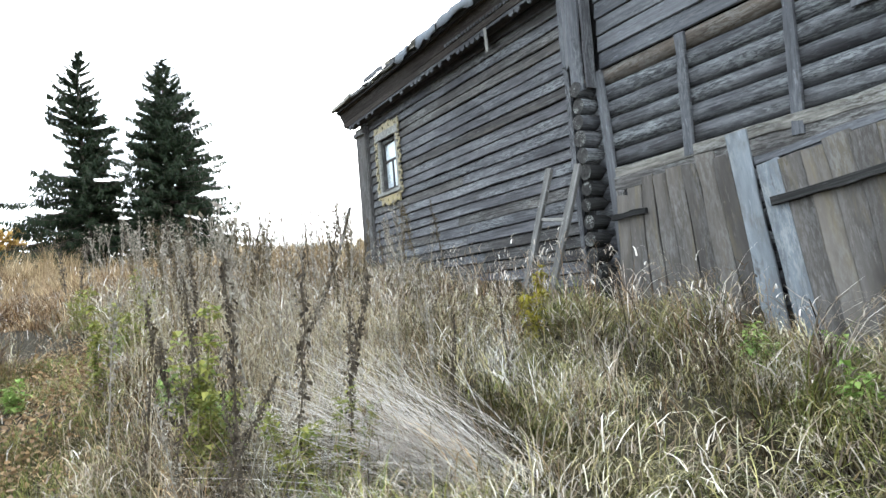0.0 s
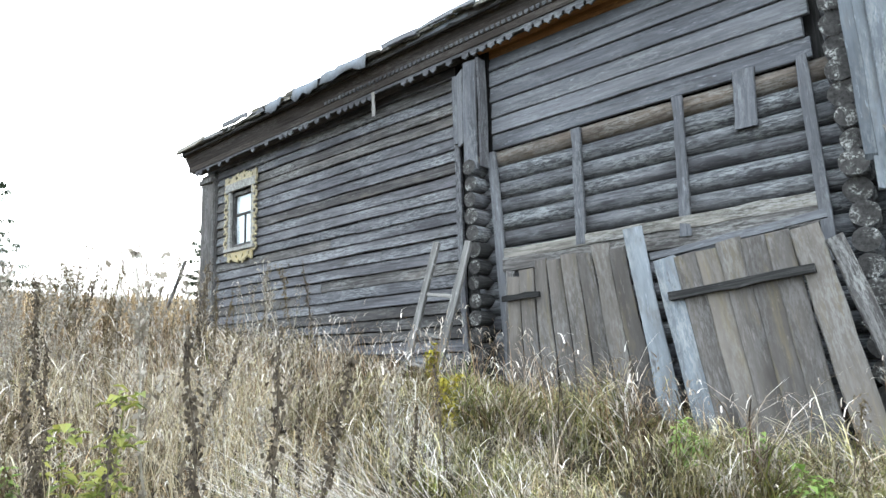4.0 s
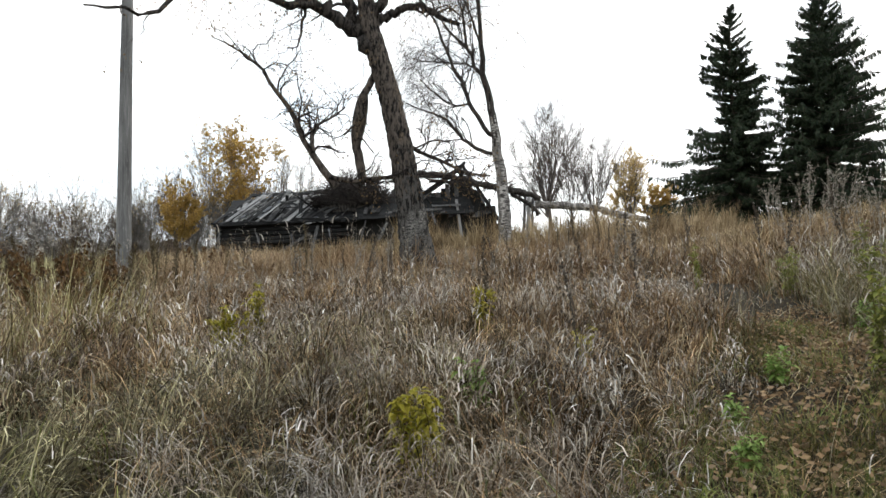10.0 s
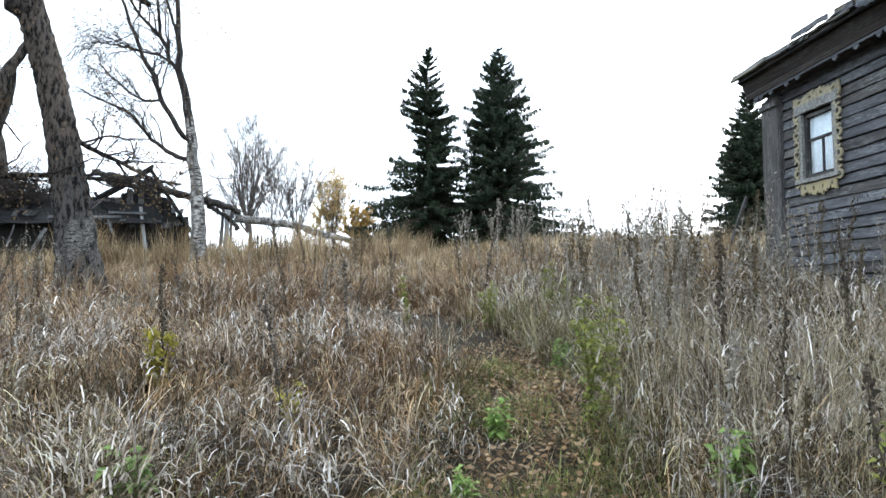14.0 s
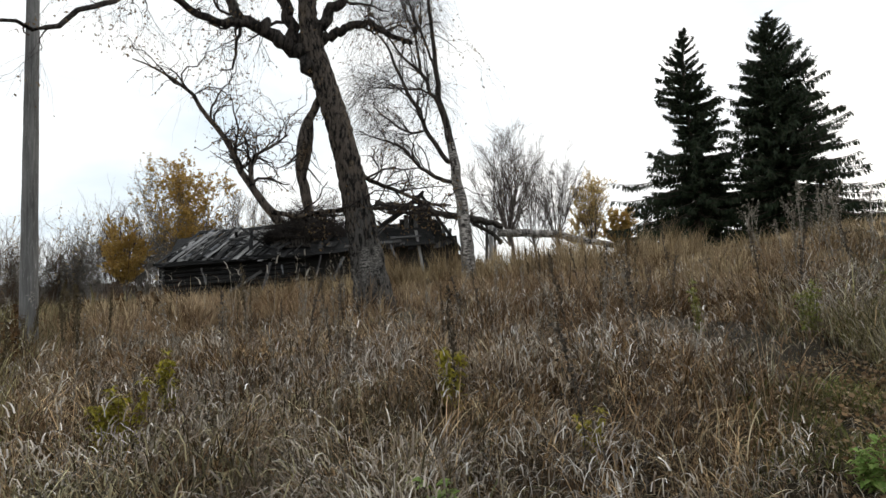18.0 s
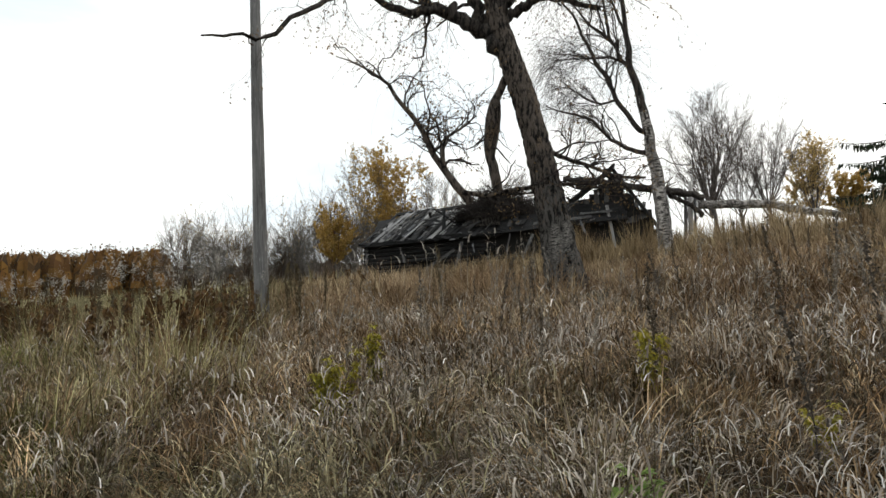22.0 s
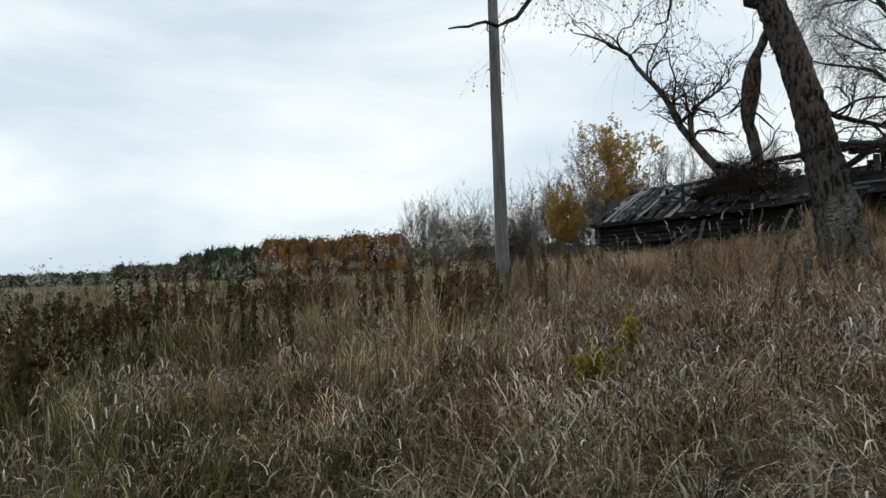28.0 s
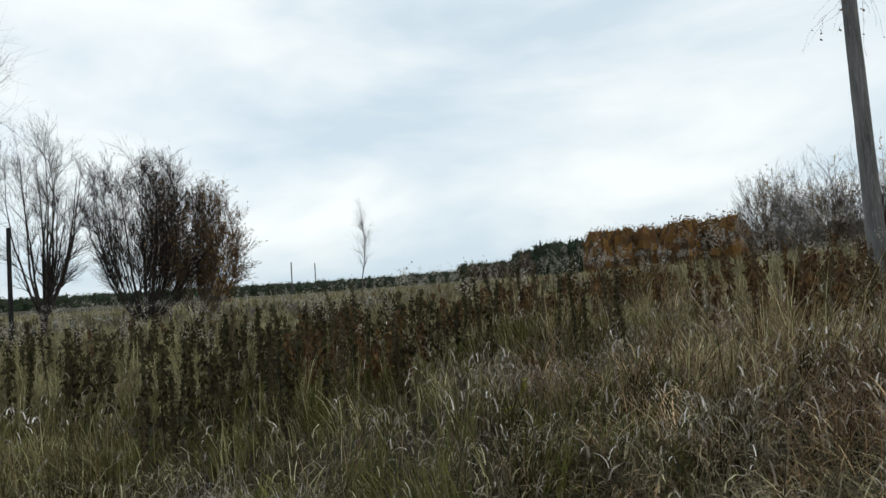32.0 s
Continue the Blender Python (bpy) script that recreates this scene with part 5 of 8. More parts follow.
# behind the hut and along the field's edge
fan_tree("golden_tree", (-31.6, 36.6), 9.1, 6.4, 15, TWIG_PALE, "half-bare pale-twigged tree with golden leaves behind the hut", GOLD_LEAF, 36000, 0.15, 41, 0.22, 0.13, 0.015, (9, 7, 3), lambda q: np.clip(0.3 + 2.2 * (q[:, 0] + 0.45 * q[:, 1]) + 0.5 * (q[:, 2] - 0.5), 0.06, 1))
fan_tree("golden_bush", (-33.0, 33.9), 5.4, 3.4, 9, TWIG_BROWN, "golden-leaved bush beside the hut", GOLD_LEAF, 11000, 0.14, 42, 0.12, 0.06, 0.012, (8, 6, 0), category="bush")
fan_tree("bare_tree", (-27.0, 38.5), 7.4, 5.0, 11, TWIG_GREY, "bare grey tree behind the hut", OCHRE_LEAF, 500, 0.12, 43, 0.25, 0.11, 0.012)
fan_tree("bare_tree", (-22.5, 41.0), 6.6, 5.0, 10, TWIG_GREY, "bare grey tree behind the hut", seed=44, fork=0.25, thick=0.11, twig=0.012)
for i in range(34):
    s = i / 33
    bear, far = radians(31.5 + 21 * s + RNG.normal(0, 0.4)), 68 - 20 * s + RNG.normal(0, 2.0)
    x, y = -1.2 - far * math.cos(bear), 2.1 + far * math.sin(bear)
    h = (8.4 - 0.8 * s) * RNG.uniform(0.75, 1.15)
    gold = i % 6 == 3
    bushy("bare_bush", (x, y), h, 2.6, 12, TWIG_PALE if i % 4 else TWIG_BROWN, "thicket of bare upright saplings at the field's edge", OCHRE_LEAF if gold else None, 700, 0.2, 50 + i, (8, 7, 0), 0.035, "saplings at the field's edge", None, "bush", 0.12, 0.015)
# in the west
fan_tree("big_bush", (-35.0, -10.9), 8.6, 7.2, 48, TWIG, "big round bush of dark bare upright stems with few leaves", RUSTY_LEAF, 4500, 0.1, 71, 0.06, 0.1, 0.011, (13, 7, 3), lambda q: np.clip(0.2 + 2.0 * q[:, 1], 0.04, 1), "bush", 0.42, 0.2, 1.02, (0.06, 0.17, 0.1))
fan_tree("big_bush", (-36.6, -8.7), 7.2, 6.0, 34, TWIG_BROWN, "round brown bush with a few rusty and golden leaves", RUSTY_LEAF, 8500, 0.1, 72, 0.06, 0.09, 0.011, (12, 7, 3), category="bush", skirt=0.4, spread=0.2, bulge=1.05, shoots=(0.06, 0.17, 0.1))
fan_tree("golden_bush", (-37.2, -7.9), 3.6, 2.6, 10, TWIG_BROWN, "low bush with a tuft of golden leaves", GOLD_LEAF, 1500, 0.1, 77, 0.08, 0.06, 0.012, (7, 5, 0), category="bush")
fan_tree("bare_tree", (-28.0, -12.2), 8.3, 3.2, 12, TWIG, "bare tree of several dark upright stems", seed=73, fork=0.1, thick=0.15, twig=0.008, skirt=0.6, bulge=0.95, shoots=(0.06, 0.2, 0.12))
for x, y, h, sd in ((-27.1, -13.7, 14.2, 74), (-28.3, -15.6, 14.2, 75), (-26.0, -16.6, 13.0, 78), (-60.6, -0.8, 11.4, 76)):
    bushy("slender_birch", (x, y), h, 0.8, 1, TWIG_GREY, "slender bare pale-stemmed birch standing in the field", seed=sd, fine=(26, 6, 2), thick=0.1, upright=0.02, twig=0.007 if x > -40 else 0.011, spread=0.5)
for i, (x, y, h) in enumerate(((-24.8, -11.6, 4.3), (-23.2, -13.4, 3.6))):
    z0 = ground_height(x, y)
    tagged(log("wooden_post", None, (x, y, z0 - 0.2), (x + 0.08, y, z0 + h), 0.085, BLACK, seg=6, taper=0.8), "dark weathered post standing among the trees", "post")
for i, (x, y) in enumerate(((-150.0, -22.0), (-162.0, -18.0))):
    z0 = ground_height(x, y)
    tagged(log("distant_pole", None, (x, y, z0), (x, y, z0 + 8.0), 0.14, DARK, seg=4), "far utility pole at the edge of the field", "pole")

# far woods
FAR_ORANGE = growth("distant_orange_leaves", [(0.159, 0.0766, 0.0193), (0.1, 0.0484, 0.0163), (0.225, 0.117, 0.026), (0.0753, 0.0443, 0.0193), (0.0502, 0.0322, 0.0163)], see=0.25)
FAR_BROWN = growth("distant_bare_twigs", [(0.05, 0.035, 0.024), (0.085, 0.06, 0.04), (0.035, 0.026, 0.019), (0.11, 0.075, 0.04)], see=0.1)


def far_woods():
    conifer, dark, orange, brown = [], [], [], []
    def cone(x, y, z, h, w):
        n = 9
        for i in range(6):
            s = i / 6
            zc = z - 1.2 + h * (0.08 + 0.86 * s)
            a = RNG.uniform(0, 2 * np.pi, n)
            r = w * (1 - s) * RNG.uniform(0.6, 1.15, n) + 0.1
            tip = np.stack([x + np.cos(a) * r, y + np.sin(a) * r, np.full(n, zc - 0.08 * h)], 1)
            l = np.stack([x + np.cos(a + 0.5) * r * 0.25, y + np.sin(a + 0.5) * r * 0.25, np.full(n, zc + 0.12 * h)], 1)
            q = np.stack([x + np.cos(a - 0.5) * r * 0.25, y + np.sin(a - 0.5) * r * 0.25, np.full(n, zc + 0.12 * h)], 1)
            top = np.stack([np.full(n, x), np.full(n, y), np.full(n, zc + 0.2 * h)], 1)
            conifer.append(np.stack([tip, l, top, q], 1).reshape(-1, 3))
    def crown(x, y, z, h, w, out, n, size):
        c = RNG.normal(0, 1, (n, 3))
        c *= (RNG.random(n) ** 0.3 / np.linalg.norm(c, axis=1))[:, None]
        c = c * np.array([w * 0.6, w * 0.6, h * 0.52]) + np.array([x, y, z + h * 0.5])
        out.append(leaf_quads(c, size)[0])
        # the crown's dense body: a blunt, lumpy shell
        k, m = 7, 8
        t, q = np.linspace(0.0, 0.95, k)[:, None], (np.arange(m) * 2 * np.pi / m)[None]
        r = np.clip(1 - t ** 5, 0.1, 1) * RNG.uniform(0.6, 1.1, (k, m)) * w * 0.5
        S = np.stack([x + r * np.cos(q), y + r * np.sin(q), z - 0.5 + h * t * RNG.uniform(0.86, 1.04, (1, m)) + 0 * r], 2)
        n1 = np.roll(S, -1, 1)
        out.append(np.stack([S[:-1], n1[:-1], n1[1:], S[1:]], 2).reshape(-1, 3))
    def band(t0, t1, dist, n, kind, hh, ww):
        for i in range(n):
            b = math.radians(t0 + (t1 - t0) * (i + RNG.random()) / n)
            d = dist * RNG.uniform(0.96, 1.12)
            x, y = -1.2 - d * math.cos(b), 2.1 + d * math.sin(b)
            z = ground_height(x, y) - 0.3
            h = hh * RNG.uniform(0.85, 1.06)
            mixed = kind if kind != "conifer" or RNG.random() < 0.35 else "dark"
            if mixed == "conifer":
                cone(x, y, z, h * 1.05, ww * 0.6)
            else:
                crown(x, y, z, h, ww, {"orange": orange, "dark": dark}.get(mixed, brown), {"orange": 230, "dark": 120}.get(mixed, 120), {"orange": 0.42, "dark": 0.4}.get(mixed, 0.42) * max(1.0, d / 230))
    # bearing north of west, in degrees
    band(-40, 13, 420, 460, "dark", 8.5, 6)
    band(-40, 12, 430, 90, "conifer", 9.5, 5)
    band(6, 17, 300, 190, "dark", 9.5, 5)
    band(7, 18, 290, 120, "brown", 8.5, 5)
    band(11, 20, 250, 150, "conifer", 12.0, 5)
    band(13, 30, 205, 240, "conifer", 12.4, 5)
    band(12, 21, 215, 110, "brown", 10.0, 5)
    band(18, 30, 180, 230, "orange", 12.6, 5)
    band(25, 30.5, 125, 70, "orange", 9.6, 4)
    band(31, 60, 150, 120, "brown", 8, 6)
    band(60, 130, 230, 140, "brown", 10, 7)
    for name, rows, mat, lab in (("far_conifers", conifer, NEEDLE, "distant dark conifer wood"), ("far_dark_trees", dark, NEEDLE, "far dark line of woods across the field"), ("far_orange_trees", orange, FAR_ORANGE, "distant orange autumn wood"), ("far_bare_trees", brown, FAR_BROWN, "distant bare brown wood")):
        V = np.concatenate(rows)
        tagged(new(name, bulk(name, [(V, np.arange(len(V)).reshape(-1, 4))], mat, False)), lab, "woods", kind="stuff")


far_woods()

# the pole
z0 = ground_height(-11.0, 9.95)
pole = tagged(log("utility_pole", None, (-10.98, 9.95, z0 - 0.3), (-11.12, 9.98, 8.0), 0.145, POLE, seg=16, sides=14, rough=0.015, taper=0.66), "silver-grey weathered wooden pole without wires", "pole")
hook = part("hook", bulk("hook", [tubes(np.array([[(-11.0, 9.83, 6.55), (-10.98, 9.72, 6.55), (-10.97, 9.7, 6.62), (-10.97, 9.71, 6.7)]]), np.full((1, 4), 0.014), 6)], IRON), pole, "rusted iron hook")

# ---- the collapsed hut ----
hut = thing("collapsed_hut", "half-collapsed black log hut under a broken plank roof", "hut", at=(-15.5, 27.6, 2.6))
HO, HD, HN = Vector((-21.3, 24.35, 0)), Vector((0.872, 0.49, 0)), Vector((0.49, -0.872, 0))


def hq(u, v, z):
    """A place on the hut: along its front, towards the path, height."""
    return HO + HD * u + HN * v + Vector((0, 0, z))


def hutp(name, a, b, w, t, face, mat, label="", **k):
    ob = plank(name, None, a, b, w, t, face, mat, label, **k)
    ob.parent, ob.matrix_parent_inverse = hut, Matrix.Translation(-Vector(hut.location))
    return ob


def hutl(name, a, b, r, mat, label="", **k):
    ob = log(name, None, a, b, r, mat, label, **k)
    ob.parent, ob.matrix_parent_inverse = hut, Matrix.Translation(-Vector(hut.location))
    return ob


for i in range(11):
    u1 = 13.0 if i < 6 else 6.0 + RNG.uniform(-0.4, 0.4)
    if 4 <= i < 6:
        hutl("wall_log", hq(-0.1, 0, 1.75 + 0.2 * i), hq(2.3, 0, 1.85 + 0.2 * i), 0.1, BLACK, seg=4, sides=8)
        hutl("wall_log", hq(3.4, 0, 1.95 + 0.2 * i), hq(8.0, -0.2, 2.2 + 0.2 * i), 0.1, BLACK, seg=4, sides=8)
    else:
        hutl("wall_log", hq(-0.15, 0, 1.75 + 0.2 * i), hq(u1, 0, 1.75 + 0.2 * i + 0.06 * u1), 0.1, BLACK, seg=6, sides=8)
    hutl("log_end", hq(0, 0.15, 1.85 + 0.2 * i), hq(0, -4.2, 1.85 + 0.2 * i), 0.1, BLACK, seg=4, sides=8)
# near-black sheets added inside; they stand in for shade and close gaps
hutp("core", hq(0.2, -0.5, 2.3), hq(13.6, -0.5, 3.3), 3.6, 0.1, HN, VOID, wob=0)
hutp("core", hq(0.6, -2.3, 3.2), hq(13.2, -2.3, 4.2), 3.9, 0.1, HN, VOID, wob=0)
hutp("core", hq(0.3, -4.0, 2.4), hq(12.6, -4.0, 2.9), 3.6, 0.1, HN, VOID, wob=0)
# left roof slope
for i in range(34):
    u = -0.25 + 0.2 * i
    sag = 0.05 * u + 0.1 * math.sin(u * 1.1)
    v0 = 0.4 + RNG.normal(0, 0.16)
    if RNG.random() < 0.16:
        continue
    lift = RNG.normal(0, 0.05)
    shift = RNG.normal(0, 0.22)
    hutp("roof_board", hq(u, v0, 3.95 + sag * 0.5 + lift), hq(u + 1.2 + shift, -2.6 + RNG.normal(0, 0.25), 5.62 + sag * 0.7 + lift), RNG.uniform(0.12, 0.21), 0.03, (0.2, -0.5, 0.8), (SILVER if RNG.random() < 0.5 else DARK) if RNG.random() < (0.4 if u < 4.4 else 0.08) else BLACK, seg=4, wob=0.012, ragged=0.05)
for u, k in ((0.7, 0), (1.25, 0.05), (1.9, 0.0), (2.9, 0.1), (3.6, 0.0), (4.9, 0.05), (5.7, 0.0)):
    hutp("roof_slat", hq(u, 0.5, 4.03 + 0.06 * u), hq(u + 1.25, -2.5, 5.7 + 0.06 * u), RNG.uniform(0.04, 0.1), 0.04, (0.2, -0.5, 0.8), SILVER if k == 0.0 and u < 4.5 else DARK, seg=4, wob=0.01)
hutp("ridge_board", hq(1.0, -2.6, 5.65), hq(7.5, -2.7, 6.2), 0.2, 0.06, (0.2, -0.5, 0.8), BLACK, seg=6, wob=0.04)
hutp("eave_board", hq(-0.3, 0.5, 3.88), hq(3.2, 0.52, 4.02), 0.14, 0.05, HN, BLACK, seg=8, wob=0.04)
hutp("eave_board", hq(3.3, 0.5, 4.12), hq(6.6, 0.4, 4.2), 0.12, 0.05, HN, BLACK, seg=8, wob=0.05)
for i in range(26):
    u = RNG.uniform(2.5, 11.5)
    hutp("loose_board", hq(u, RNG.uniform(-1.6, 0.3), 4.75 + RNG.uniform(-0.1, 0.9)), hq(u + RNG.normal(0, 1.0), RNG.uniform(-2.2, 0.5), 4.75 + RNG.uniform(-0.3, 1.0)), RNG.uniform(0.08, 0.18), 0.03, (0.2, -0.5, 0.8), BLACK if i % 4 else DARK, seg=3, wob=0.02, ragged=0.06)
# black linings added under the boards, so the gaps read as shade
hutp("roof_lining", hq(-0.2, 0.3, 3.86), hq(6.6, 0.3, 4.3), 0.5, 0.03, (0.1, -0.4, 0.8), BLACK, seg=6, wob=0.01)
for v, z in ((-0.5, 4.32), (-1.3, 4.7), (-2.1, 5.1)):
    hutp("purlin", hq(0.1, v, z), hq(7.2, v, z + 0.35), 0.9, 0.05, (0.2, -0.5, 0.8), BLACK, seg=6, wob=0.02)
# the caved-in right half
for i in range(33):
    u = 6.6 + 0.2 * i
    top = 6.0 + 0.12 * math.sin(i * 1.3) - 0.012 * i + RNG.normal(0, 0.06)
    low = 4.35 + 0.25 * abs(math.sin(i * 0.55)) + RNG.normal(0, 0.06)
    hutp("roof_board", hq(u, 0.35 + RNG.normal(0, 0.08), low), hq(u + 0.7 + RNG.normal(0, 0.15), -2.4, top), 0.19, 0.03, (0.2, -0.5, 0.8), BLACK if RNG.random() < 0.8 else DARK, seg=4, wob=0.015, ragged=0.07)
# black sheet again, shade for the gaps of the caved-in half
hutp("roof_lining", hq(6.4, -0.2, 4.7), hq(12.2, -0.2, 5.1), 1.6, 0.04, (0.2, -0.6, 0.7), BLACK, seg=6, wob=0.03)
for i in range(15):
    s = (i + 0.5) / 15
    u = 10.2 + 3.5 * s
    top = 5.6 + 1.5 * s / 0.45 if s < 0.45 else 4.2 + 2.9 * (1 - s) / 0.55
    hutp("gable_board", hq(u, -0.7, 2.9), hq(u, -0.7, top - 0.2), 0.235, 0.03, HN, DARK if s < 0.45 and i % 2 else BLACK, seg=3, wob=0.01)
hutp("gable_roof", hq(9.7, -0.5, 5.55), hq(11.85, -0.5, 7.2), 0.9, 0.12, (-0.6, -0.2, 0.8), BLACK, seg=4, wob=0.02)
hutp("gable_roof", hq(11.7, -0.5, 7.2), hq(13.9, -0.5, 4.0), 0.9, 0.12, (0.7, 0.2, 0.7), BLACK, seg=4, wob=0.02)
for u, a, b, m in ((11.6, 3.3, 5.3, SILVER), (12.2, 3.1, 5.1, BLACK), (9.9, 3.2, 4.6, BLACK)):
    hutp("post", hq(u, 0.3, a), hq(u - 0.25, 0.1, b), 0.12, 0.1, HN, m)
hutp("fallen_board", hq(8.9, 0.5, 4.62), hq(10.6, 0.4, 4.78), 0.2, 0.03, (0.2, -0.6, 0.7), DARK, ragged=0.05)
for u, v, z, du, dz, m in ((7.2, 1.0, 2.6, 0.7, 1.5, DARK), (2.6, 0.9, 2.4, 1.6, 1.1, DARK), (4.3, 0.9, 2.6, 0.3, 1.3, DARK), (8.6, 1.0, 2.9, 0.15, 1.5, GREY)):
    hutp("leaning_board", hq(u, v, z), hq(u + du, v - 0.6, z + dz), 0.14, 0.03, HN, m, ragged=0.04)
# broken shingles scattered over the roof
for i in range(120):
    k, u = RNG.random(), RNG.uniform(-0.2, 6.2)
    lift = 0.1 * math.sin(u * 1.1) * 0.5 + 0.025 * u + RNG.uniform(0.05, 0.09)
    a = Vector(hq(u + 1.2 * k, 0.4 - 3.0 * k, 3.95 + 1.67 * k + lift))
    b = a + Vector(hq(0.4 + RNG.normal(0, 0.12), -1.0, 0.556) - HO) * RNG.uniform(0.25, 0.7)
    hutp("shingle", a, b, RNG.uniform(0.08, 0.17), 0.022, (0.2, -0.5, 0.8), (SILVER, DARK, BLACK, DARK, GREY)[i % 5] if u < 4.2 else (DARK, BLACK, BLACK, GREY)[i % 4], seg=2, wob=0.015, ragged=0.05)
for i in range(6):
    u = 1.6 + 1.7 * i + RNG.normal(0, 0.2)
    z = 2.5 + 0.12 * u * 0.6 + RNG.uniform(0.2, 0.7)
    hutp("broken_slat", hq(u, 0.7, z), hq(u + RNG.normal(0, 0.22), 0.45, z + RNG.uniform(0.4, 0.9)), RNG.uniform(0.04, 0.07), 0.025, HN, GREY if i % 3 else DARK, seg=4, wob=0.02, ragged=0.04)
# brushwood and earth heaped on the roof
def brush_heap():
    n = 2600
    a = RNG.uniform(0, 2 * np.pi, n)
    r = np.sqrt(RNG.random(n))
    u, v = 6.2 + 2.1 * r * np.cos(a), -1.2 + 1.3 * r * np.sin(a)
    z = 4.7 + 1.75 * (1 - r ** 2) * RNG.random(n) + 0.05 * u
    P0 = np.stack([HO.x + HD.x * u + HN.x * v, HO.y + HD.y * u + HN.y * v, z], 1)
    d = RNG.normal(0, 1, (n, 3))
    d[:, 2] = np.abs(d[:, 2]) * 0.4
    d /= np.linalg.norm(d, axis=1, keepdims=True)
    pts = [P0]
    for _ in range(3):
        pts.append(pts[-1] + d * 0.24)
        d = d + RNG.normal(0, 0.25, d.shape)
    P = np.stack(pts, 1)
    R = RNG.uniform(0.008, 0.022, (n, 1)) * np.linspace(1, 0.4, 4)[None]
    tagged(new("brush_heap", bulk("brush_heap", [tubes(P, R, 3)], TWIG)), "heap of dark brushwood lying on the hut's roof", "brushwood", kind="stuff")
    v, f = [], []
    for i in range(9):
        for j in range(20):
            t = j / 20 * 2 * math.pi
            q = i / 8
            rr = (1 - q) ** 0.5 * (1 + 0.12 * math.sin(3 * t + i))
            p = hq(6.1 + 1.75 * rr * math.cos(t), -1.2 + 1.1 * rr * math.sin(t), 4.6 + 1.7 * q + RNG.normal(0, 0.03))
            v.append(p)
    f = [(i * 20 + j, i * 20 + (j + 1) % 20, (i + 1) * 20 + (j + 1) % 20, (i + 1) * 20 + j) for i in range(8) for j in range(20)]
    ob = part("earth_mound", mesh_of("earth_mound", v, f, None, True, (DARK_BARK,)), None, "brown mound of earth and rot on the roof")
    ob.parent, ob.matrix_parent_inverse = hut, Matrix.Translation(-Vector(hut.location))


brush_heap()
# fallen trunks and the fence remains beside the hut
def fallen(rows, mat, label, stubs=5, uneven=0.3):
    l = resample(rows, 26, uneven)
    t = thing("fallen_log", label, "log", at=tuple(l[0][0, 0]))
    V, F = tubes(*l, 10)
    V = V + RNG.normal(0, 0.012, V.shape)
    under(t, "stem", bulk("stem", [(V, F)], mat))
    if stubs:
        P, R = sprout(*l, stubs, 0.1, 0.95, (0.2, 0.9), 0.9, 0.1, 5, 0.35, 0.15, 0.0, 0.01)
        for i in range(len(P)):
            under(t, "broken_branch", bulk("broken_branch", [tubes(P[i:i + 1], R[i:i + 1], 5)], TWIG_GREY))


fallen([(-12.8, 28.3, 6.5, 0.13), (-11.4, 29.2, 6.35, 0.13), (-9.9, 30.4, 6.02, 0.14), (-8.4, 31.7, 5.75, 0.15), (-7.6, 32.4, 5.5, 0.14)], DARK_BARK, "grey fallen trunk lying over the hut", 9)
fallen([(-12.4, 28.8, 6.15, 0.08), (-10.8, 30.0, 6.1, 0.08), (-8.3, 31.9, 5.6, 0.07)], DARK_BARK, "dark thin trunk lying beside the hut's gable", 6)
fallen([(-8.9, 31.3, 5.6, 0.1), (-8.2, 32.0, 5.2, 0.1), (-7.8, 32.5, 4.7, 0.11)], DARK_BARK, "dark broken branch propped on the fence post", 4)
fallen([(-8.0, 32.7, 5.25, 0.2), (-6.6, 33.5, 5.2, 0.2), (-5.2, 34.4, 5.1, 0.19), (-4.0, 35.2, 4.8, 0.17), (-2.2, 36.6, 4.45, 0.13), (0.2, 38.1, 4.3, 0.09)], BIRCH_WHITE, "long pale fallen birch trunk on the slope", 8, 0.18)
z0 = ground_height(-8.4, 32.6)
for x, y, top, r, m, lab in ((-8.42, 32.62, 6.35, 0.14, SILVER, "broken grey fence post with a split top"), (-8.62, 32.5, 6.0, 0.1, DARK, "short dark fence post"), (-8.2, 32.75, 5.8, 0.08, GREY, "splintered stake beside the fence post")):
    tagged(log("fence_post", None, (x, y, z0 - 0.2), (x + RNG.uniform(-0.1, 0.2), y, top), r, m, seg=8, sides=9, rough=0.1, taper=0.6), lab, "post")

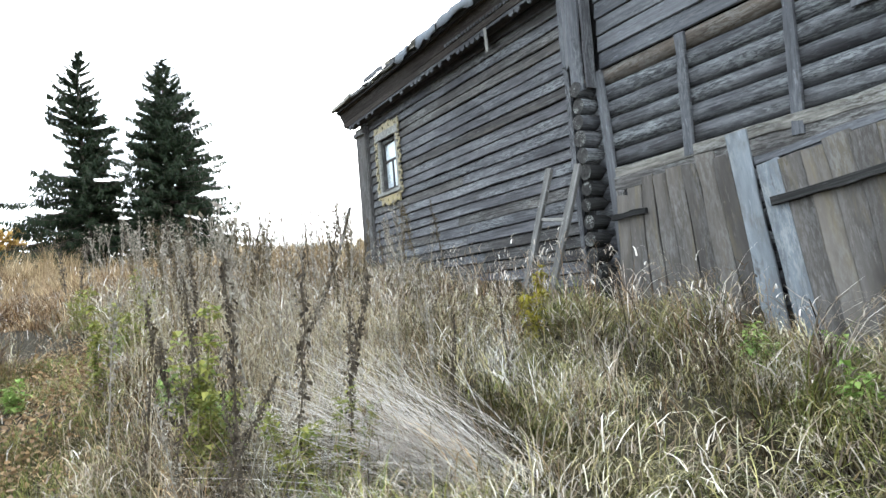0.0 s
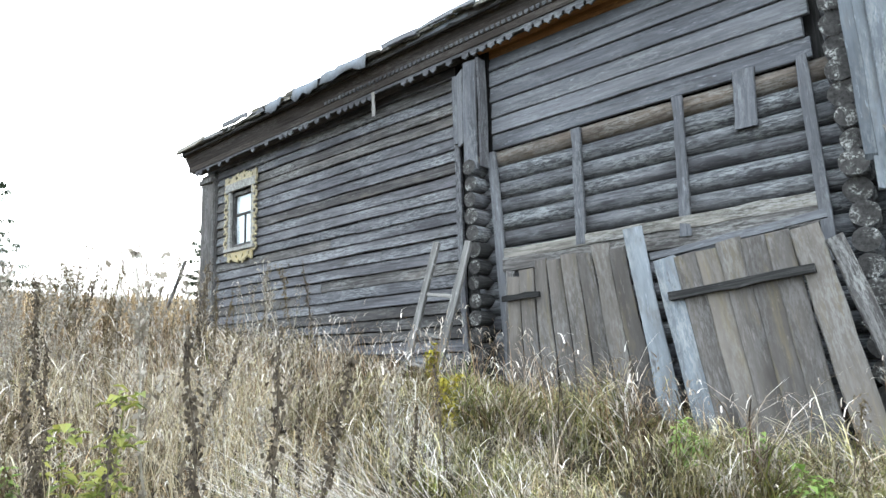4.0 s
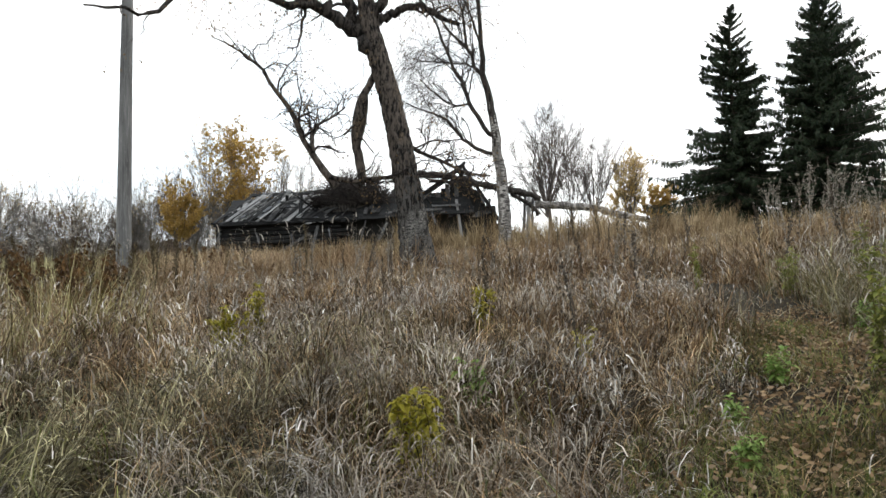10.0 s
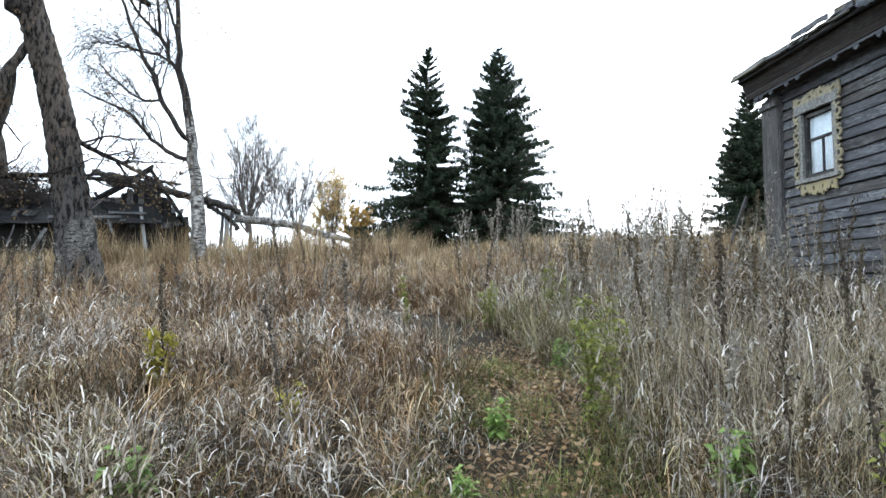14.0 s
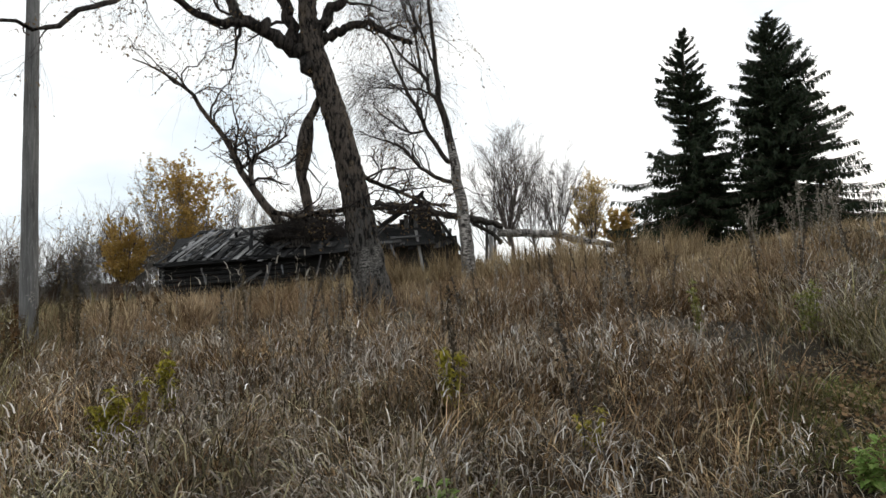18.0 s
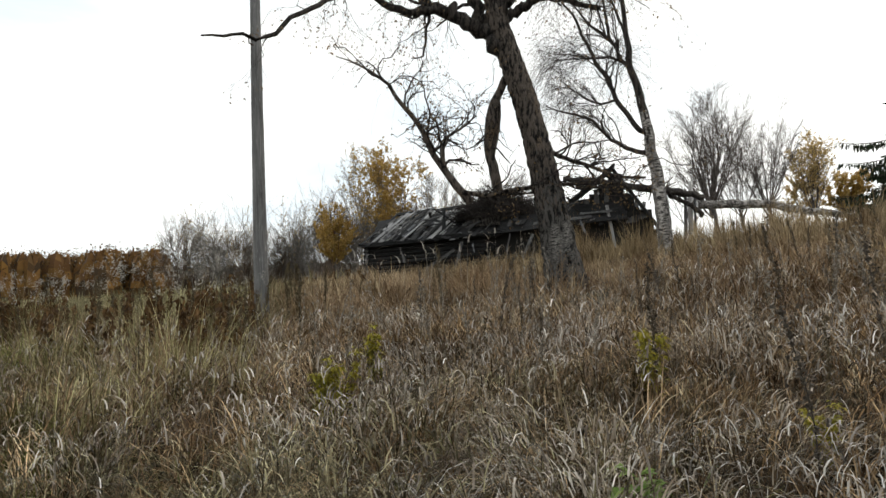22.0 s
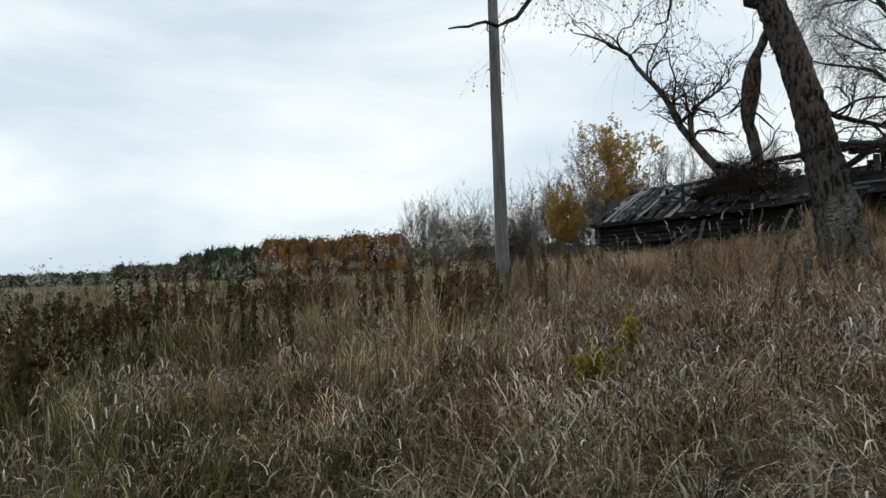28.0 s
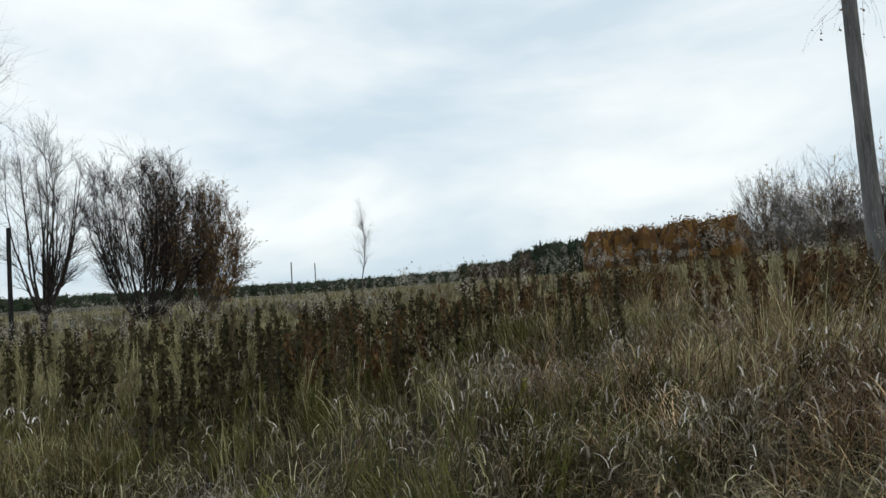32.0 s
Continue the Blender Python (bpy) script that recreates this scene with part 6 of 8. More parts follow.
# ---- grass ----
def rows_mesh(name, base, length, width, azim, lean, curl, mat, segs=3, tilt=None, label="", category="grass", head=0.0):
    """Blades in bulk: each a tapering strip that leans and curls over."""
    n = len(base)
    side = np.stack([-np.sin(azim), np.cos(azim), np.zeros(n)], 1)
    fwd = np.stack([np.cos(azim), np.sin(azim), np.zeros(n)], 1)
    k = 2 * segs + 1
    v = np.empty((n, k, 3), np.float32)
    p = base.copy()
    ang = lean.copy()
    twist = RNG.uniform(-0.6, 0.6, n)
    s2 = side * np.cos(twist)[:, None] + fwd * np.sin(twist)[:, None]
    for i in range(segs):
        w = width * (1 - 0.55 * i / segs) * (1 + head * (i == segs - 1))
        v[:, 2 * i] = p - s2 * (w / 2)[:, None]
        v[:, 2 * i + 1] = p + s2 * (w / 2)[:, None]
        step = length / segs
        p = p + fwd * (np.sin(ang) * step)[:, None] + np.array([0, 0, 1.0]) * (np.cos(ang) * step)[:, None]
        ang = ang + curl / segs
    v[:, 2 * segs] = p
    quads = 2 * (segs - 1)
    tri = []
    for i in range(segs - 1):
        a = 2 * i
        tri += [(a, a + 1, a + 3), (a, a + 3, a + 2)]
    tri.append((2 * segs - 2, 2 * segs - 1, 2 * segs))
    tri = np.array(tri, np.int64)
    f = (np.arange(n)[:, None, None] * k + tri[None]).reshape(-1)
    me = bpy.data.meshes.new(name)
    me.vertices.add(n * k)
    me.vertices.foreach_set("co", v.ravel())
    nt = len(f) // 3
    me.loops.add(nt * 3)
    me.loops.foreach_set("vertex_index", f.astype(np.int32))
    me.polygons.add(nt)
    me.polygons.foreach_set("loop_start", np.arange(0, nt * 3, 3, dtype=np.int32))
    me.materials.append(mat)
    me.update(calc_edges=True)
    return tagged(new(name, me), label, category, kind="stuff")


WALK = np.array([(m.translation.x, m.translation.y) for _, m in PATH])


def clear_of_walk(x, y):
    d = np.full(len(x), 99.0)
    for px, py in WALK:
        d = np.minimum(d, np.hypot(x - px, y - py))
    return d


TRACK = np.array([(-0.3, 1.2), (-0.45, 2.6), (-0.45, 3.8), (-0.1, 5.2), (0.25, 6.8), (-0.1, 8.6), (-1.0, 10.5)])


def off_track(x, y):
    """Distance from the trodden path."""
    d = np.full(len(x), 99.0)
    for (ax, ay), (bx, by) in zip(TRACK[:-1], TRACK[1:]):
        l2 = (bx - ax) ** 2 + (by - ay) ** 2
        t = np.clip(((x - ax) * (bx - ax) + (y - ay) * (by - ay)) / l2, 0, 1)
        d = np.minimum(d, np.hypot(x - ax - t * (bx - ax), y - ay - t * (by - ay)))
    return d


def free(x, y):
    """Open ground: not under the house, nor under the boards that lean on it."""
    inside = (x > 4.85) & (y > 1.0) & (y < 11.9)
    return ~inside & ~((x > 5.2) & (y < 1.5)) & ~((x > 12.0) & (y < 11.9))


def scatter(n, r0, r1, a0=-25, a1=222, centre=(-0.8, 1.5)):
    a = np.radians(RNG.uniform(a0, a1, n))
    r = np.sqrt(RNG.uniform(r0 * r0, r1 * r1, n))
    x, y = centre[0] + r * np.cos(a), centre[1] + r * np.sin(a)
    k = free(x, y)
    return x[k], y[k]


def lumps(x, y, cell, seed=0):
    """Smooth random values from 0 to 1, about one lump to each cell."""
    u, v = x / cell + 100.0, y / cell + 100.0
    i, j = np.floor(u).astype(np.int64), np.floor(v).astype(np.int64)
    f, g = u - i, v - j
    f, g = f * f * (3 - 2 * f), g * g * (3 - 2 * g)

    def h(a, b):
        k = np.sin(a * 127.1 + b * 311.7 + seed * 74.7) * 43758.5453
        return k - np.floor(k)
    return (h(i, j) * (1 - f) + h(i + 1, j) * f) * (1 - g) + (h(i, j + 1) * (1 - f) + h(i + 1, j + 1) * f) * g


def wave(x, y, s, a=0.0):
    return 0.5 + 0.25 * (np.sin(x * s + a) * np.cos(y * s * 1.2 - a) + np.sin((x + y) * s * 0.63 + 2 * a))


def blades(name, n, r0, r1, hl, hw, mat, label, lean=(0.25, 0.35), curl=(0.9, 0.5), clump=0.0, patch=None, a0=-25, a1=222, segs=3, head=0.0, low=0.35, fall=None):
    x, y = scatter(n, r0, r1, a0, a1)
    if patch is not None:
        k = RNG.random(len(x)) < patch(x, y)
        x, y = x[k], y[k]
    k = off_track(x, y) > RNG.uniform(0.05, 0.62, len(x))
    x, y = x[k], y[k]
    if clump:
        gx, gy = np.round(x / clump), np.round(y / clump)
        jx, jy = np.sin(gx * 12.9 + gy * 78.2) * 0.4, np.sin(gx * 39.3 + gy * 11.1) * 0.4
        pull = RNG.uniform(0.0, 0.75, len(x))
        x, y = x + ((gx + jx) * clump - x) * pull, y + ((gy + jy) * clump - y) * pull
        k = free(x, y)
        x, y = x[k], y[k]
    m = len(x)
    d = clear_of_walk(x, y)
    L = RNG.uniform(hl[0], hl[1], m) * (0.15 + 1.1 * lumps(x, y, 0.55, 1) ** 1.5 + 0.6 * lumps(x, y, 2.2, 2)) * np.where(np.hypot(x, y) > 8, 0.55 + 0.9 * lumps(x, y, 1.3, 17), 1.0)
    L = np.where(d < 1.0, L * np.clip(low + (1 - low) * (d - 0.2) / 0.8, low * 0.6, 1), L)
    L = L * np.clip(0.3 + (off_track(x, y) - 0.3) / 0.5, 0.3, 1)
    base = np.stack([x, y, height(x, y) - 0.02], 1)
    az = 3 * np.pi * lumps(x, y, 0.8, 5) + RNG.normal(0, 0.75, m) if fall is None else RNG.normal(fall, 0.9, m)
    rows_mesh(name, base, L, RNG.uniform(hw[0], hw[1], m), az, np.abs(RNG.normal(lean[0], lean[1], m)), RNG.normal(curl[0], curl[1], m), mat, segs, label=label, head=head)


# dead brown undergrowth, darkened further as shade under the paler grass
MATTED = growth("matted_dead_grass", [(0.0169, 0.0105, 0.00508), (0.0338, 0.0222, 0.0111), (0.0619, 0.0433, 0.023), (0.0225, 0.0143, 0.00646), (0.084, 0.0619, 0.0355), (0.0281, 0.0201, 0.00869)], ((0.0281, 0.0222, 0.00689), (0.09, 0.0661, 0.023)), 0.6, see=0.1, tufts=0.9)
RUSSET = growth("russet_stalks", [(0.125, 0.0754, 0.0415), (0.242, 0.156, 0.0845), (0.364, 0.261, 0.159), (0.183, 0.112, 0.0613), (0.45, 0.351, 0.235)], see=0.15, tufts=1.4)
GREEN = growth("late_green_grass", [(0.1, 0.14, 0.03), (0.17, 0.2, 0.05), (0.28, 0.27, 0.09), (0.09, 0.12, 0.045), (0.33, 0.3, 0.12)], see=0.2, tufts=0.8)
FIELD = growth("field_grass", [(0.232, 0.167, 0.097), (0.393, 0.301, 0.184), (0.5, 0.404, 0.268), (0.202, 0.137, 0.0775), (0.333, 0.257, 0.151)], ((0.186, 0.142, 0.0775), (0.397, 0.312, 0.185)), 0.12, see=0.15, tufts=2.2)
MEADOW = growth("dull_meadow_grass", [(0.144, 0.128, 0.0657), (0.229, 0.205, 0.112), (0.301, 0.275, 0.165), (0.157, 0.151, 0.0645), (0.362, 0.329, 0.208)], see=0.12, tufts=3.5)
STALK = growth("dark_weed_stalks", [(0.035, 0.028, 0.022), (0.075, 0.062, 0.048), (0.15, 0.125, 0.1), (0.05, 0.042, 0.034), (0.1, 0.085, 0.066)])

def patchy(cell, seed, low=0.25):
    return lambda x, y: np.clip(low + 1.5 * (lumps(x, y, cell, seed) - 0.28), 0, 1)


def west(x, y):
    """1 over the matted ground north-west of the path, 0 elsewhere."""
    return 1 / (1 + np.exp((x + 1.6) / 0.5))


blades("matted_grass", 24000, 0.0, 4.5, (0.2, 0.42), (0.004, 0.01), MATTED, "dark matted dead grass beside the path", (0.9, 0.4), (1.5, 0.7), 0.35)
blades("matted_grass", 26000, 4.5, 11.0, (0.25, 0.5), (0.006, 0.014), MATTED, "dark matted dead grass on the bank", (0.7, 0.4), (1.3, 0.6), 0.45)
blades("field_grass", 92000, 10.0, 30.0, (0.3, 0.62), (0.014, 0.032), FIELD, "dry golden grass on the slope", (0.4, 0.3), (1.2, 0.5), 0.7, patch=patchy(1.8, 6, 0.35), a1=142, segs=2)
blades("field_grass", 46000, 10.0, 30.0, (0.3, 0.6), (0.014, 0.03), MEADOW, "dull olive grass of the meadow", (0.35, 0.3), (0.9, 0.5), 0.7, a0=138, a1=222, segs=2)
blades("field_grass", 70000, 30.0, 110.0, (0.4, 0.75), (0.05, 0.11), MEADOW, "far dull meadow grass", (0.2, 0.25), (0.5, 0.3), segs=2)

blades("field_grass", 12000, 21.0, 31.0, (0.7, 1.15), (0.012, 0.024), FIELD, "tall dry grass along the crest", (0.15, 0.2), (0.6, 0.4), 0.7, a0=86, a1=116)

# tussocks: domes of arching blades
def tussocks(n, r0, r1, per, mat, label, a0=-25, a1=222):
    x, y = scatter(n, r0, r1, a0, a1)
    k = (off_track(x, y) > 0.75) & (clear_of_walk(x, y) > 0.8)
    x, y = x[k], y[k]
    m = len(x)
    size = RNG.uniform(0.55, 1.25, m)
    i = np.repeat(np.arange(m), per)
    az = RNG.uniform(0, 2 * np.pi, len(i))
    rr = 0.16 * np.sqrt(RNG.random(len(i))) * size[i]
    bx, by = x[i] + rr * np.cos(az), y[i] + rr * np.sin(az)
    base = np.stack([bx, by, height(bx, by) - 0.02], 1)
    L = RNG.uniform(0.3, 0.6, len(i)) * size[i]
    rows_mesh("grass_tussock", base, L, RNG.uniform(0.003, 0.008, len(i)), az + RNG.normal(0, 0.35, len(i)), np.abs(RNG.normal(0.3, 0.2, len(i))), RNG.normal(1.9, 0.5, len(i)), mat, 4, label=label)


tussocks(40, 0.9, 6.0, 160, MATTED, "dark arching tussocks of dead grass", 95, 222)
tussocks(110, 8.0, 15.0, 110, RUSSET, "russet tussocks on the slope", 85, 170)



# long dead grass fallen over in swathes, clump by clump
def drape(cell, r0, r1, per, length, width, mat, label, a0=-25, a1=222, patch=None, seed=1, spread=0.75, lean=(0.35, 0.25), curl=(1.9, 0.5), segs=5, tight=0.12, keep=0.45):
    g = np.arange(-r1, r1, cell)
    x, y = (k.ravel() for k in np.meshgrid(g, g))
    x, y = x + RNG.uniform(-0.55, 0.55, len(x)) * cell - 0.8, y + RNG.uniform(-0.55, 0.55, len(y)) * cell + 1.5
    r, a = np.hypot(x + 0.8, y - 1.5), np.degrees(np.arctan2(y - 1.5, x + 0.8))
    a = np.where(a < -138, a + 360, a)
    k = (r > r0) & (r < r1) & (a > a0) & (a < a1) & free(x, y) & (off_track(x, y) > keep) & (clear_of_walk(x, y) > 0.55)
    if patch is not None:
        k &= RNG.random(len(x)) < patch(x, y)
    k &= RNG.random(len(x)) > 1.1 * np.exp(-((x - 1.45) / 0.45) ** 2 - ((y - 2.8) / 0.5) ** 2)
    x, y = x[k], y[k]
    m = len(x)
    fall = 3.2 * np.pi * lumps(x, y, 1.5, seed) + RNG.normal(0, 0.45, m)
    size = RNG.uniform(0.65, 1.2, m) * (0.55 + 0.75 * lumps(x, y, 0.9, seed + 1))
    size = size * np.clip(0.4 + (clear_of_walk(x, y) - 0.5) / 1.2, 0.4, 1) * np.clip(0.45 + (off_track(x, y) - keep) / 0.7, 0.45, 1)
    i = np.repeat(np.arange(m), (per * RNG.uniform(0.6, 1.4, m)).astype(int))
    n = len(i)
    az = np.where(RNG.random(n) < 0.22, RNG.uniform(0, 2 * np.pi, n), fall[i] + RNG.normal(0, spread, n))
    t, rr = RNG.uniform(0, 2 * np.pi, n), tight * np.sqrt(RNG.random(n))
    bx, by = x[i] + rr * np.cos(t), y[i] + rr * np.sin(t)
    base = np.stack([bx, by, height(bx, by) - 0.02], 1)
    L = RNG.uniform(length[0], length[1], n) * size[i]
    rows_mesh("draped_grass", base, L, RNG.uniform(width[0], width[1], n) * np.clip(0.35 + 0.28 * clear_of_walk(bx, by), 0.45, 1), az, np.abs(RNG.normal(lean[0], lean[1], n)), RNG.normal(curl[0], curl[1], n), mat, segs, label=label)


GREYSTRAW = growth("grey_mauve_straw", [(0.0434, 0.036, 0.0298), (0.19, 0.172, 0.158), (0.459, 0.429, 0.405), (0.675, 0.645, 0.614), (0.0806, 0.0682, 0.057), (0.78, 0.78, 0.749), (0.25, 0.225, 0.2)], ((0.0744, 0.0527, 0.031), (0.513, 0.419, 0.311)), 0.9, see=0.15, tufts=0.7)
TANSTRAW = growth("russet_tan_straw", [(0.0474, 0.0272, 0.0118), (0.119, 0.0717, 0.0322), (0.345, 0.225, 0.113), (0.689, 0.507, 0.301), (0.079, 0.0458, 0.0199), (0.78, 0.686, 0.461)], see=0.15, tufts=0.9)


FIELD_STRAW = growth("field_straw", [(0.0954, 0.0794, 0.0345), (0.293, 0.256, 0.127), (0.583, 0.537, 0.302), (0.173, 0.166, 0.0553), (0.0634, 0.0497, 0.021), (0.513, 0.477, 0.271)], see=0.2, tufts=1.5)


def ruddy(x, y):
    return np.clip(2.4 * lumps(x, y, 1.4, 61) - 0.65 + 0.25 * (y > 4.5) + 0.2 * (y > 8), 0, 1)


# curled dead leaves that top the heaps of grass
def canopy(x, y):
    h = 0.1 + 0.46 * lumps(x, y, 0.75, 41) ** 1.25 + 0.2 * lumps(x, y, 2.3, 42)
    h = h * np.clip(0.15 + (off_track(x, y) - 0.3) / 0.6, 0.15, 1)
    return h * np.clip(0.3 + (clear_of_walk(x, y) - 0.25) / 1.1, 0.3, 1)


def curls(n, r0, r1, length, width, mat, label, a0=-25, a1=222, patch=None, tall=1.0):
    x, y = scatter(n, r0, r1, a0, a1)
    if patch is not None:
        k = RNG.random(len(x)) < patch(x, y)
        x, y = x[k], y[k]
    k = (clear_of_walk(x, y) > 0.7) & (off_track(x, y) > RNG.uniform(0.0, 0.55, len(x)))
    x, y = x[k], y[k]
    m = len(x)
    z = height(x, y) + canopy(x, y) * tall * np.sqrt(RNG.uniform(0.08, 1.0, m))
    k = RNG.random(m) < np.clip(2.2 * lumps(x, y, 0.35, 53) - 0.35, 0.1, 1)
    x, y, z = x[k], y[k], z[k]
    m = len(x)
    az = 3 * np.pi * lumps(x, y, 0.5, 43) + RNG.normal(0, 0.8, m)
    rows_mesh("curled_grass", np.stack([x, y, z - 0.05], 1), RNG.uniform(length[0], length[1], m), RNG.uniform(width[0], width[1], m) * np.clip(0.35 + 0.28 * clear_of_walk(x, y), 0.45, 1), az, RNG.uniform(0.1, 1.1, m), RNG.normal(1.9, 0.6, m), mat, 3, label=label, head=0.35)


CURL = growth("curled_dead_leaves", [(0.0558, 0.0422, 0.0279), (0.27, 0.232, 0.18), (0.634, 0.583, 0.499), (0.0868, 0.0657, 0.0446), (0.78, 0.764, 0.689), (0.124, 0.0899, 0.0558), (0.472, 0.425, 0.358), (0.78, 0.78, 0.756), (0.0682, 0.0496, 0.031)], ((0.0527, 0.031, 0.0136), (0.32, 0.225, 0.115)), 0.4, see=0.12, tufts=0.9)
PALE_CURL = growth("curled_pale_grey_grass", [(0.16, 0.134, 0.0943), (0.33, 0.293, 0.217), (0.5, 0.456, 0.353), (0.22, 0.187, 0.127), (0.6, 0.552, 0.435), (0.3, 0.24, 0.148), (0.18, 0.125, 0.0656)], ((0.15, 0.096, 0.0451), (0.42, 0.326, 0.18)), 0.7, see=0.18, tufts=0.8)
DARK_CURL = growth("curled_dark_grass", [(0.0262, 0.0219, 0.0104), (0.0672, 0.057, 0.0294), (0.217, 0.191, 0.112), (0.041, 0.0329, 0.0147), (0.585, 0.541, 0.343), (0.0598, 0.0527, 0.0168)], see=0.12, tufts=0.9)
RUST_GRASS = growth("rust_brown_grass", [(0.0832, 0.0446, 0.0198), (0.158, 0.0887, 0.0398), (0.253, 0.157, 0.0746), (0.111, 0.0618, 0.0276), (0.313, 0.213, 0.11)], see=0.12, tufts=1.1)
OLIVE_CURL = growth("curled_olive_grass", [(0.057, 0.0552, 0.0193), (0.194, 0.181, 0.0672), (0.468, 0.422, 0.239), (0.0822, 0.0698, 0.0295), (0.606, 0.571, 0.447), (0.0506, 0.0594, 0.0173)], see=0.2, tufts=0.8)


def barn_side(x, y):
    return 1 / (1 + np.exp(-(x - 1.5 - 0.45 * (y - 2.0) - 0.9 * (lumps(x, y, 0.7, 44) - 0.5)) / 0.5))


def field_side(x, y):
    """0 on the open slope, 1 on the near ground towards the field, where pale straw thins."""
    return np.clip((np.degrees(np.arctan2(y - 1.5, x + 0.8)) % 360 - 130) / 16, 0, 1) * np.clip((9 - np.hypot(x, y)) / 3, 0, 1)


# the bank below the house, and the barn's yard
drape(0.27, 0.6, 4.6, 46, (0.36, 0.74), (0.003, 0.006), GREYSTRAW, "long grey straw fallen over in clumps below the house", -25, 84, lambda x, y: 0.36 * (1 - 0.75 * barn_side(x, y)), 62)
drape(0.27, 0.6, 5.6, 54, (0.28, 0.58), (0.003, 0.006), OLIVE_CURL, "long olive grass fallen over before the barn", -25, 84, lambda x, y: 0.5 + 0.35 * barn_side(x, y), 63)
drape(0.3, 0.8, 5.0, 40, (0.35, 0.7), (0.003, 0.006), TANSTRAW, "long tan grass fallen over below the house", 10, 84, lambda x, y: 0.5 * (1 - barn_side(x, y)), 69)
drape(0.36, 4.4, 9.5, 34, (0.5, 1.0), (0.006, 0.012), GREYSTRAW, "long grey straw fallen over on the bank", -10, 84, lambda x, y: 0.7 * (1 - 0.5 * barn_side(x, y)), 64, segs=4)
drape(0.4, 4.4, 9.5, 30, (0.4, 0.8), (0.006, 0.012), OLIVE_CURL, "long olive grass fallen over on the bank", -10, 84, lambda x, y: 0.45 * patchy(1.3, 70, 0.1)(x, y), 64, segs=4)
# the slope beside the path
drape(0.26, 0.6, 4.8, 46, (0.3, 0.62), (0.0045, 0.0095), GREYSTRAW, "long grey straw fallen over in clumps beside the path", 84, 160, lambda x, y: (0.95 - 0.8 * ruddy(x, y)) * (1 - 0.6 * field_side(x, y)), 65, 0.7, curl=(2.4, 0.5))
drape(0.26, 0.6, 4.8, 42, (0.3, 0.66), (0.004, 0.009), TANSTRAW, "long russet grass fallen over beside the path", 80, 150, lambda x, y: 0.25 + 0.7 * ruddy(x, y), 65, 0.6)
drape(0.36, 4.6, 10.5, 38, (0.32, 0.64), (0.007, 0.014), GREYSTRAW, "long grey straw fallen over on the slope", 84, 172, lambda x, y: (0.85 - 0.75 * ruddy(x, y)) * (1 - 0.5 * west(x + 2.5, y)) * (1 - 0.5 * field_side(x, y)), 66, 0.7, segs=4, curl=(2.3, 0.5))
drape(0.36, 4.6, 10.5, 38, (0.36, 0.72), (0.006, 0.013), TANSTRAW, "long russet grass fallen over on the slope", 80, 165, lambda x, y: 0.25 + 0.65 * ruddy(x, y), 66, 0.6, segs=4)
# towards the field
drape(0.27, 0.6, 5.5, 42, (0.4, 0.8), (0.004, 0.0085), DARK_CURL, "long dark dead grass fallen over towards the field", 132, 222, lambda x, y: 0.65 + 0 * x, 67, 0.6)
drape(0.3, 0.8, 6.0, 36, (0.35, 0.65), (0.004, 0.0085), GREYSTRAW, "long grey straw fallen over towards the field", 160, 222, lambda x, y: 0.3 * patchy(1.1, 68, 0.1)(x, y), 67, 0.6)
drape(0.34, 2.0, 8.0, 34, (0.4, 0.8), (0.005, 0.0105), FIELD_STRAW, "long golden grass fallen over at the field's edge", 140, 222, lambda x, y: 0.5 * patchy(1.3, 71, 0.1)(x, y), 67, 0.6, segs=4)

curls(15000, 0.3, 4.5, (0.09, 0.2), (0.0035, 0.0075), CURL, "curled grey-brown dead grass beside the path", -25, 122, patch=lambda x, y: 1 - 0.75 * barn_side(x, y))
curls(14000, 0.3, 6.5, (0.1, 0.22), (0.004, 0.009), DARK_CURL, "curled dark dead grass towards the field", 112, 222)
blades("russet_undergrowth", 30000, 1.2, 10.5, (0.22, 0.5), (0.003, 0.007), RUST_GRASS, "russet grass stems under the curled leaves", (0.45, 0.3), (1.4, 0.5), 0.4, a0=58, a1=148, patch=patchy(1.0, 47, 0.2))
curls(12000, 0.3, 5.5, (0.08, 0.2), (0.003, 0.008), OLIVE_CURL, "curled yellow-olive grass before the barn", -25, 80, patch=lambda x, y: 0.15 + 0.85 * barn_side(x, y))
curls(30000, 4.5, 11.0, (0.1, 0.22), (0.006, 0.013), CURL, "curled grey-brown dead grass on the bank", 72, 175, patch=lambda x, y: (1 - 0.5 * field_side(x, y)) * np.clip(2.0 * lumps(x, y, 1.2, 48) - 0.2, 0.15, 1) * np.where((x < -3.2) & (y < 6), 0.5, 1.0))
curls(18000, 4.5, 11.0, (0.08, 0.2), (0.0045, 0.01), PALE_CURL, "curled pale grey grass below the house", -25, 72)
curls(5000, 1.2, 4.8, (0.1, 0.22), (0.003, 0.006), PALE_CURL, "curled pale grey grass below the house", 0, 85, tall=1.1, patch=lambda x, y: np.clip(1.5 * lumps(x, y, 1.1, 45), 0, 1) * (1 - 0.7 * barn_side(x, y)))
curls(14000, 2.5, 10.0, (0.08, 0.2), (0.004, 0.009), OLIVE_CURL, "curled yellow-olive grass on the bank", 15, 84, patch=lambda x, y: np.clip(2.2 * lumps(x, y, 1.6, 46) - 0.7, 0, 1))

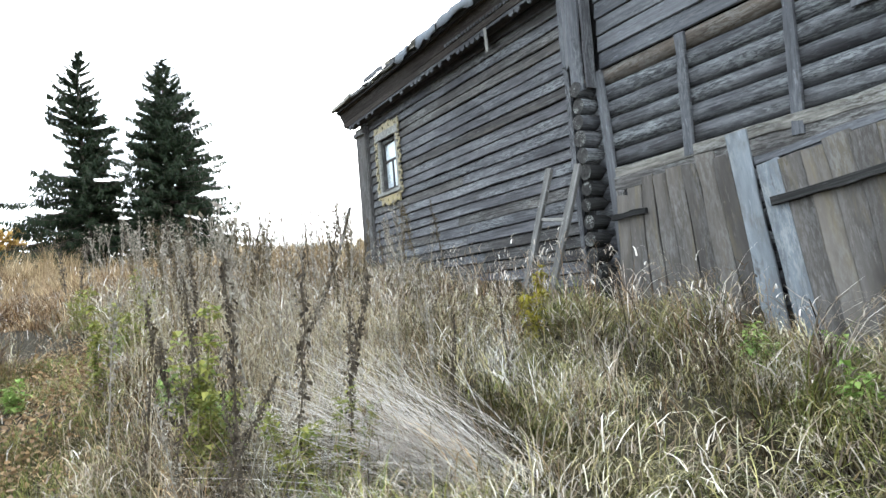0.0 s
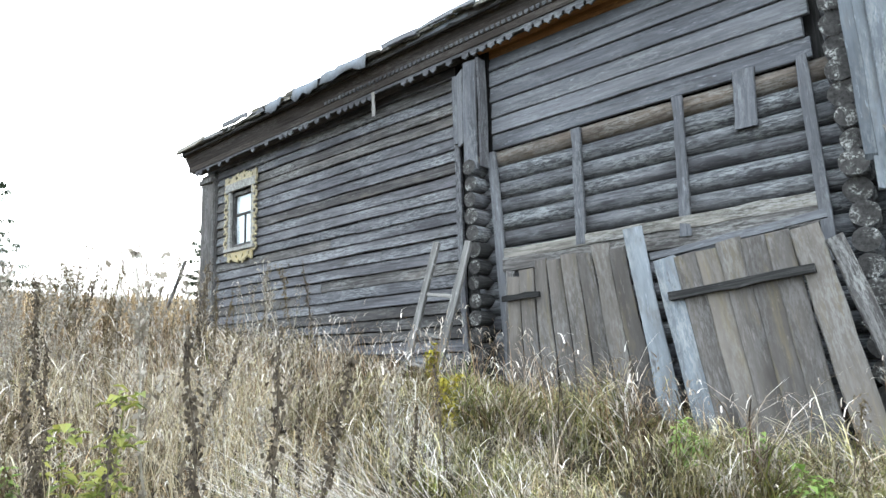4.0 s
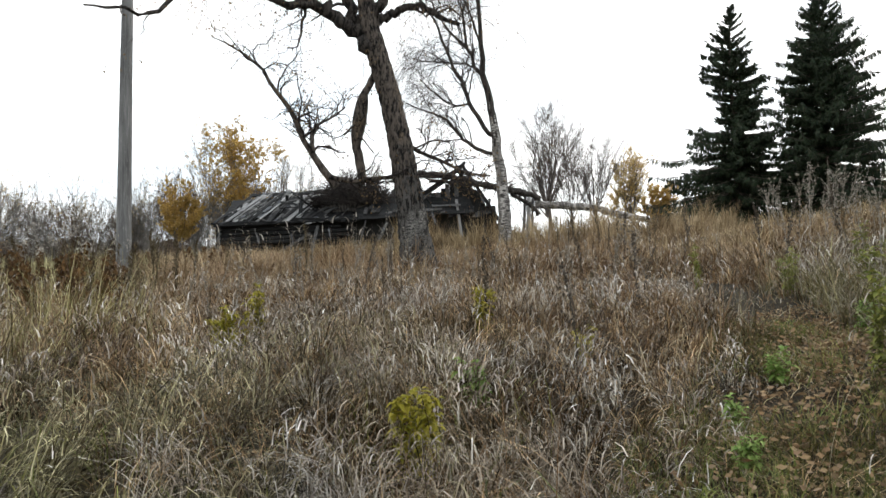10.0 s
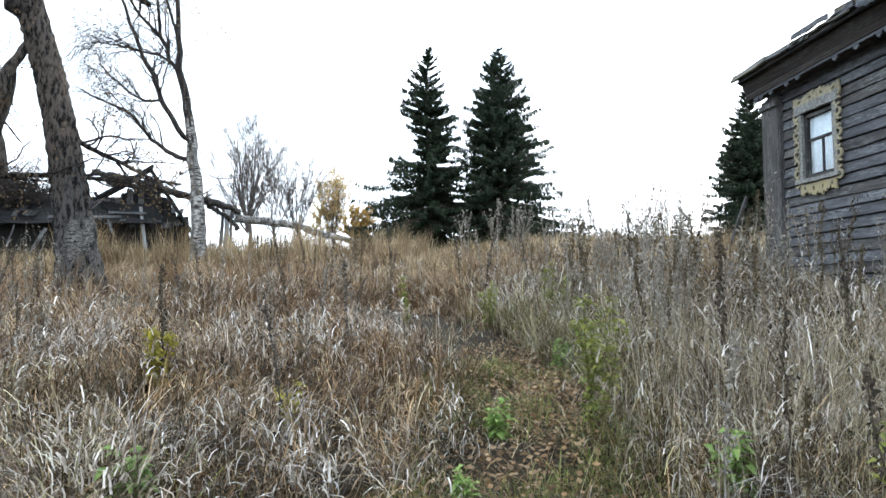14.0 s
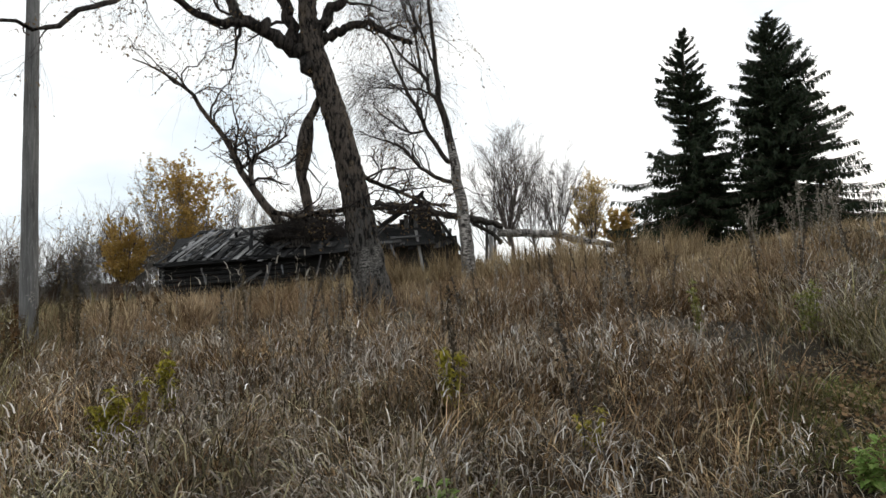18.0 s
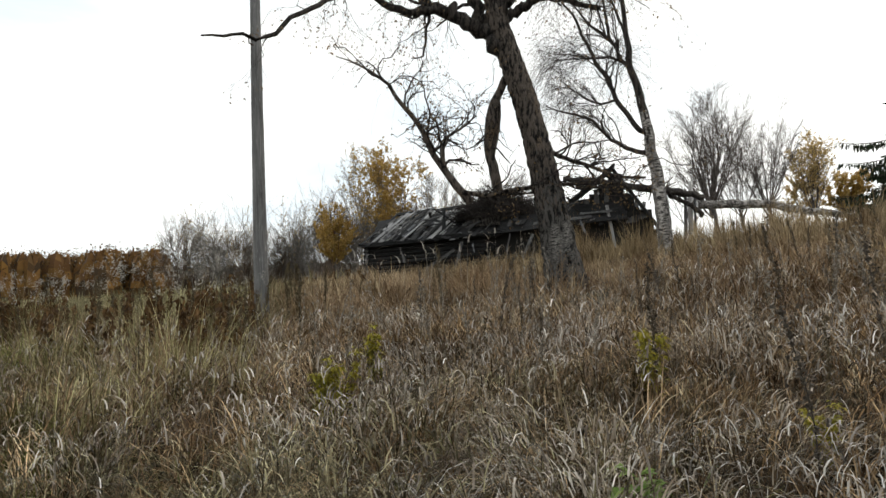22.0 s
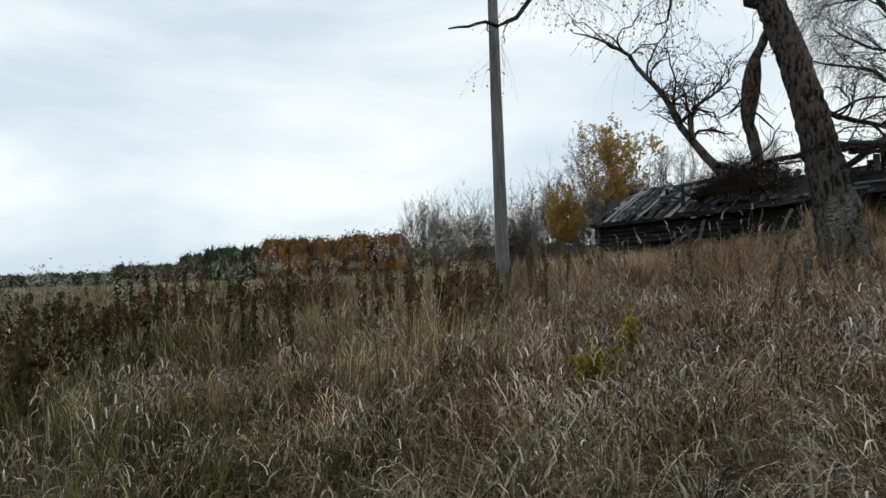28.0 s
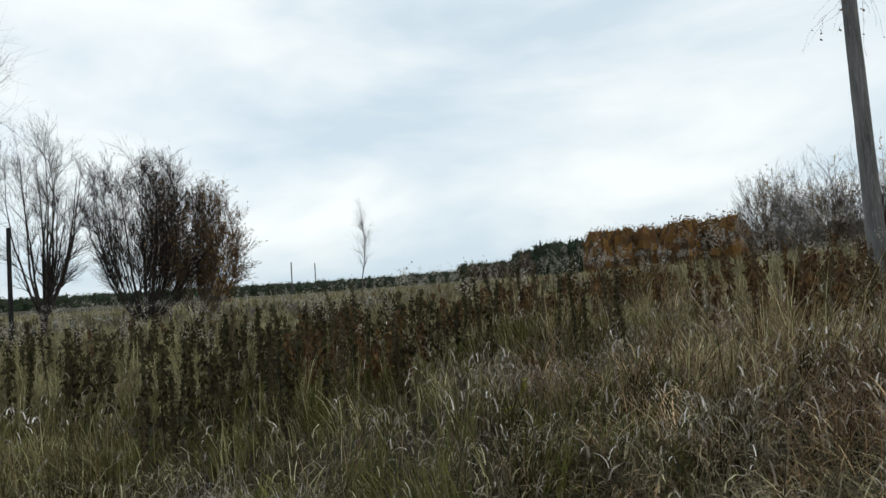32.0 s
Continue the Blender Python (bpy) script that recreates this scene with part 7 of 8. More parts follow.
curls(34000, 1.5, 8.0, (0.08, 0.18), (0.006, 0.012), GREYSTRAW, "curled pale leaves of dead grass over the slope", 84, 168, tall=1.15, patch=lambda x, y: np.clip(2.2 * lumps(x, y, 1.6, 72) - 0.35, 0.05, 1) * (1 - 0.6 * ruddy(x, y)) * (1 - 0.75 * field_side(x, y)))

# a swathe of long pale straw, beaten down
n = 900
cx, cy = RNG.normal(1.78, 0.17, n), RNG.normal(2.6, 0.2, n)
base = np.stack([cx, cy, height(cx, cy) - 0.02], 1)
LODGED = growth("lodged_pale_straw", [(0.442, 0.39, 0.351), (0.624, 0.579, 0.533), (0.78, 0.741, 0.689), (0.286, 0.24, 0.195)])
rows_mesh("lodged_grass", base, RNG.uniform(0.7, 1.35, n), RNG.uniform(0.0035, 0.0065, n), RNG.normal(2.55, 0.4, n), np.abs(RNG.normal(0.95, 0.2, n)), RNG.normal(0.55, 0.3, n), LODGED, 6, label="long pale straw beaten down beside the path")

TALL_STRAW = growth("tall_tan_straw", [(0.26, 0.21, 0.125), (0.4, 0.34, 0.225), (0.5, 0.44, 0.32), (0.2, 0.155, 0.09)], see=0.2)
n = 240
cx, cy = RNG.normal(1.35, 0.4, n), RNG.normal(3.5, 0.5, n)
base = np.stack([cx, cy, height(cx, cy) - 0.02], 1)
rows_mesh("tall_pale_grass", base, RNG.uniform(0.6, 1.1, n), RNG.uniform(0.0015, 0.0035, n), RNG.normal(2.2, 1.2, n), np.abs(RNG.normal(0.25, 0.15, n)), RNG.normal(0.9, 0.4, n), TALL_STRAW, 5, label="tall fine tan grass standing among the weeds")

n = 380
cx, cy = RNG.normal(1.6, 0.6, n), RNG.normal(4.9, 0.8, n)
base = np.stack([cx, cy, height(cx, cy) - 0.02], 1)
rows_mesh("tall_pale_grass", base, RNG.uniform(0.55, 1.05, n), RNG.uniform(0.002, 0.0045, n), RNG.uniform(0, 6.28, n), np.abs(RNG.normal(0.2, 0.15, n)), RNG.normal(0.6, 0.4, n), TALL_STRAW, 4, label="tall tan straw standing on the bank")

# the ground behind the path
blades("matted_grass", 26000, 0.2, 9.0, (0.25, 0.55), (0.006, 0.014), MATTED, "dark matted dead grass behind the path", (0.7, 0.4), (1.3, 0.6), 0.45, a0=222, a1=335)
curls(22000, 0.8, 9.0, (0.1, 0.22), (0.005, 0.011), CURL, "curled grey-brown dead grass behind the path", 222, 335)
blades("field_grass", 26000, 9.0, 40.0, (0.3, 0.6), (0.03, 0.06), MEADOW, "dull olive grass behind the path", (0.35, 0.3), (0.9, 0.5), 0.7, a0=222, a1=335, segs=2)

# ---- weeds, stalks and bright plants ----
def heads(name, n, r0, r1, stem, hl, hw, mat_stem, mat_head, label, a0=-25, a1=222, patch=None, low=0.4, wide=(0.0022, 0.004), lean=0.2):
    """Thin upright stems with nodding pale seed heads."""
    x, y = scatter(n, r0, r1, a0, a1)
    if patch is not None:
        k = RNG.random(len(x)) < patch(x, y)
        x, y = x[k], y[k]
    k = off_track(x, y) > RNG.uniform(0.3, 0.8, len(x))
    x, y = x[k], y[k]
    m = len(x)
    d = clear_of_walk(x, y)
    L = RNG.uniform(stem[0], stem[1], m) * (0.28 + 0.85 * lumps(x, y, 0.55, 1) ** 1.2 + 0.55 * lumps(x, y, 2.2, 2))
    L = np.where(d < 1.0, L * np.clip(low + (1 - low) * (d - 0.25) / 0.75, 0.15, 1), L)
    L = L * np.clip(0.25 + (off_track(x, y) - 0.3) / 0.5, 0.25, 1)
    base = np.stack([x, y, height(x, y) - 0.02], 1)
    az = RNG.normal(2.2, 1.6, m)
    ln = np.abs(RNG.normal(lean, 0.22, m))
    cu = RNG.normal(0.7, 0.35, m)
    rows_mesh(name + "_stems", base, L, RNG.uniform(wide[0], wide[1], m), az, ln, cu, mat_stem, 3, label=label)
    p, ang = base.copy(), ln.copy()
    fwd = np.stack([np.cos(az), np.sin(az), np.zeros(m)], 1)
    for i in range(3):
        p = p + fwd * (np.sin(ang) * L / 3)[:, None] + np.array([0, 0, 1.0]) * (np.cos(ang) * L / 3)[:, None]
        ang = ang + cu / 3
    p -= np.array([0, 0, 0.01])
    az2 = 2 * np.pi * lumps(x, y, 1.1, 21) * 1.5 + RNG.normal(0, 0.9, m)
    for rep in range(2):
        q = p - np.array([0, 0, 0.01]) - rep * np.stack([np.zeros(m), np.zeros(m), RNG.uniform(0.03, 0.14, m)], 1) * np.clip(L, 0.2, 1)[:, None]
        rows_mesh(name + "_heads", q, RNG.uniform(hl[0], hl[1], m), RNG.uniform(hw[0], hw[1], m), az2 + rep * 1.7, RNG.uniform(0.25, 0.8, m), RNG.normal(2.1, 0.5, m), mat_head, 4, label="pale nodding seed heads of dry grass", head=0.0)


PALE_HEAD = growth("pale_seed_heads", [(0.26, 0.225, 0.19), (0.46, 0.43, 0.385), (0.66, 0.635, 0.6), (0.3, 0.26, 0.22), (0.2, 0.16, 0.12), (0.44, 0.42, 0.39)], see=0.12, tufts=0.8)


def on_slope(x, y):
    return np.clip(2.2 * lumps(x, y, 1.3, 8) - 0.55 + 0.3 * (y > 3.5), 0, 1)


heads("seed_grass", 5000, 0.5, 4.5, (0.3, 0.62), (0.06, 0.15), (0.0025, 0.0065), MATTED, PALE_HEAD, "grey-brown grass stems beside the path", patch=lambda x, y: on_slope(x, y) * (1 - 0.9 * west(x, y)) * np.where((x > 1.7) & (y < 3.4), 0.25, 1.0))
heads("seed_grass", 18000, 4.5, 11.0, (0.45, 0.85), (0.08, 0.2), (0.005, 0.013), RUSSET, PALE_HEAD, "russet grass stems on the bank", patch=lambda x, y: on_slope(x, y) * np.clip(1.6 - 0.12 * np.hypot(x, y), 0.25, 1) * (1 - 0.6 * (y < 3.5) * west(x, y)), wide=(0.004, 0.007))
blades("russet_grass", 60000, 6.0, 18.0, (0.35, 0.7), (0.005, 0.011), RUSSET, "thin russet stalks on the slope", (0.42, 0.28), (1.5, 0.5), 0.5, patch=lambda x, y: np.clip(3.0 * lumps(x, y, 1.7, 9) - 1.05 + 0.5 * (np.hypot(x, y) > 7), 0, 1), a0=78, a1=168)
blades("green_grass", 24000, 0.3, 9.0, (0.18, 0.5), (0.005, 0.011), GREEN, "late green grass among the straw", (0.55, 0.35), (1.4, 0.5), 0.5, patch=lambda x, y: np.clip(3.0 * wave(x, y, 0.8, 4.0) - 1.55 + 0.5 * np.exp(-((x - 0.4) ** 2 + (y - 3.8) ** 2) / 2.5) + 0.9 * (x > 2.2) * (y < 3.2), 0, 1))
blades("green_grass", 26000, 0.5, 6.5, (0.25, 0.6), (0.005, 0.011), GREEN, "yellow-green grass before the barn door", (0.6, 0.35), (1.8, 0.5), 0.45, a0=-25, a1=32, patch=patchy(0.9, 33, 0.3))


def dry_weed(seed, tall, leafy, mat):
    """One withered weed: a ribbed stem, side stems, shrivelled leaves hanging on it."""
    g = np.random.default_rng(seed)
    global RNG
    keep, RNG = RNG, g
    k = 10
    p = [np.array([0, 0, -0.05])]
    d = np.array([g.normal(0, 0.06), g.normal(0, 0.06), 1.0])
    for _ in range(k - 1):
        p.append(p[-1] + d / np.linalg.norm(d) * (tall / (k - 1)))
        d = d + g.normal(0, 0.05, 3) * np.array([1, 1, 0])
    P = np.array(p)[None]
    R = np.linspace(0.0065, 0.002, k)[None]
    P2, R2 = sprout(P, R, 11, 0.3, 1.0, (tall * 0.1, tall * 0.28), 0.5, 0.5, 5, 0.6, 0.1, 0.0, 0.0024)
    P3, R3 = sprout(P2, R2, 4, 0.2, 1.0, (tall * 0.03, tall * 0.08), 0.6, 0.3, 3, 0.6, 0.1, 0.0, 0.001)
    stem = bulk("stem", [tubes(P, R, 5), tubes(P2, R2, 3), tubes(P3, R3, 3)], mat)
    n = int(leafy)
    at = np.concatenate([pick(P, n, 0.2), pick(P2, n, 0.1)])
    q = bulk("withered_leaves", [leaf_quads(at, 0.03, 0.9)], mat, False)
    RNG = keep
    return stem, q


def put_weed(name, meshes, x, y, s, label, category, group, lean=(0, 0)):
    t = thing(name, label, category, group, at=(x, y, ground_height(x, y)))
    t.scale = (s, s, s)
    t.rotation_euler = (lean[0], lean[1], RNG.uniform(0, 6.28))
    for me, nm in zip(meshes, ("stem", "foliage")):
        part(nm, me, t)
    return t


TAN_WEED = growth("tan_weed_stalks", [(0.16, 0.135, 0.105), (0.28, 0.25, 0.205), (0.4, 0.37, 0.32), (0.12, 0.1, 0.078), (0.22, 0.19, 0.15)])
def shaggy_weed(seed, tall, mat, n=150, size=0.06, green=None):
    """A stout withered stem hung from top to foot with crumpled leaves."""
    global RNG
    keep, RNG = RNG, np.random.default_rng(seed)
    k = 12
    d = np.cumsum(RNG.normal(0, 0.012, (k, 2)), 0)
    P = np.concatenate([d, np.linspace(-0.05, tall, k)[:, None]], 1)[None]
    R = np.linspace(0.007, 0.0025, k)[None]
    P2, R2 = sprout(P, R, 16, 0.45, 1.0, (tall * 0.05, tall * 0.14), 0.5, 0.4, 4, 0.5, 0.1, 0.0, 0.0018)
    stem = bulk("stem", [tubes(P, R, 5), tubes(P2, R2, 3)], mat)
    at = np.concatenate([pick(P, n, 0.15), pick(P2, n // 2, 0.2)]) + RNG.normal(0, 0.008, (n + n // 2, 3))
    at[:, 2] += RNG.uniform(-0.05, 0.05, len(at)) * tall
    V, F = leaf_quads(at, size, 1.8, 0.24)
    V = V + RNG.normal(0, size * 0.09, V.shape)
    out = (stem, bulk("withered_leaves", [(V, F)], mat, False))
    RNG = keep
    return out


DARK_WEED = growth("dark_shaggy_weeds", [(0.0224, 0.0167, 0.0117), (0.051, 0.0392, 0.027), (0.102, 0.0814, 0.0576), (0.0326, 0.0245, 0.0171), (0.163, 0.137, 0.099)], see=0.1)
RUST_WEED = growth("brown_shaggy_weeds", [(0.0334, 0.0234, 0.0118), (0.0752, 0.0556, 0.0291), (0.125, 0.0975, 0.0546), (0.0502, 0.036, 0.0182)], see=0.1)
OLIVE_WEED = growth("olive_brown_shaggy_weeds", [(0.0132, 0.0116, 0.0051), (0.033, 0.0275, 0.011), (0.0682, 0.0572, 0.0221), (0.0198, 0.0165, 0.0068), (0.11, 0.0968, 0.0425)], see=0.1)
KINDS = [dry_weed(100 + i, 1.25, (90, 170, 50, 240, 130, 80)[i], (TAN_WEED, STALK, TAN_WEED, STALK, TAN_WEED, TAN_WEED)[i]) for i in range(6)]
KINDS += [shaggy_weed(120 + i, 1.25, m, n, sz) for i, (m, n, sz) in enumerate(((DARK_WEED, 230, 0.032), (DARK_WEED, 150, 0.034), (RUST_WEED, 190, 0.032), (RUST_WEED, 130, 0.034), (DARK_WEED, 270, 0.034), (OLIVE_WEED, 380, 0.044), (OLIVE_WEED, 260, 0.044), (RUST_WEED, 300, 0.042)))]


def weed_spots(n, box_, scale, kinds, seed, keep_off):
    g = np.random.default_rng(seed)
    out = []
    for _ in range(n * 3):
        x, y = g.uniform(box_[0], box_[1]), g.uniform(box_[2], box_[3])
        at = np.array([x]), np.array([y])
        if clear_of_walk(*at)[0] < keep_off or not free(*at)[0] or off_track(*at)[0] < 0.55:
            continue
        out.append((kinds[g.integers(0, len(kinds))], x, y, g.uniform(*scale), g.normal(0, 0.09), g.normal(0, 0.09), g.uniform(0, 6.28)))
        if len(out) == n:
            break
    return out


def weeds(n, box_, label, group, scale, kinds, seed, keep_off=0.9):
    for k, x, y, s, a, b, _ in weed_spots(n, box_, scale, kinds, seed, keep_off):
        put_weed("dry_weed", KINDS[k], x, y, s, label, "weed", group, (a, b))


def quads_of(me):
    v, f = np.empty(len(me.vertices) * 3, np.float32), np.empty(len(me.loops), np.int32)
    me.vertices.foreach_get("co", v)
    me.loops.foreach_get("vertex_index", f)
    return v.reshape(-1, 3), f.reshape(-1, 4)


def weed_stand(n, box_, label, scale, kinds, seed, keep_off=0.9):
    """The same weeds where they stand too thick to count."""
    spots = weed_spots(n, box_, scale, kinds, seed, keep_off)
    for kind in sorted(set(k for k, *_ in spots)):
        groups = []
        for k, x, y, s, a, b, c in spots:
            if k != kind:
                continue
            m = pose(x, y, ground_height(x, y), math.degrees(a), math.degrees(b), math.degrees(c)).to_3x3()
            for me in KINDS[k]:
                v, f = quads_of(me)
                groups.append((v @ np.array(m).T * s + np.array([x, y, ground_height(x, y)]), f))
        tagged(new("weed_stand", bulk("weed_stand", groups, KINDS[kind][0].materials[0], False)), label, "weeds", kind="stuff")


weeds(70, (0.8, 4.7, 5.6, 10.5), "tall withered tan weed on the bank below the house", "withered weeds by the house", (0.6, 1.1), (0, 2, 7, 5, 9, 4, 8), 1)
weed_stand(46, (0.6, 5.6, 10.5, 17.0), "tall fine withered weeds on the crest of the bank", (0.8, 1.25), (0, 2, 4, 5), 6)
weeds(9, (-0.4, 2.8, 1.9, 4.2), "tall withered brown weed beside the path", "withered weeds by the path", (0.5, 0.85), (0, 5, 4, 5), 2, 1.0)
weed_stand(58, (-6.5, 0.6, 5.0, 12.0), "withered brown weeds in the rough grass", (0.5, 0.9), (0, 2, 4, 5, 1), 3)
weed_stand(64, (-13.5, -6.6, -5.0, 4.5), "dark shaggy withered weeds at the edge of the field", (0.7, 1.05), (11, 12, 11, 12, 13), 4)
weed_stand(46, (-14.0, -7.0, 4.5, 11.5), "brown shaggy withered weeds near the pole", (0.6, 0.95), (13, 9, 13, 8), 5)
weeds(34, (0.9, 2.4, 6.0, 8.4), "brown withered weed standing in a thicket below the house", "thicket of brown weeds", (0.7, 1.05), (9, 0, 4, 8, 5), 7)
weeds(22, (-5.5, -1.0, 6.5, 11.0), "short dark withered weed standing in the dead grass", "dark stalks in the grass", (0.25, 0.6), (6, 8, 7), 8)
weeds(14, (-3.2, 0.0, 9.0, 14.0), "dark withered weed on the slope", "dark stalks on the slope", (0.5, 0.9), (6, 8, 7), 9)


# the same weed in masses across the field
def weed_mass(name, n, r0, r1, a0, a1, hl, mat, label, patch, w=(0.02, 0.05)):
    x, y = scatter(n, r0, r1, a0, a1)
    k = RNG.random(len(x)) < patch(x, y)
    x, y = x[k], y[k]
    m = len(x)
    L = RNG.uniform(hl[0], hl[1], m)
    base = np.stack([x, y, height(x, y)], 1)
    rows_mesh(name, base, L, RNG.uniform(0.005, 0.01, m) * (1 + np.hypot(x, y) / 14), RNG.uniform(0, 6.28, m), np.abs(RNG.normal(0, 0.09, m)), RNG.normal(0.1, 0.15, m), mat, 2, label=label, category="weeds")
    rep = 90
    i = np.repeat(np.arange(m), rep)
    s = RNG.uniform(0.0, 0.6, len(i)) + RNG.uniform(0.12, 0.42, m)[i]
    at = base[i] + np.stack([RNG.normal(0, 0.024, len(i)), RNG.normal(0, 0.024, len(i)), L[i] * s], 1)
    V, F = leaf_quads(at, 0.066 * (1 + r0 / 25), 2.2, 0.27)
    tagged(new(name + "_leaves", bulk(name + "_leaves", [(V, F)], mat, False)), "shrivelled leaves on " + label, "weeds", kind="stuff")


BROWN_WEED = growth("brown_field_weeds", [(0.033, 0.0182, 0.00805), (0.0825, 0.0434, 0.0161), (0.165, 0.0924, 0.0345), (0.051, 0.0294, 0.0126)], see=0.1)
GREY_WEED = growth("grey_green_field_weeds", [(0.014, 0.0107, 0.0042), (0.032, 0.0269, 0.009), (0.07, 0.0623, 0.0216), (0.02, 0.016, 0.0054)], see=0.1)
weed_mass("field_weeds", 460, 8.0, 15.0, 140, 186, (0.65, 1.05), BROWN_WEED, "brown withered weeds in the field", lambda x, y: np.clip(2.2 * lumps(x, y, 1.6, 11) - 0.7, 0, 1) * np.clip((-x - 6.0 - 0.2 * (y - 4)) / 2, 0, 1))
weed_mass("field_weeds", 420, 7.0, 17.0, 165, 222, (0.8, 1.25), GREY_WEED, "grey-green withered weeds in the field", lambda x, y: np.clip(1.6 * lumps(x, y, 1.5, 12) - 0.2, 0.1, 0.8) * np.clip((4.6 - y) / 2.5, 0, 1) * np.clip((np.hypot(x + 0.8, y - 1.5) - 6.5) / 2.5, 0, 1))
weed_mass("field_weeds", 250, 17.0, 45.0, 130, 222, (0.4, 0.75), BROWN_WEED, "brown withered weeds far out in the field", lambda x, y: np.clip(1.8 * wave(x, y, 0.3, 0.4) - 0.4, 0, 1))

# fluffy pale seed plumes above the field weeds
PLUME = growth("pale_seed_plumes", [(0.34, 0.31, 0.27), (0.45, 0.42, 0.37), (0.25, 0.22, 0.18)])
x, y = scatter(900, 8.0, 28.0, 140, 222)
z = height(x, y) + RNG.uniform(0.9, 1.45, len(x))
at = np.repeat(np.stack([x, y, z], 1), 30, 0) + RNG.normal(0, 1, (len(x) * 30, 3)) * np.array([0.035, 0.035, 0.06])
tagged(new("seed_plumes", bulk("seed_plumes", [leaf_quads(at, 0.028)], PLUME, False)), "pale fluffy seed plumes above the weeds", "weeds", kind="stuff")


# tall arching plumes before the hut and along the slope
n = 32
x, y = RNG.uniform(-12.5, -5.5, n), RNG.uniform(11.0, 16.0, n)
L, az = RNG.uniform(0.85, 1.35, n), RNG.uniform(0, 6.28, n)
base = np.stack([x, y, height(x, y) - 0.02], 1)
rows_mesh("plume_grass", base, L, RNG.uniform(0.006, 0.01, n), az, np.abs(RNG.normal(0.06, 0.05, n)), RNG.normal(0.15, 0.1, n), PLUME, 3, label="tall pale stems of reed grass before the hut")
rows_mesh("plume_heads", base + np.stack([0.12 * L * np.cos(az), 0.12 * L * np.sin(az), L * 0.93], 1), RNG.uniform(0.2, 0.36, n), RNG.uniform(0.02, 0.04, n), az, RNG.uniform(0.1, 0.4, n), RNG.normal(1.9, 0.4, n), PLUME, 5, label="pale arching plumes of reed grass")


# bright leafy plants
def leafy_plant(seed, tall, mat, stemmat, n=46, size=0.1, rise=0.5, open_=0.13):
    global RNG
    keep, RNG = RNG, np.random.default_rng(seed)
    k = 8
    stems = 4
    a = RNG.uniform(0, 6.28, stems)
    d = np.stack([np.cos(a) * open_, np.sin(a) * open_, np.ones(stems)], 1)
    p = np.stack([np.cos(a) * 0.03, np.sin(a) * 0.03, np.full(stems, -0.04)], 1)
    pts = []
    L = tall * RNG.uniform(0.6, 1.0, stems)
    for _ in range(k):
        pts.append(p.copy())
        p = p + d * (L / (k - 1))[:, None]
        d = d + RNG.normal(0, 0.06, d.shape)
    P = np.stack(pts, 1)
    R = np.tile(np.linspace(0.006, 0.002, k), (stems, 1))
    # each leaf: a pointed, folded blade of six corners
    at = pick(P, n, 0.25) + RNG.normal(0, 0.018, (n, 3))
    az = RNG.uniform(0, 6.28, n)
    f = np.stack([np.cos(az), np.sin(az), RNG.normal(rise - 0.3, 0.3, n)], 1)
    f /= np.linalg.norm(f, axis=1, keepdims=True)
    s = np.stack([-np.sin(az), np.cos(az), np.zeros(n)], 1)
    up = np.cross(f, s) * -1
    l = (RNG.uniform(0.6, 1.25, n) * size)[:, None]
    droop = np.array([0, 0, -1.0]) * l * RNG.uniform(0.1, 0.4, (n, 1))
    mid, tip = at + f * l * 0.5 + up * 0 , at + f * l + droop
    V = np.stack([at, mid + s * l * 0.26 + np.array([0, 0, 1.0]) * l * 0.1, tip, mid, at, mid, tip, mid - s * l * 0.26 + np.array([0, 0, 1.0]) * l * 0.1], 1).reshape(-1, 3)
    q = bulk("leaves", [(V, np.arange(len(V)).reshape(-1, 4))], mat, False)
    stem = bulk("stem", [tubes(P, R, 5)], stemmat)
    RNG = keep
    return stem, q


YELLOW_LEAF = growth("yellow_green_leaves", [(0.295, 0.264, 0.027), (0.377, 0.32, 0.036), (0.213, 0.216, 0.027), (0.426, 0.336, 0.054)], see=0.35)
GREEN_LEAF = growth("fresh_green_leaves", [(0.144, 0.25, 0.0525), (0.216, 0.338, 0.084), (0.316, 0.413, 0.126), (0.172, 0.225, 0.063)], see=0.35)
GREEN_STEM = growth("green_stems", [(0.13, 0.14, 0.05), (0.18, 0.16, 0.06)])
OLIVE_LEAF = growth("olive_green_leaves", [(0.14, 0.18, 0.04), (0.22, 0.25, 0.06), (0.3, 0.29, 0.07), (0.1, 0.13, 0.04)], see=0.35)
OLV = [leafy_plant(220 + i, 0.62, OLIVE_LEAF, GREEN_STEM, 420, 0.054) for i in range(3)]
YEL = [leafy_plant(200 + i, 0.66, YELLOW_LEAF, GREEN_STEM, 560, 0.064, 0.3, 0.05) for i in range(3)]
GRN = [leafy_plant(210 + i, 0.34, GREEN_LEAF, GREEN_STEM, 170, 0.085) for i in range(3)]


def bright(kind, x, y, s, label):
    put_weed("leafy_plant", kind, x, y, s, label, "plant", "bright plants in the dead grass", (RNG.normal(0, 0.05), RNG.normal(0, 0.05)))


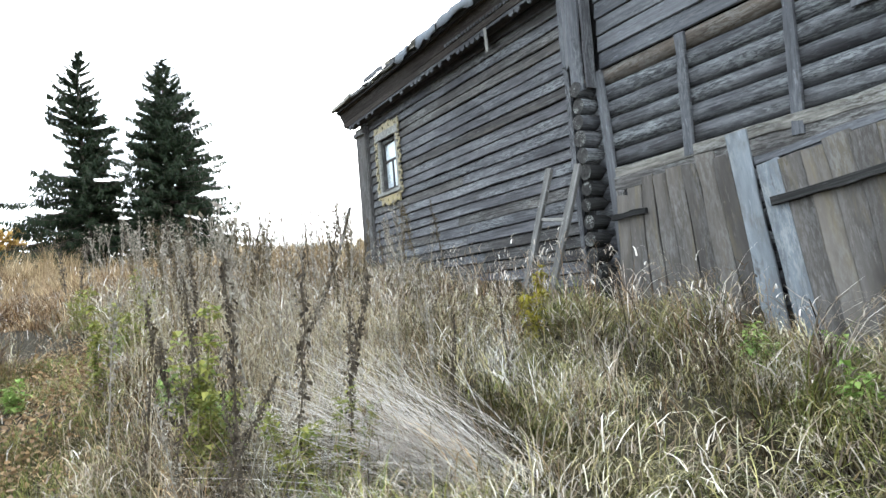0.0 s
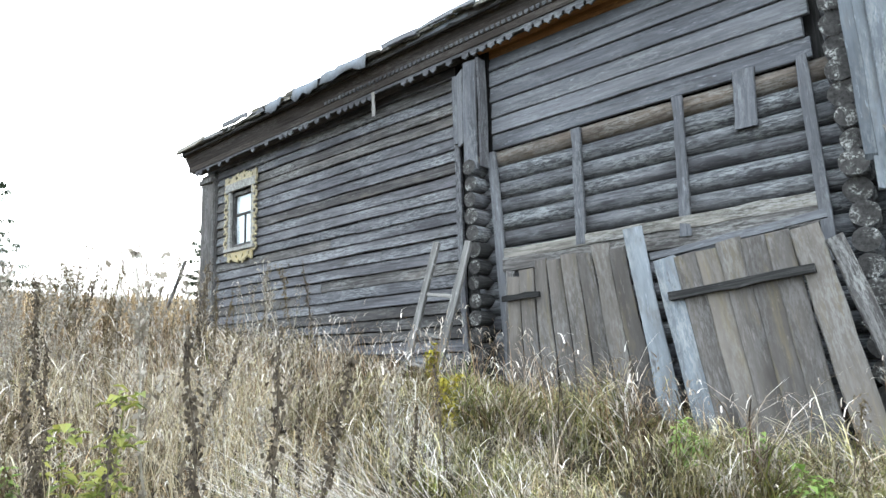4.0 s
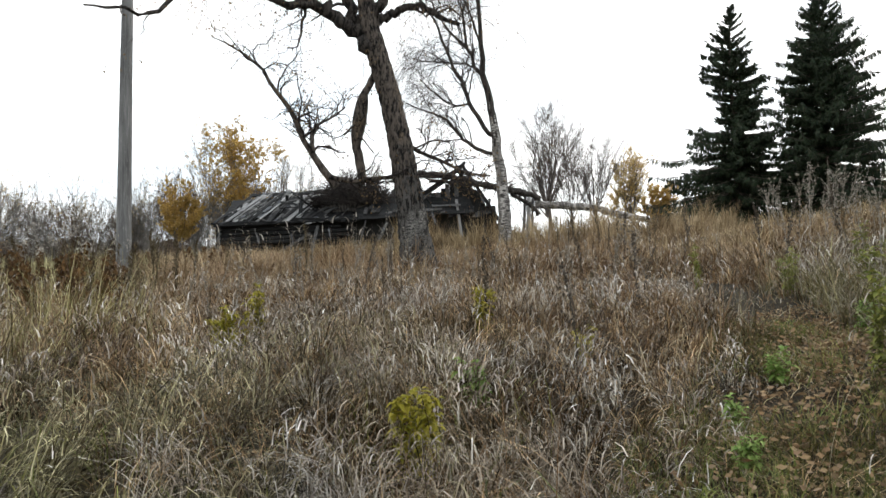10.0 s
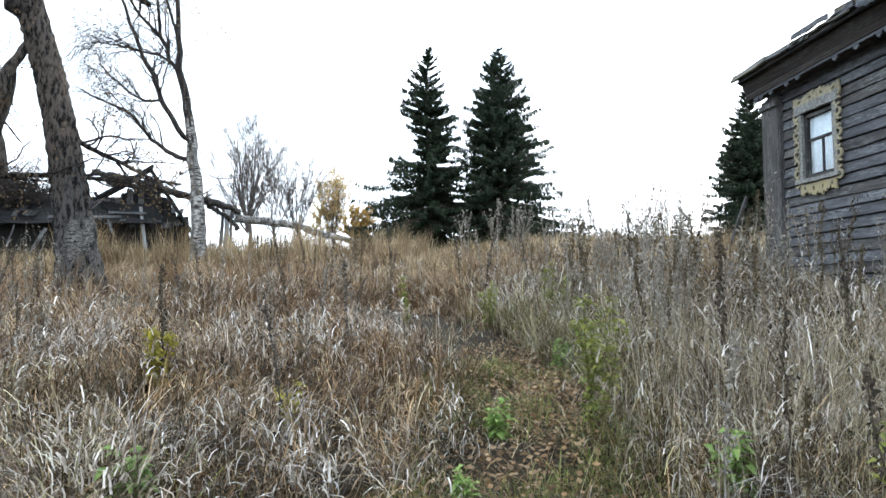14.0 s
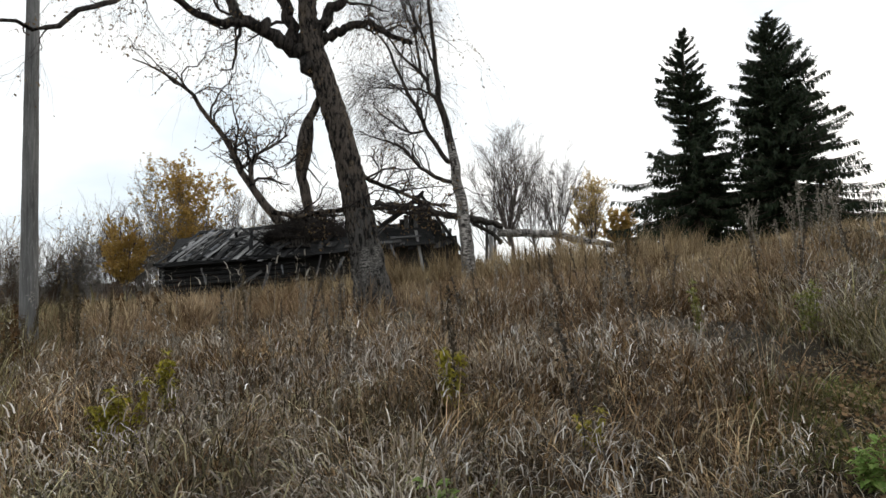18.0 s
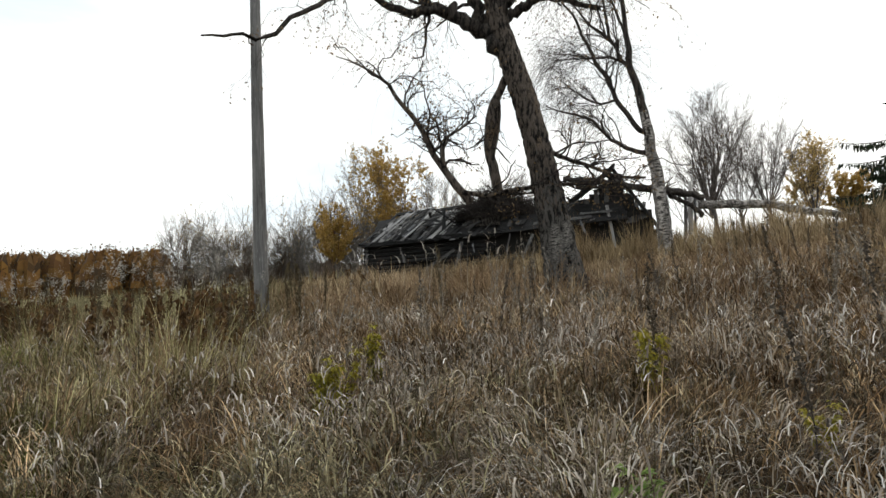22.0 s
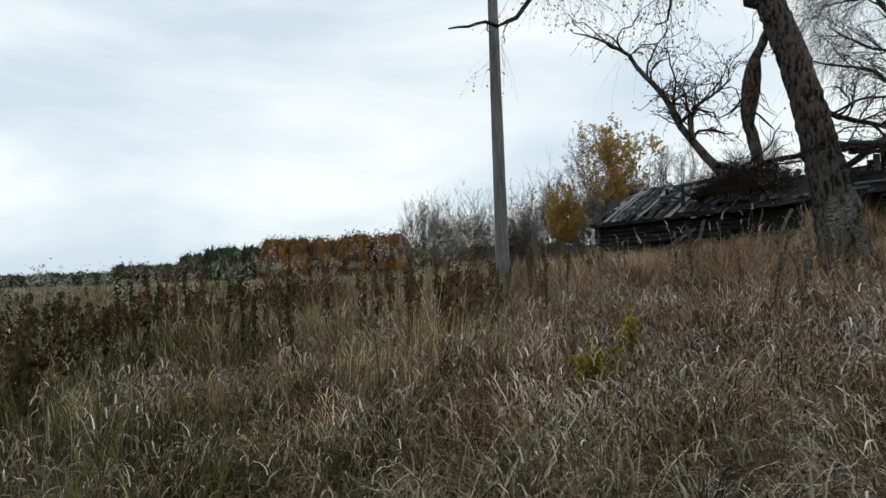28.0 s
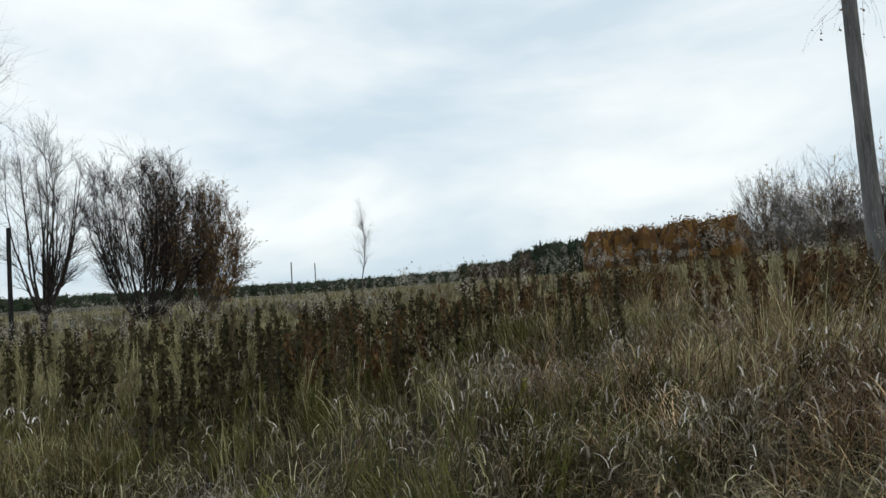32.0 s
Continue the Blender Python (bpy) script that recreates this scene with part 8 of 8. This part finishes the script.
DULL_GREEN = growth("dull_green_grass", [(0.0495, 0.0596, 0.0114), (0.0986, 0.11, 0.0228), (0.172, 0.174, 0.0456), (0.0659, 0.0578, 0.017), (0.247, 0.246, 0.0856)], see=0.15, tufts=1.2)
blades("field_straw", 56000, 6.0, 18.0, (0.35, 0.8), (0.005, 0.011), FIELD_STRAW, "pale straw between the field weeds", (0.22, 0.2), (0.75, 0.5), 0.5, a0=140, a1=222, patch=patchy(1.2, 14))
blades("field_green", 40000, 2.5, 11.0, (0.25, 0.6), (0.006, 0.013), DULL_GREEN, "dull green grass at the field's edge", (0.35, 0.3), (0.9, 0.5), 0.6, a0=152, a1=222, patch=patchy(1.4, 15, 0.2))


for kind, x, y, s, lab in (
        (YEL[0], -2.58, 6.6, 0.9, "tall yellow-green leafy plant in the dead grass"), (YEL[1], -4.98, 6.0, 1.0, "spreading yellow leafy plant in the dead grass"), (YEL[0], -5.1, 5.9, 0.8, "spreading yellow leafy plant in the dead grass"),
        (YEL[2], -5.35, 6.85, 0.95, "yellow leafy plant in the dead grass"), (YEL[0], -2.02, 3.72, 0.9, "bright yellow leafy plant near the path"), (YEL[2], -1.97, 3.78, 0.75, "bright yellow leafy plant near the path"), (YEL[1], -1.5, 5.82, 0.55, "bright yellow leafy plant near the path"),
        (OLV[0], 0.33, 5.4, 1.15, "yellow-green leafy plant on the bank"), (OLV[2], 0.95, 8.6, 1.1, "yellow-green leafy plant on the bank"), (OLV[1], 0.3, 8.9, 1.0, "yellow-green leafy plant on the bank"), (OLV[0], -0.6, 9.4, 0.9, "yellow-green leafy plant on the bank"),
        (OLV[0], 0.57, 3.35, 1.3, "yellow-green leafy weed before the house"), (GRN[1], 0.75, 3.55, 1.2, "green leafy weed before the house"), (OLV[1], 0.66, 3.2, 1.2, "yellow-green leafy weed before the house"), (OLV[1], 0.93, 2.73, 0.95, "yellow-green leaves on a withered weed"), (OLV[2], 1.18, 2.85, 0.85, "yellow-green leaves on a withered weed"),
        (YEL[0], 3.3, 3.9, 0.82, "yellow leafy plant before the barn wall"), (YEL[2], 4.3, 4.9, 0.82, "yellow leafy plant beside the ladder"), (OLV[1], 0.7, 6.4, 1.2, "yellow-green leafy weed on the bank"),
        (YEL[2], -7.4, 3.2, 0.51, "low yellow leaves at the field's edge"), (YEL[0], -6.9, 3.0, 0.41, "low yellow leaves at the field's edge"),
        (GRN[0], -2.06, 4.95, 1.15, "fresh green leafy plant in the dead grass"), (GRN[1], -0.54, 4.25, 0.6, "low green plant on the trodden path"), (GRN[2], -0.2, 5.61, 0.75, "low green plant on the trodden path"),
        (GRN[0], -0.55, 4.83, 0.6, "low green plant on the trodden path"), (GRN[1], 0.61, 7.08, 0.9, "low green plant beside the path"), (GRN[2], 3.9, 2.36, 1.0, "green leafy plant before the barn door"),
        (GRN[0], 0.7, 4.6, 1.1, "green leafy weed before the house"), (GRN[2], 3.4, 1.6, 0.9, "green leafy plant before the barn door"), (GRN[1], 4.2, 2.0, 0.9, "green leafy plant before the barn door")):
    bright(kind, x, y, s, lab)
for k, x, y, s in ((6, 0.62, 2.6, 0.92), (7, 0.92, 2.7, 0.9), (10, 1.15, 2.8, 0.82), (6, 0.55, 3.4, 0.75), (7, 1.35, 3.1, 0.7), (7, 0.85, 4.5, 0.8), (10, 1.1, 5.2, 0.9), (6, 1.3, 4.1, 0.8), (8, -1.5, 5.9, 0.6), (6, -2.56, 6.65, 0.8), (8, -2.0, 3.76, 0.3), (8, -5.2, 5.85, 0.55), (6, 2.6, 3.3, 0.6), (9, 3.1, 1.3, 0.6), (6, 1.9, 3.0, 0.6), (6, 0.38, 2.5, 0.62), (7, 0.45, 2.95, 0.7), (10, 0.34, 3.3, 0.6), (7, 0.6, 2.25, 0.6), (8, 0.4, 3.8, 0.65)):
    put_weed("dry_weed", KINDS[k], x, y, s, "dark withered weed with shrivelled leaves near the path", "weed", "dark weeds near the path", (RNG.normal(0, 0.15), RNG.normal(0, 0.15)))

put_weed("dry_weed", KINDS[5], 0.98, 3.63, 1.2, "very tall fine withered weed before the house", "weed", "dark weeds near the path", (0.05, 0.1))

n = 5200
x, y = RNG.normal(0.75, 0.55, n), RNG.normal(7.6, 0.75, n)
k = off_track(x, y) > 0.4
x, y = x[k], y[k]
n = len(x)
rows_mesh("olive_grass", np.stack([x, y, height(x, y) - 0.02], 1), RNG.uniform(0.25, 0.6, n), RNG.uniform(0.004, 0.009, n), RNG.uniform(0, 6.28, n), np.abs(RNG.normal(0.3, 0.25, n)), RNG.normal(1.2, 0.5, n), OLIVE_CURL, 4, label="yellow-olive grass growing in a thicket by the path")
heads("tall_seed_grass", 600, 3.0, 5.8, (0.7, 1.1), (0.08, 0.17), (0.003, 0.007), TALL_STRAW, PALE_HEAD, "tall tan stems with pale nodding heads below the house", a0=42, a1=72)

# fallen leaves on the trodden path
LITTER = growth("fallen_leaves", [(0.24, 0.14, 0.065), (0.32, 0.22, 0.12), (0.17, 0.1, 0.05), (0.26, 0.18, 0.11), (0.12, 0.075, 0.04)], see=0.1)
n = 3600
y = RNG.uniform(1.6, 8.0, n)
x = np.interp(y, TRACK[:, 1], TRACK[:, 0]) + RNG.normal(0, 0.33, n)
at = np.stack([x, y, height(x, y) + RNG.uniform(0.01, 0.1, n)], 1)
V, F = leaf_quads(at, 0.05)
V[:, 2] = np.repeat(at[:, 2], 4) + (V[:, 2] - np.repeat(at[:, 2], 4)) * 0.6
tagged(new("leaf_litter", bulk("leaf_litter", [(V, F)], LITTER, False)), "orange-brown fallen leaves on the trodden path", "leaves", kind="stuff")

# short trampled straw on the path
n = 9000
y = RNG.uniform(1.8, 8.2, n)
x = np.interp(y, TRACK[:, 1], TRACK[:, 0]) + RNG.normal(0, 0.4, n)
rows_mesh("trampled_grass", np.stack([x, y, height(x, y) - 0.01], 1), RNG.uniform(0.08, 0.26, n), RNG.uniform(0.003, 0.007, n), RNG.uniform(0, 6.28, n), RNG.uniform(0.8, 1.5, n), RNG.normal(0.6, 0.5, n), TANSTRAW, 3, label="short trampled straw on the path")

# short green grass at the edges of the path
n = 16000
y = RNG.uniform(2.4, 7.5, n)
x = np.interp(y, TRACK[:, 1], TRACK[:, 0]) + RNG.choice([-1, 1], n) * RNG.uniform(0.0, 0.8, n)
k = RNG.random(n) < np.clip(2.6 * lumps(x, y, 0.4, 51) - 0.75, 0, 1)
x, y = x[k], y[k]
n = len(x)
rows_mesh("green_grass", np.stack([x, y, height(x, y) - 0.01], 1), RNG.uniform(0.08, 0.24, n), RNG.uniform(0.003, 0.006, n), RNG.uniform(0, 6.28, n), np.abs(RNG.normal(0.5, 0.3, n)), RNG.normal(1.2, 0.5, n), GREEN, 3, label="short green grass at the edge of the path")
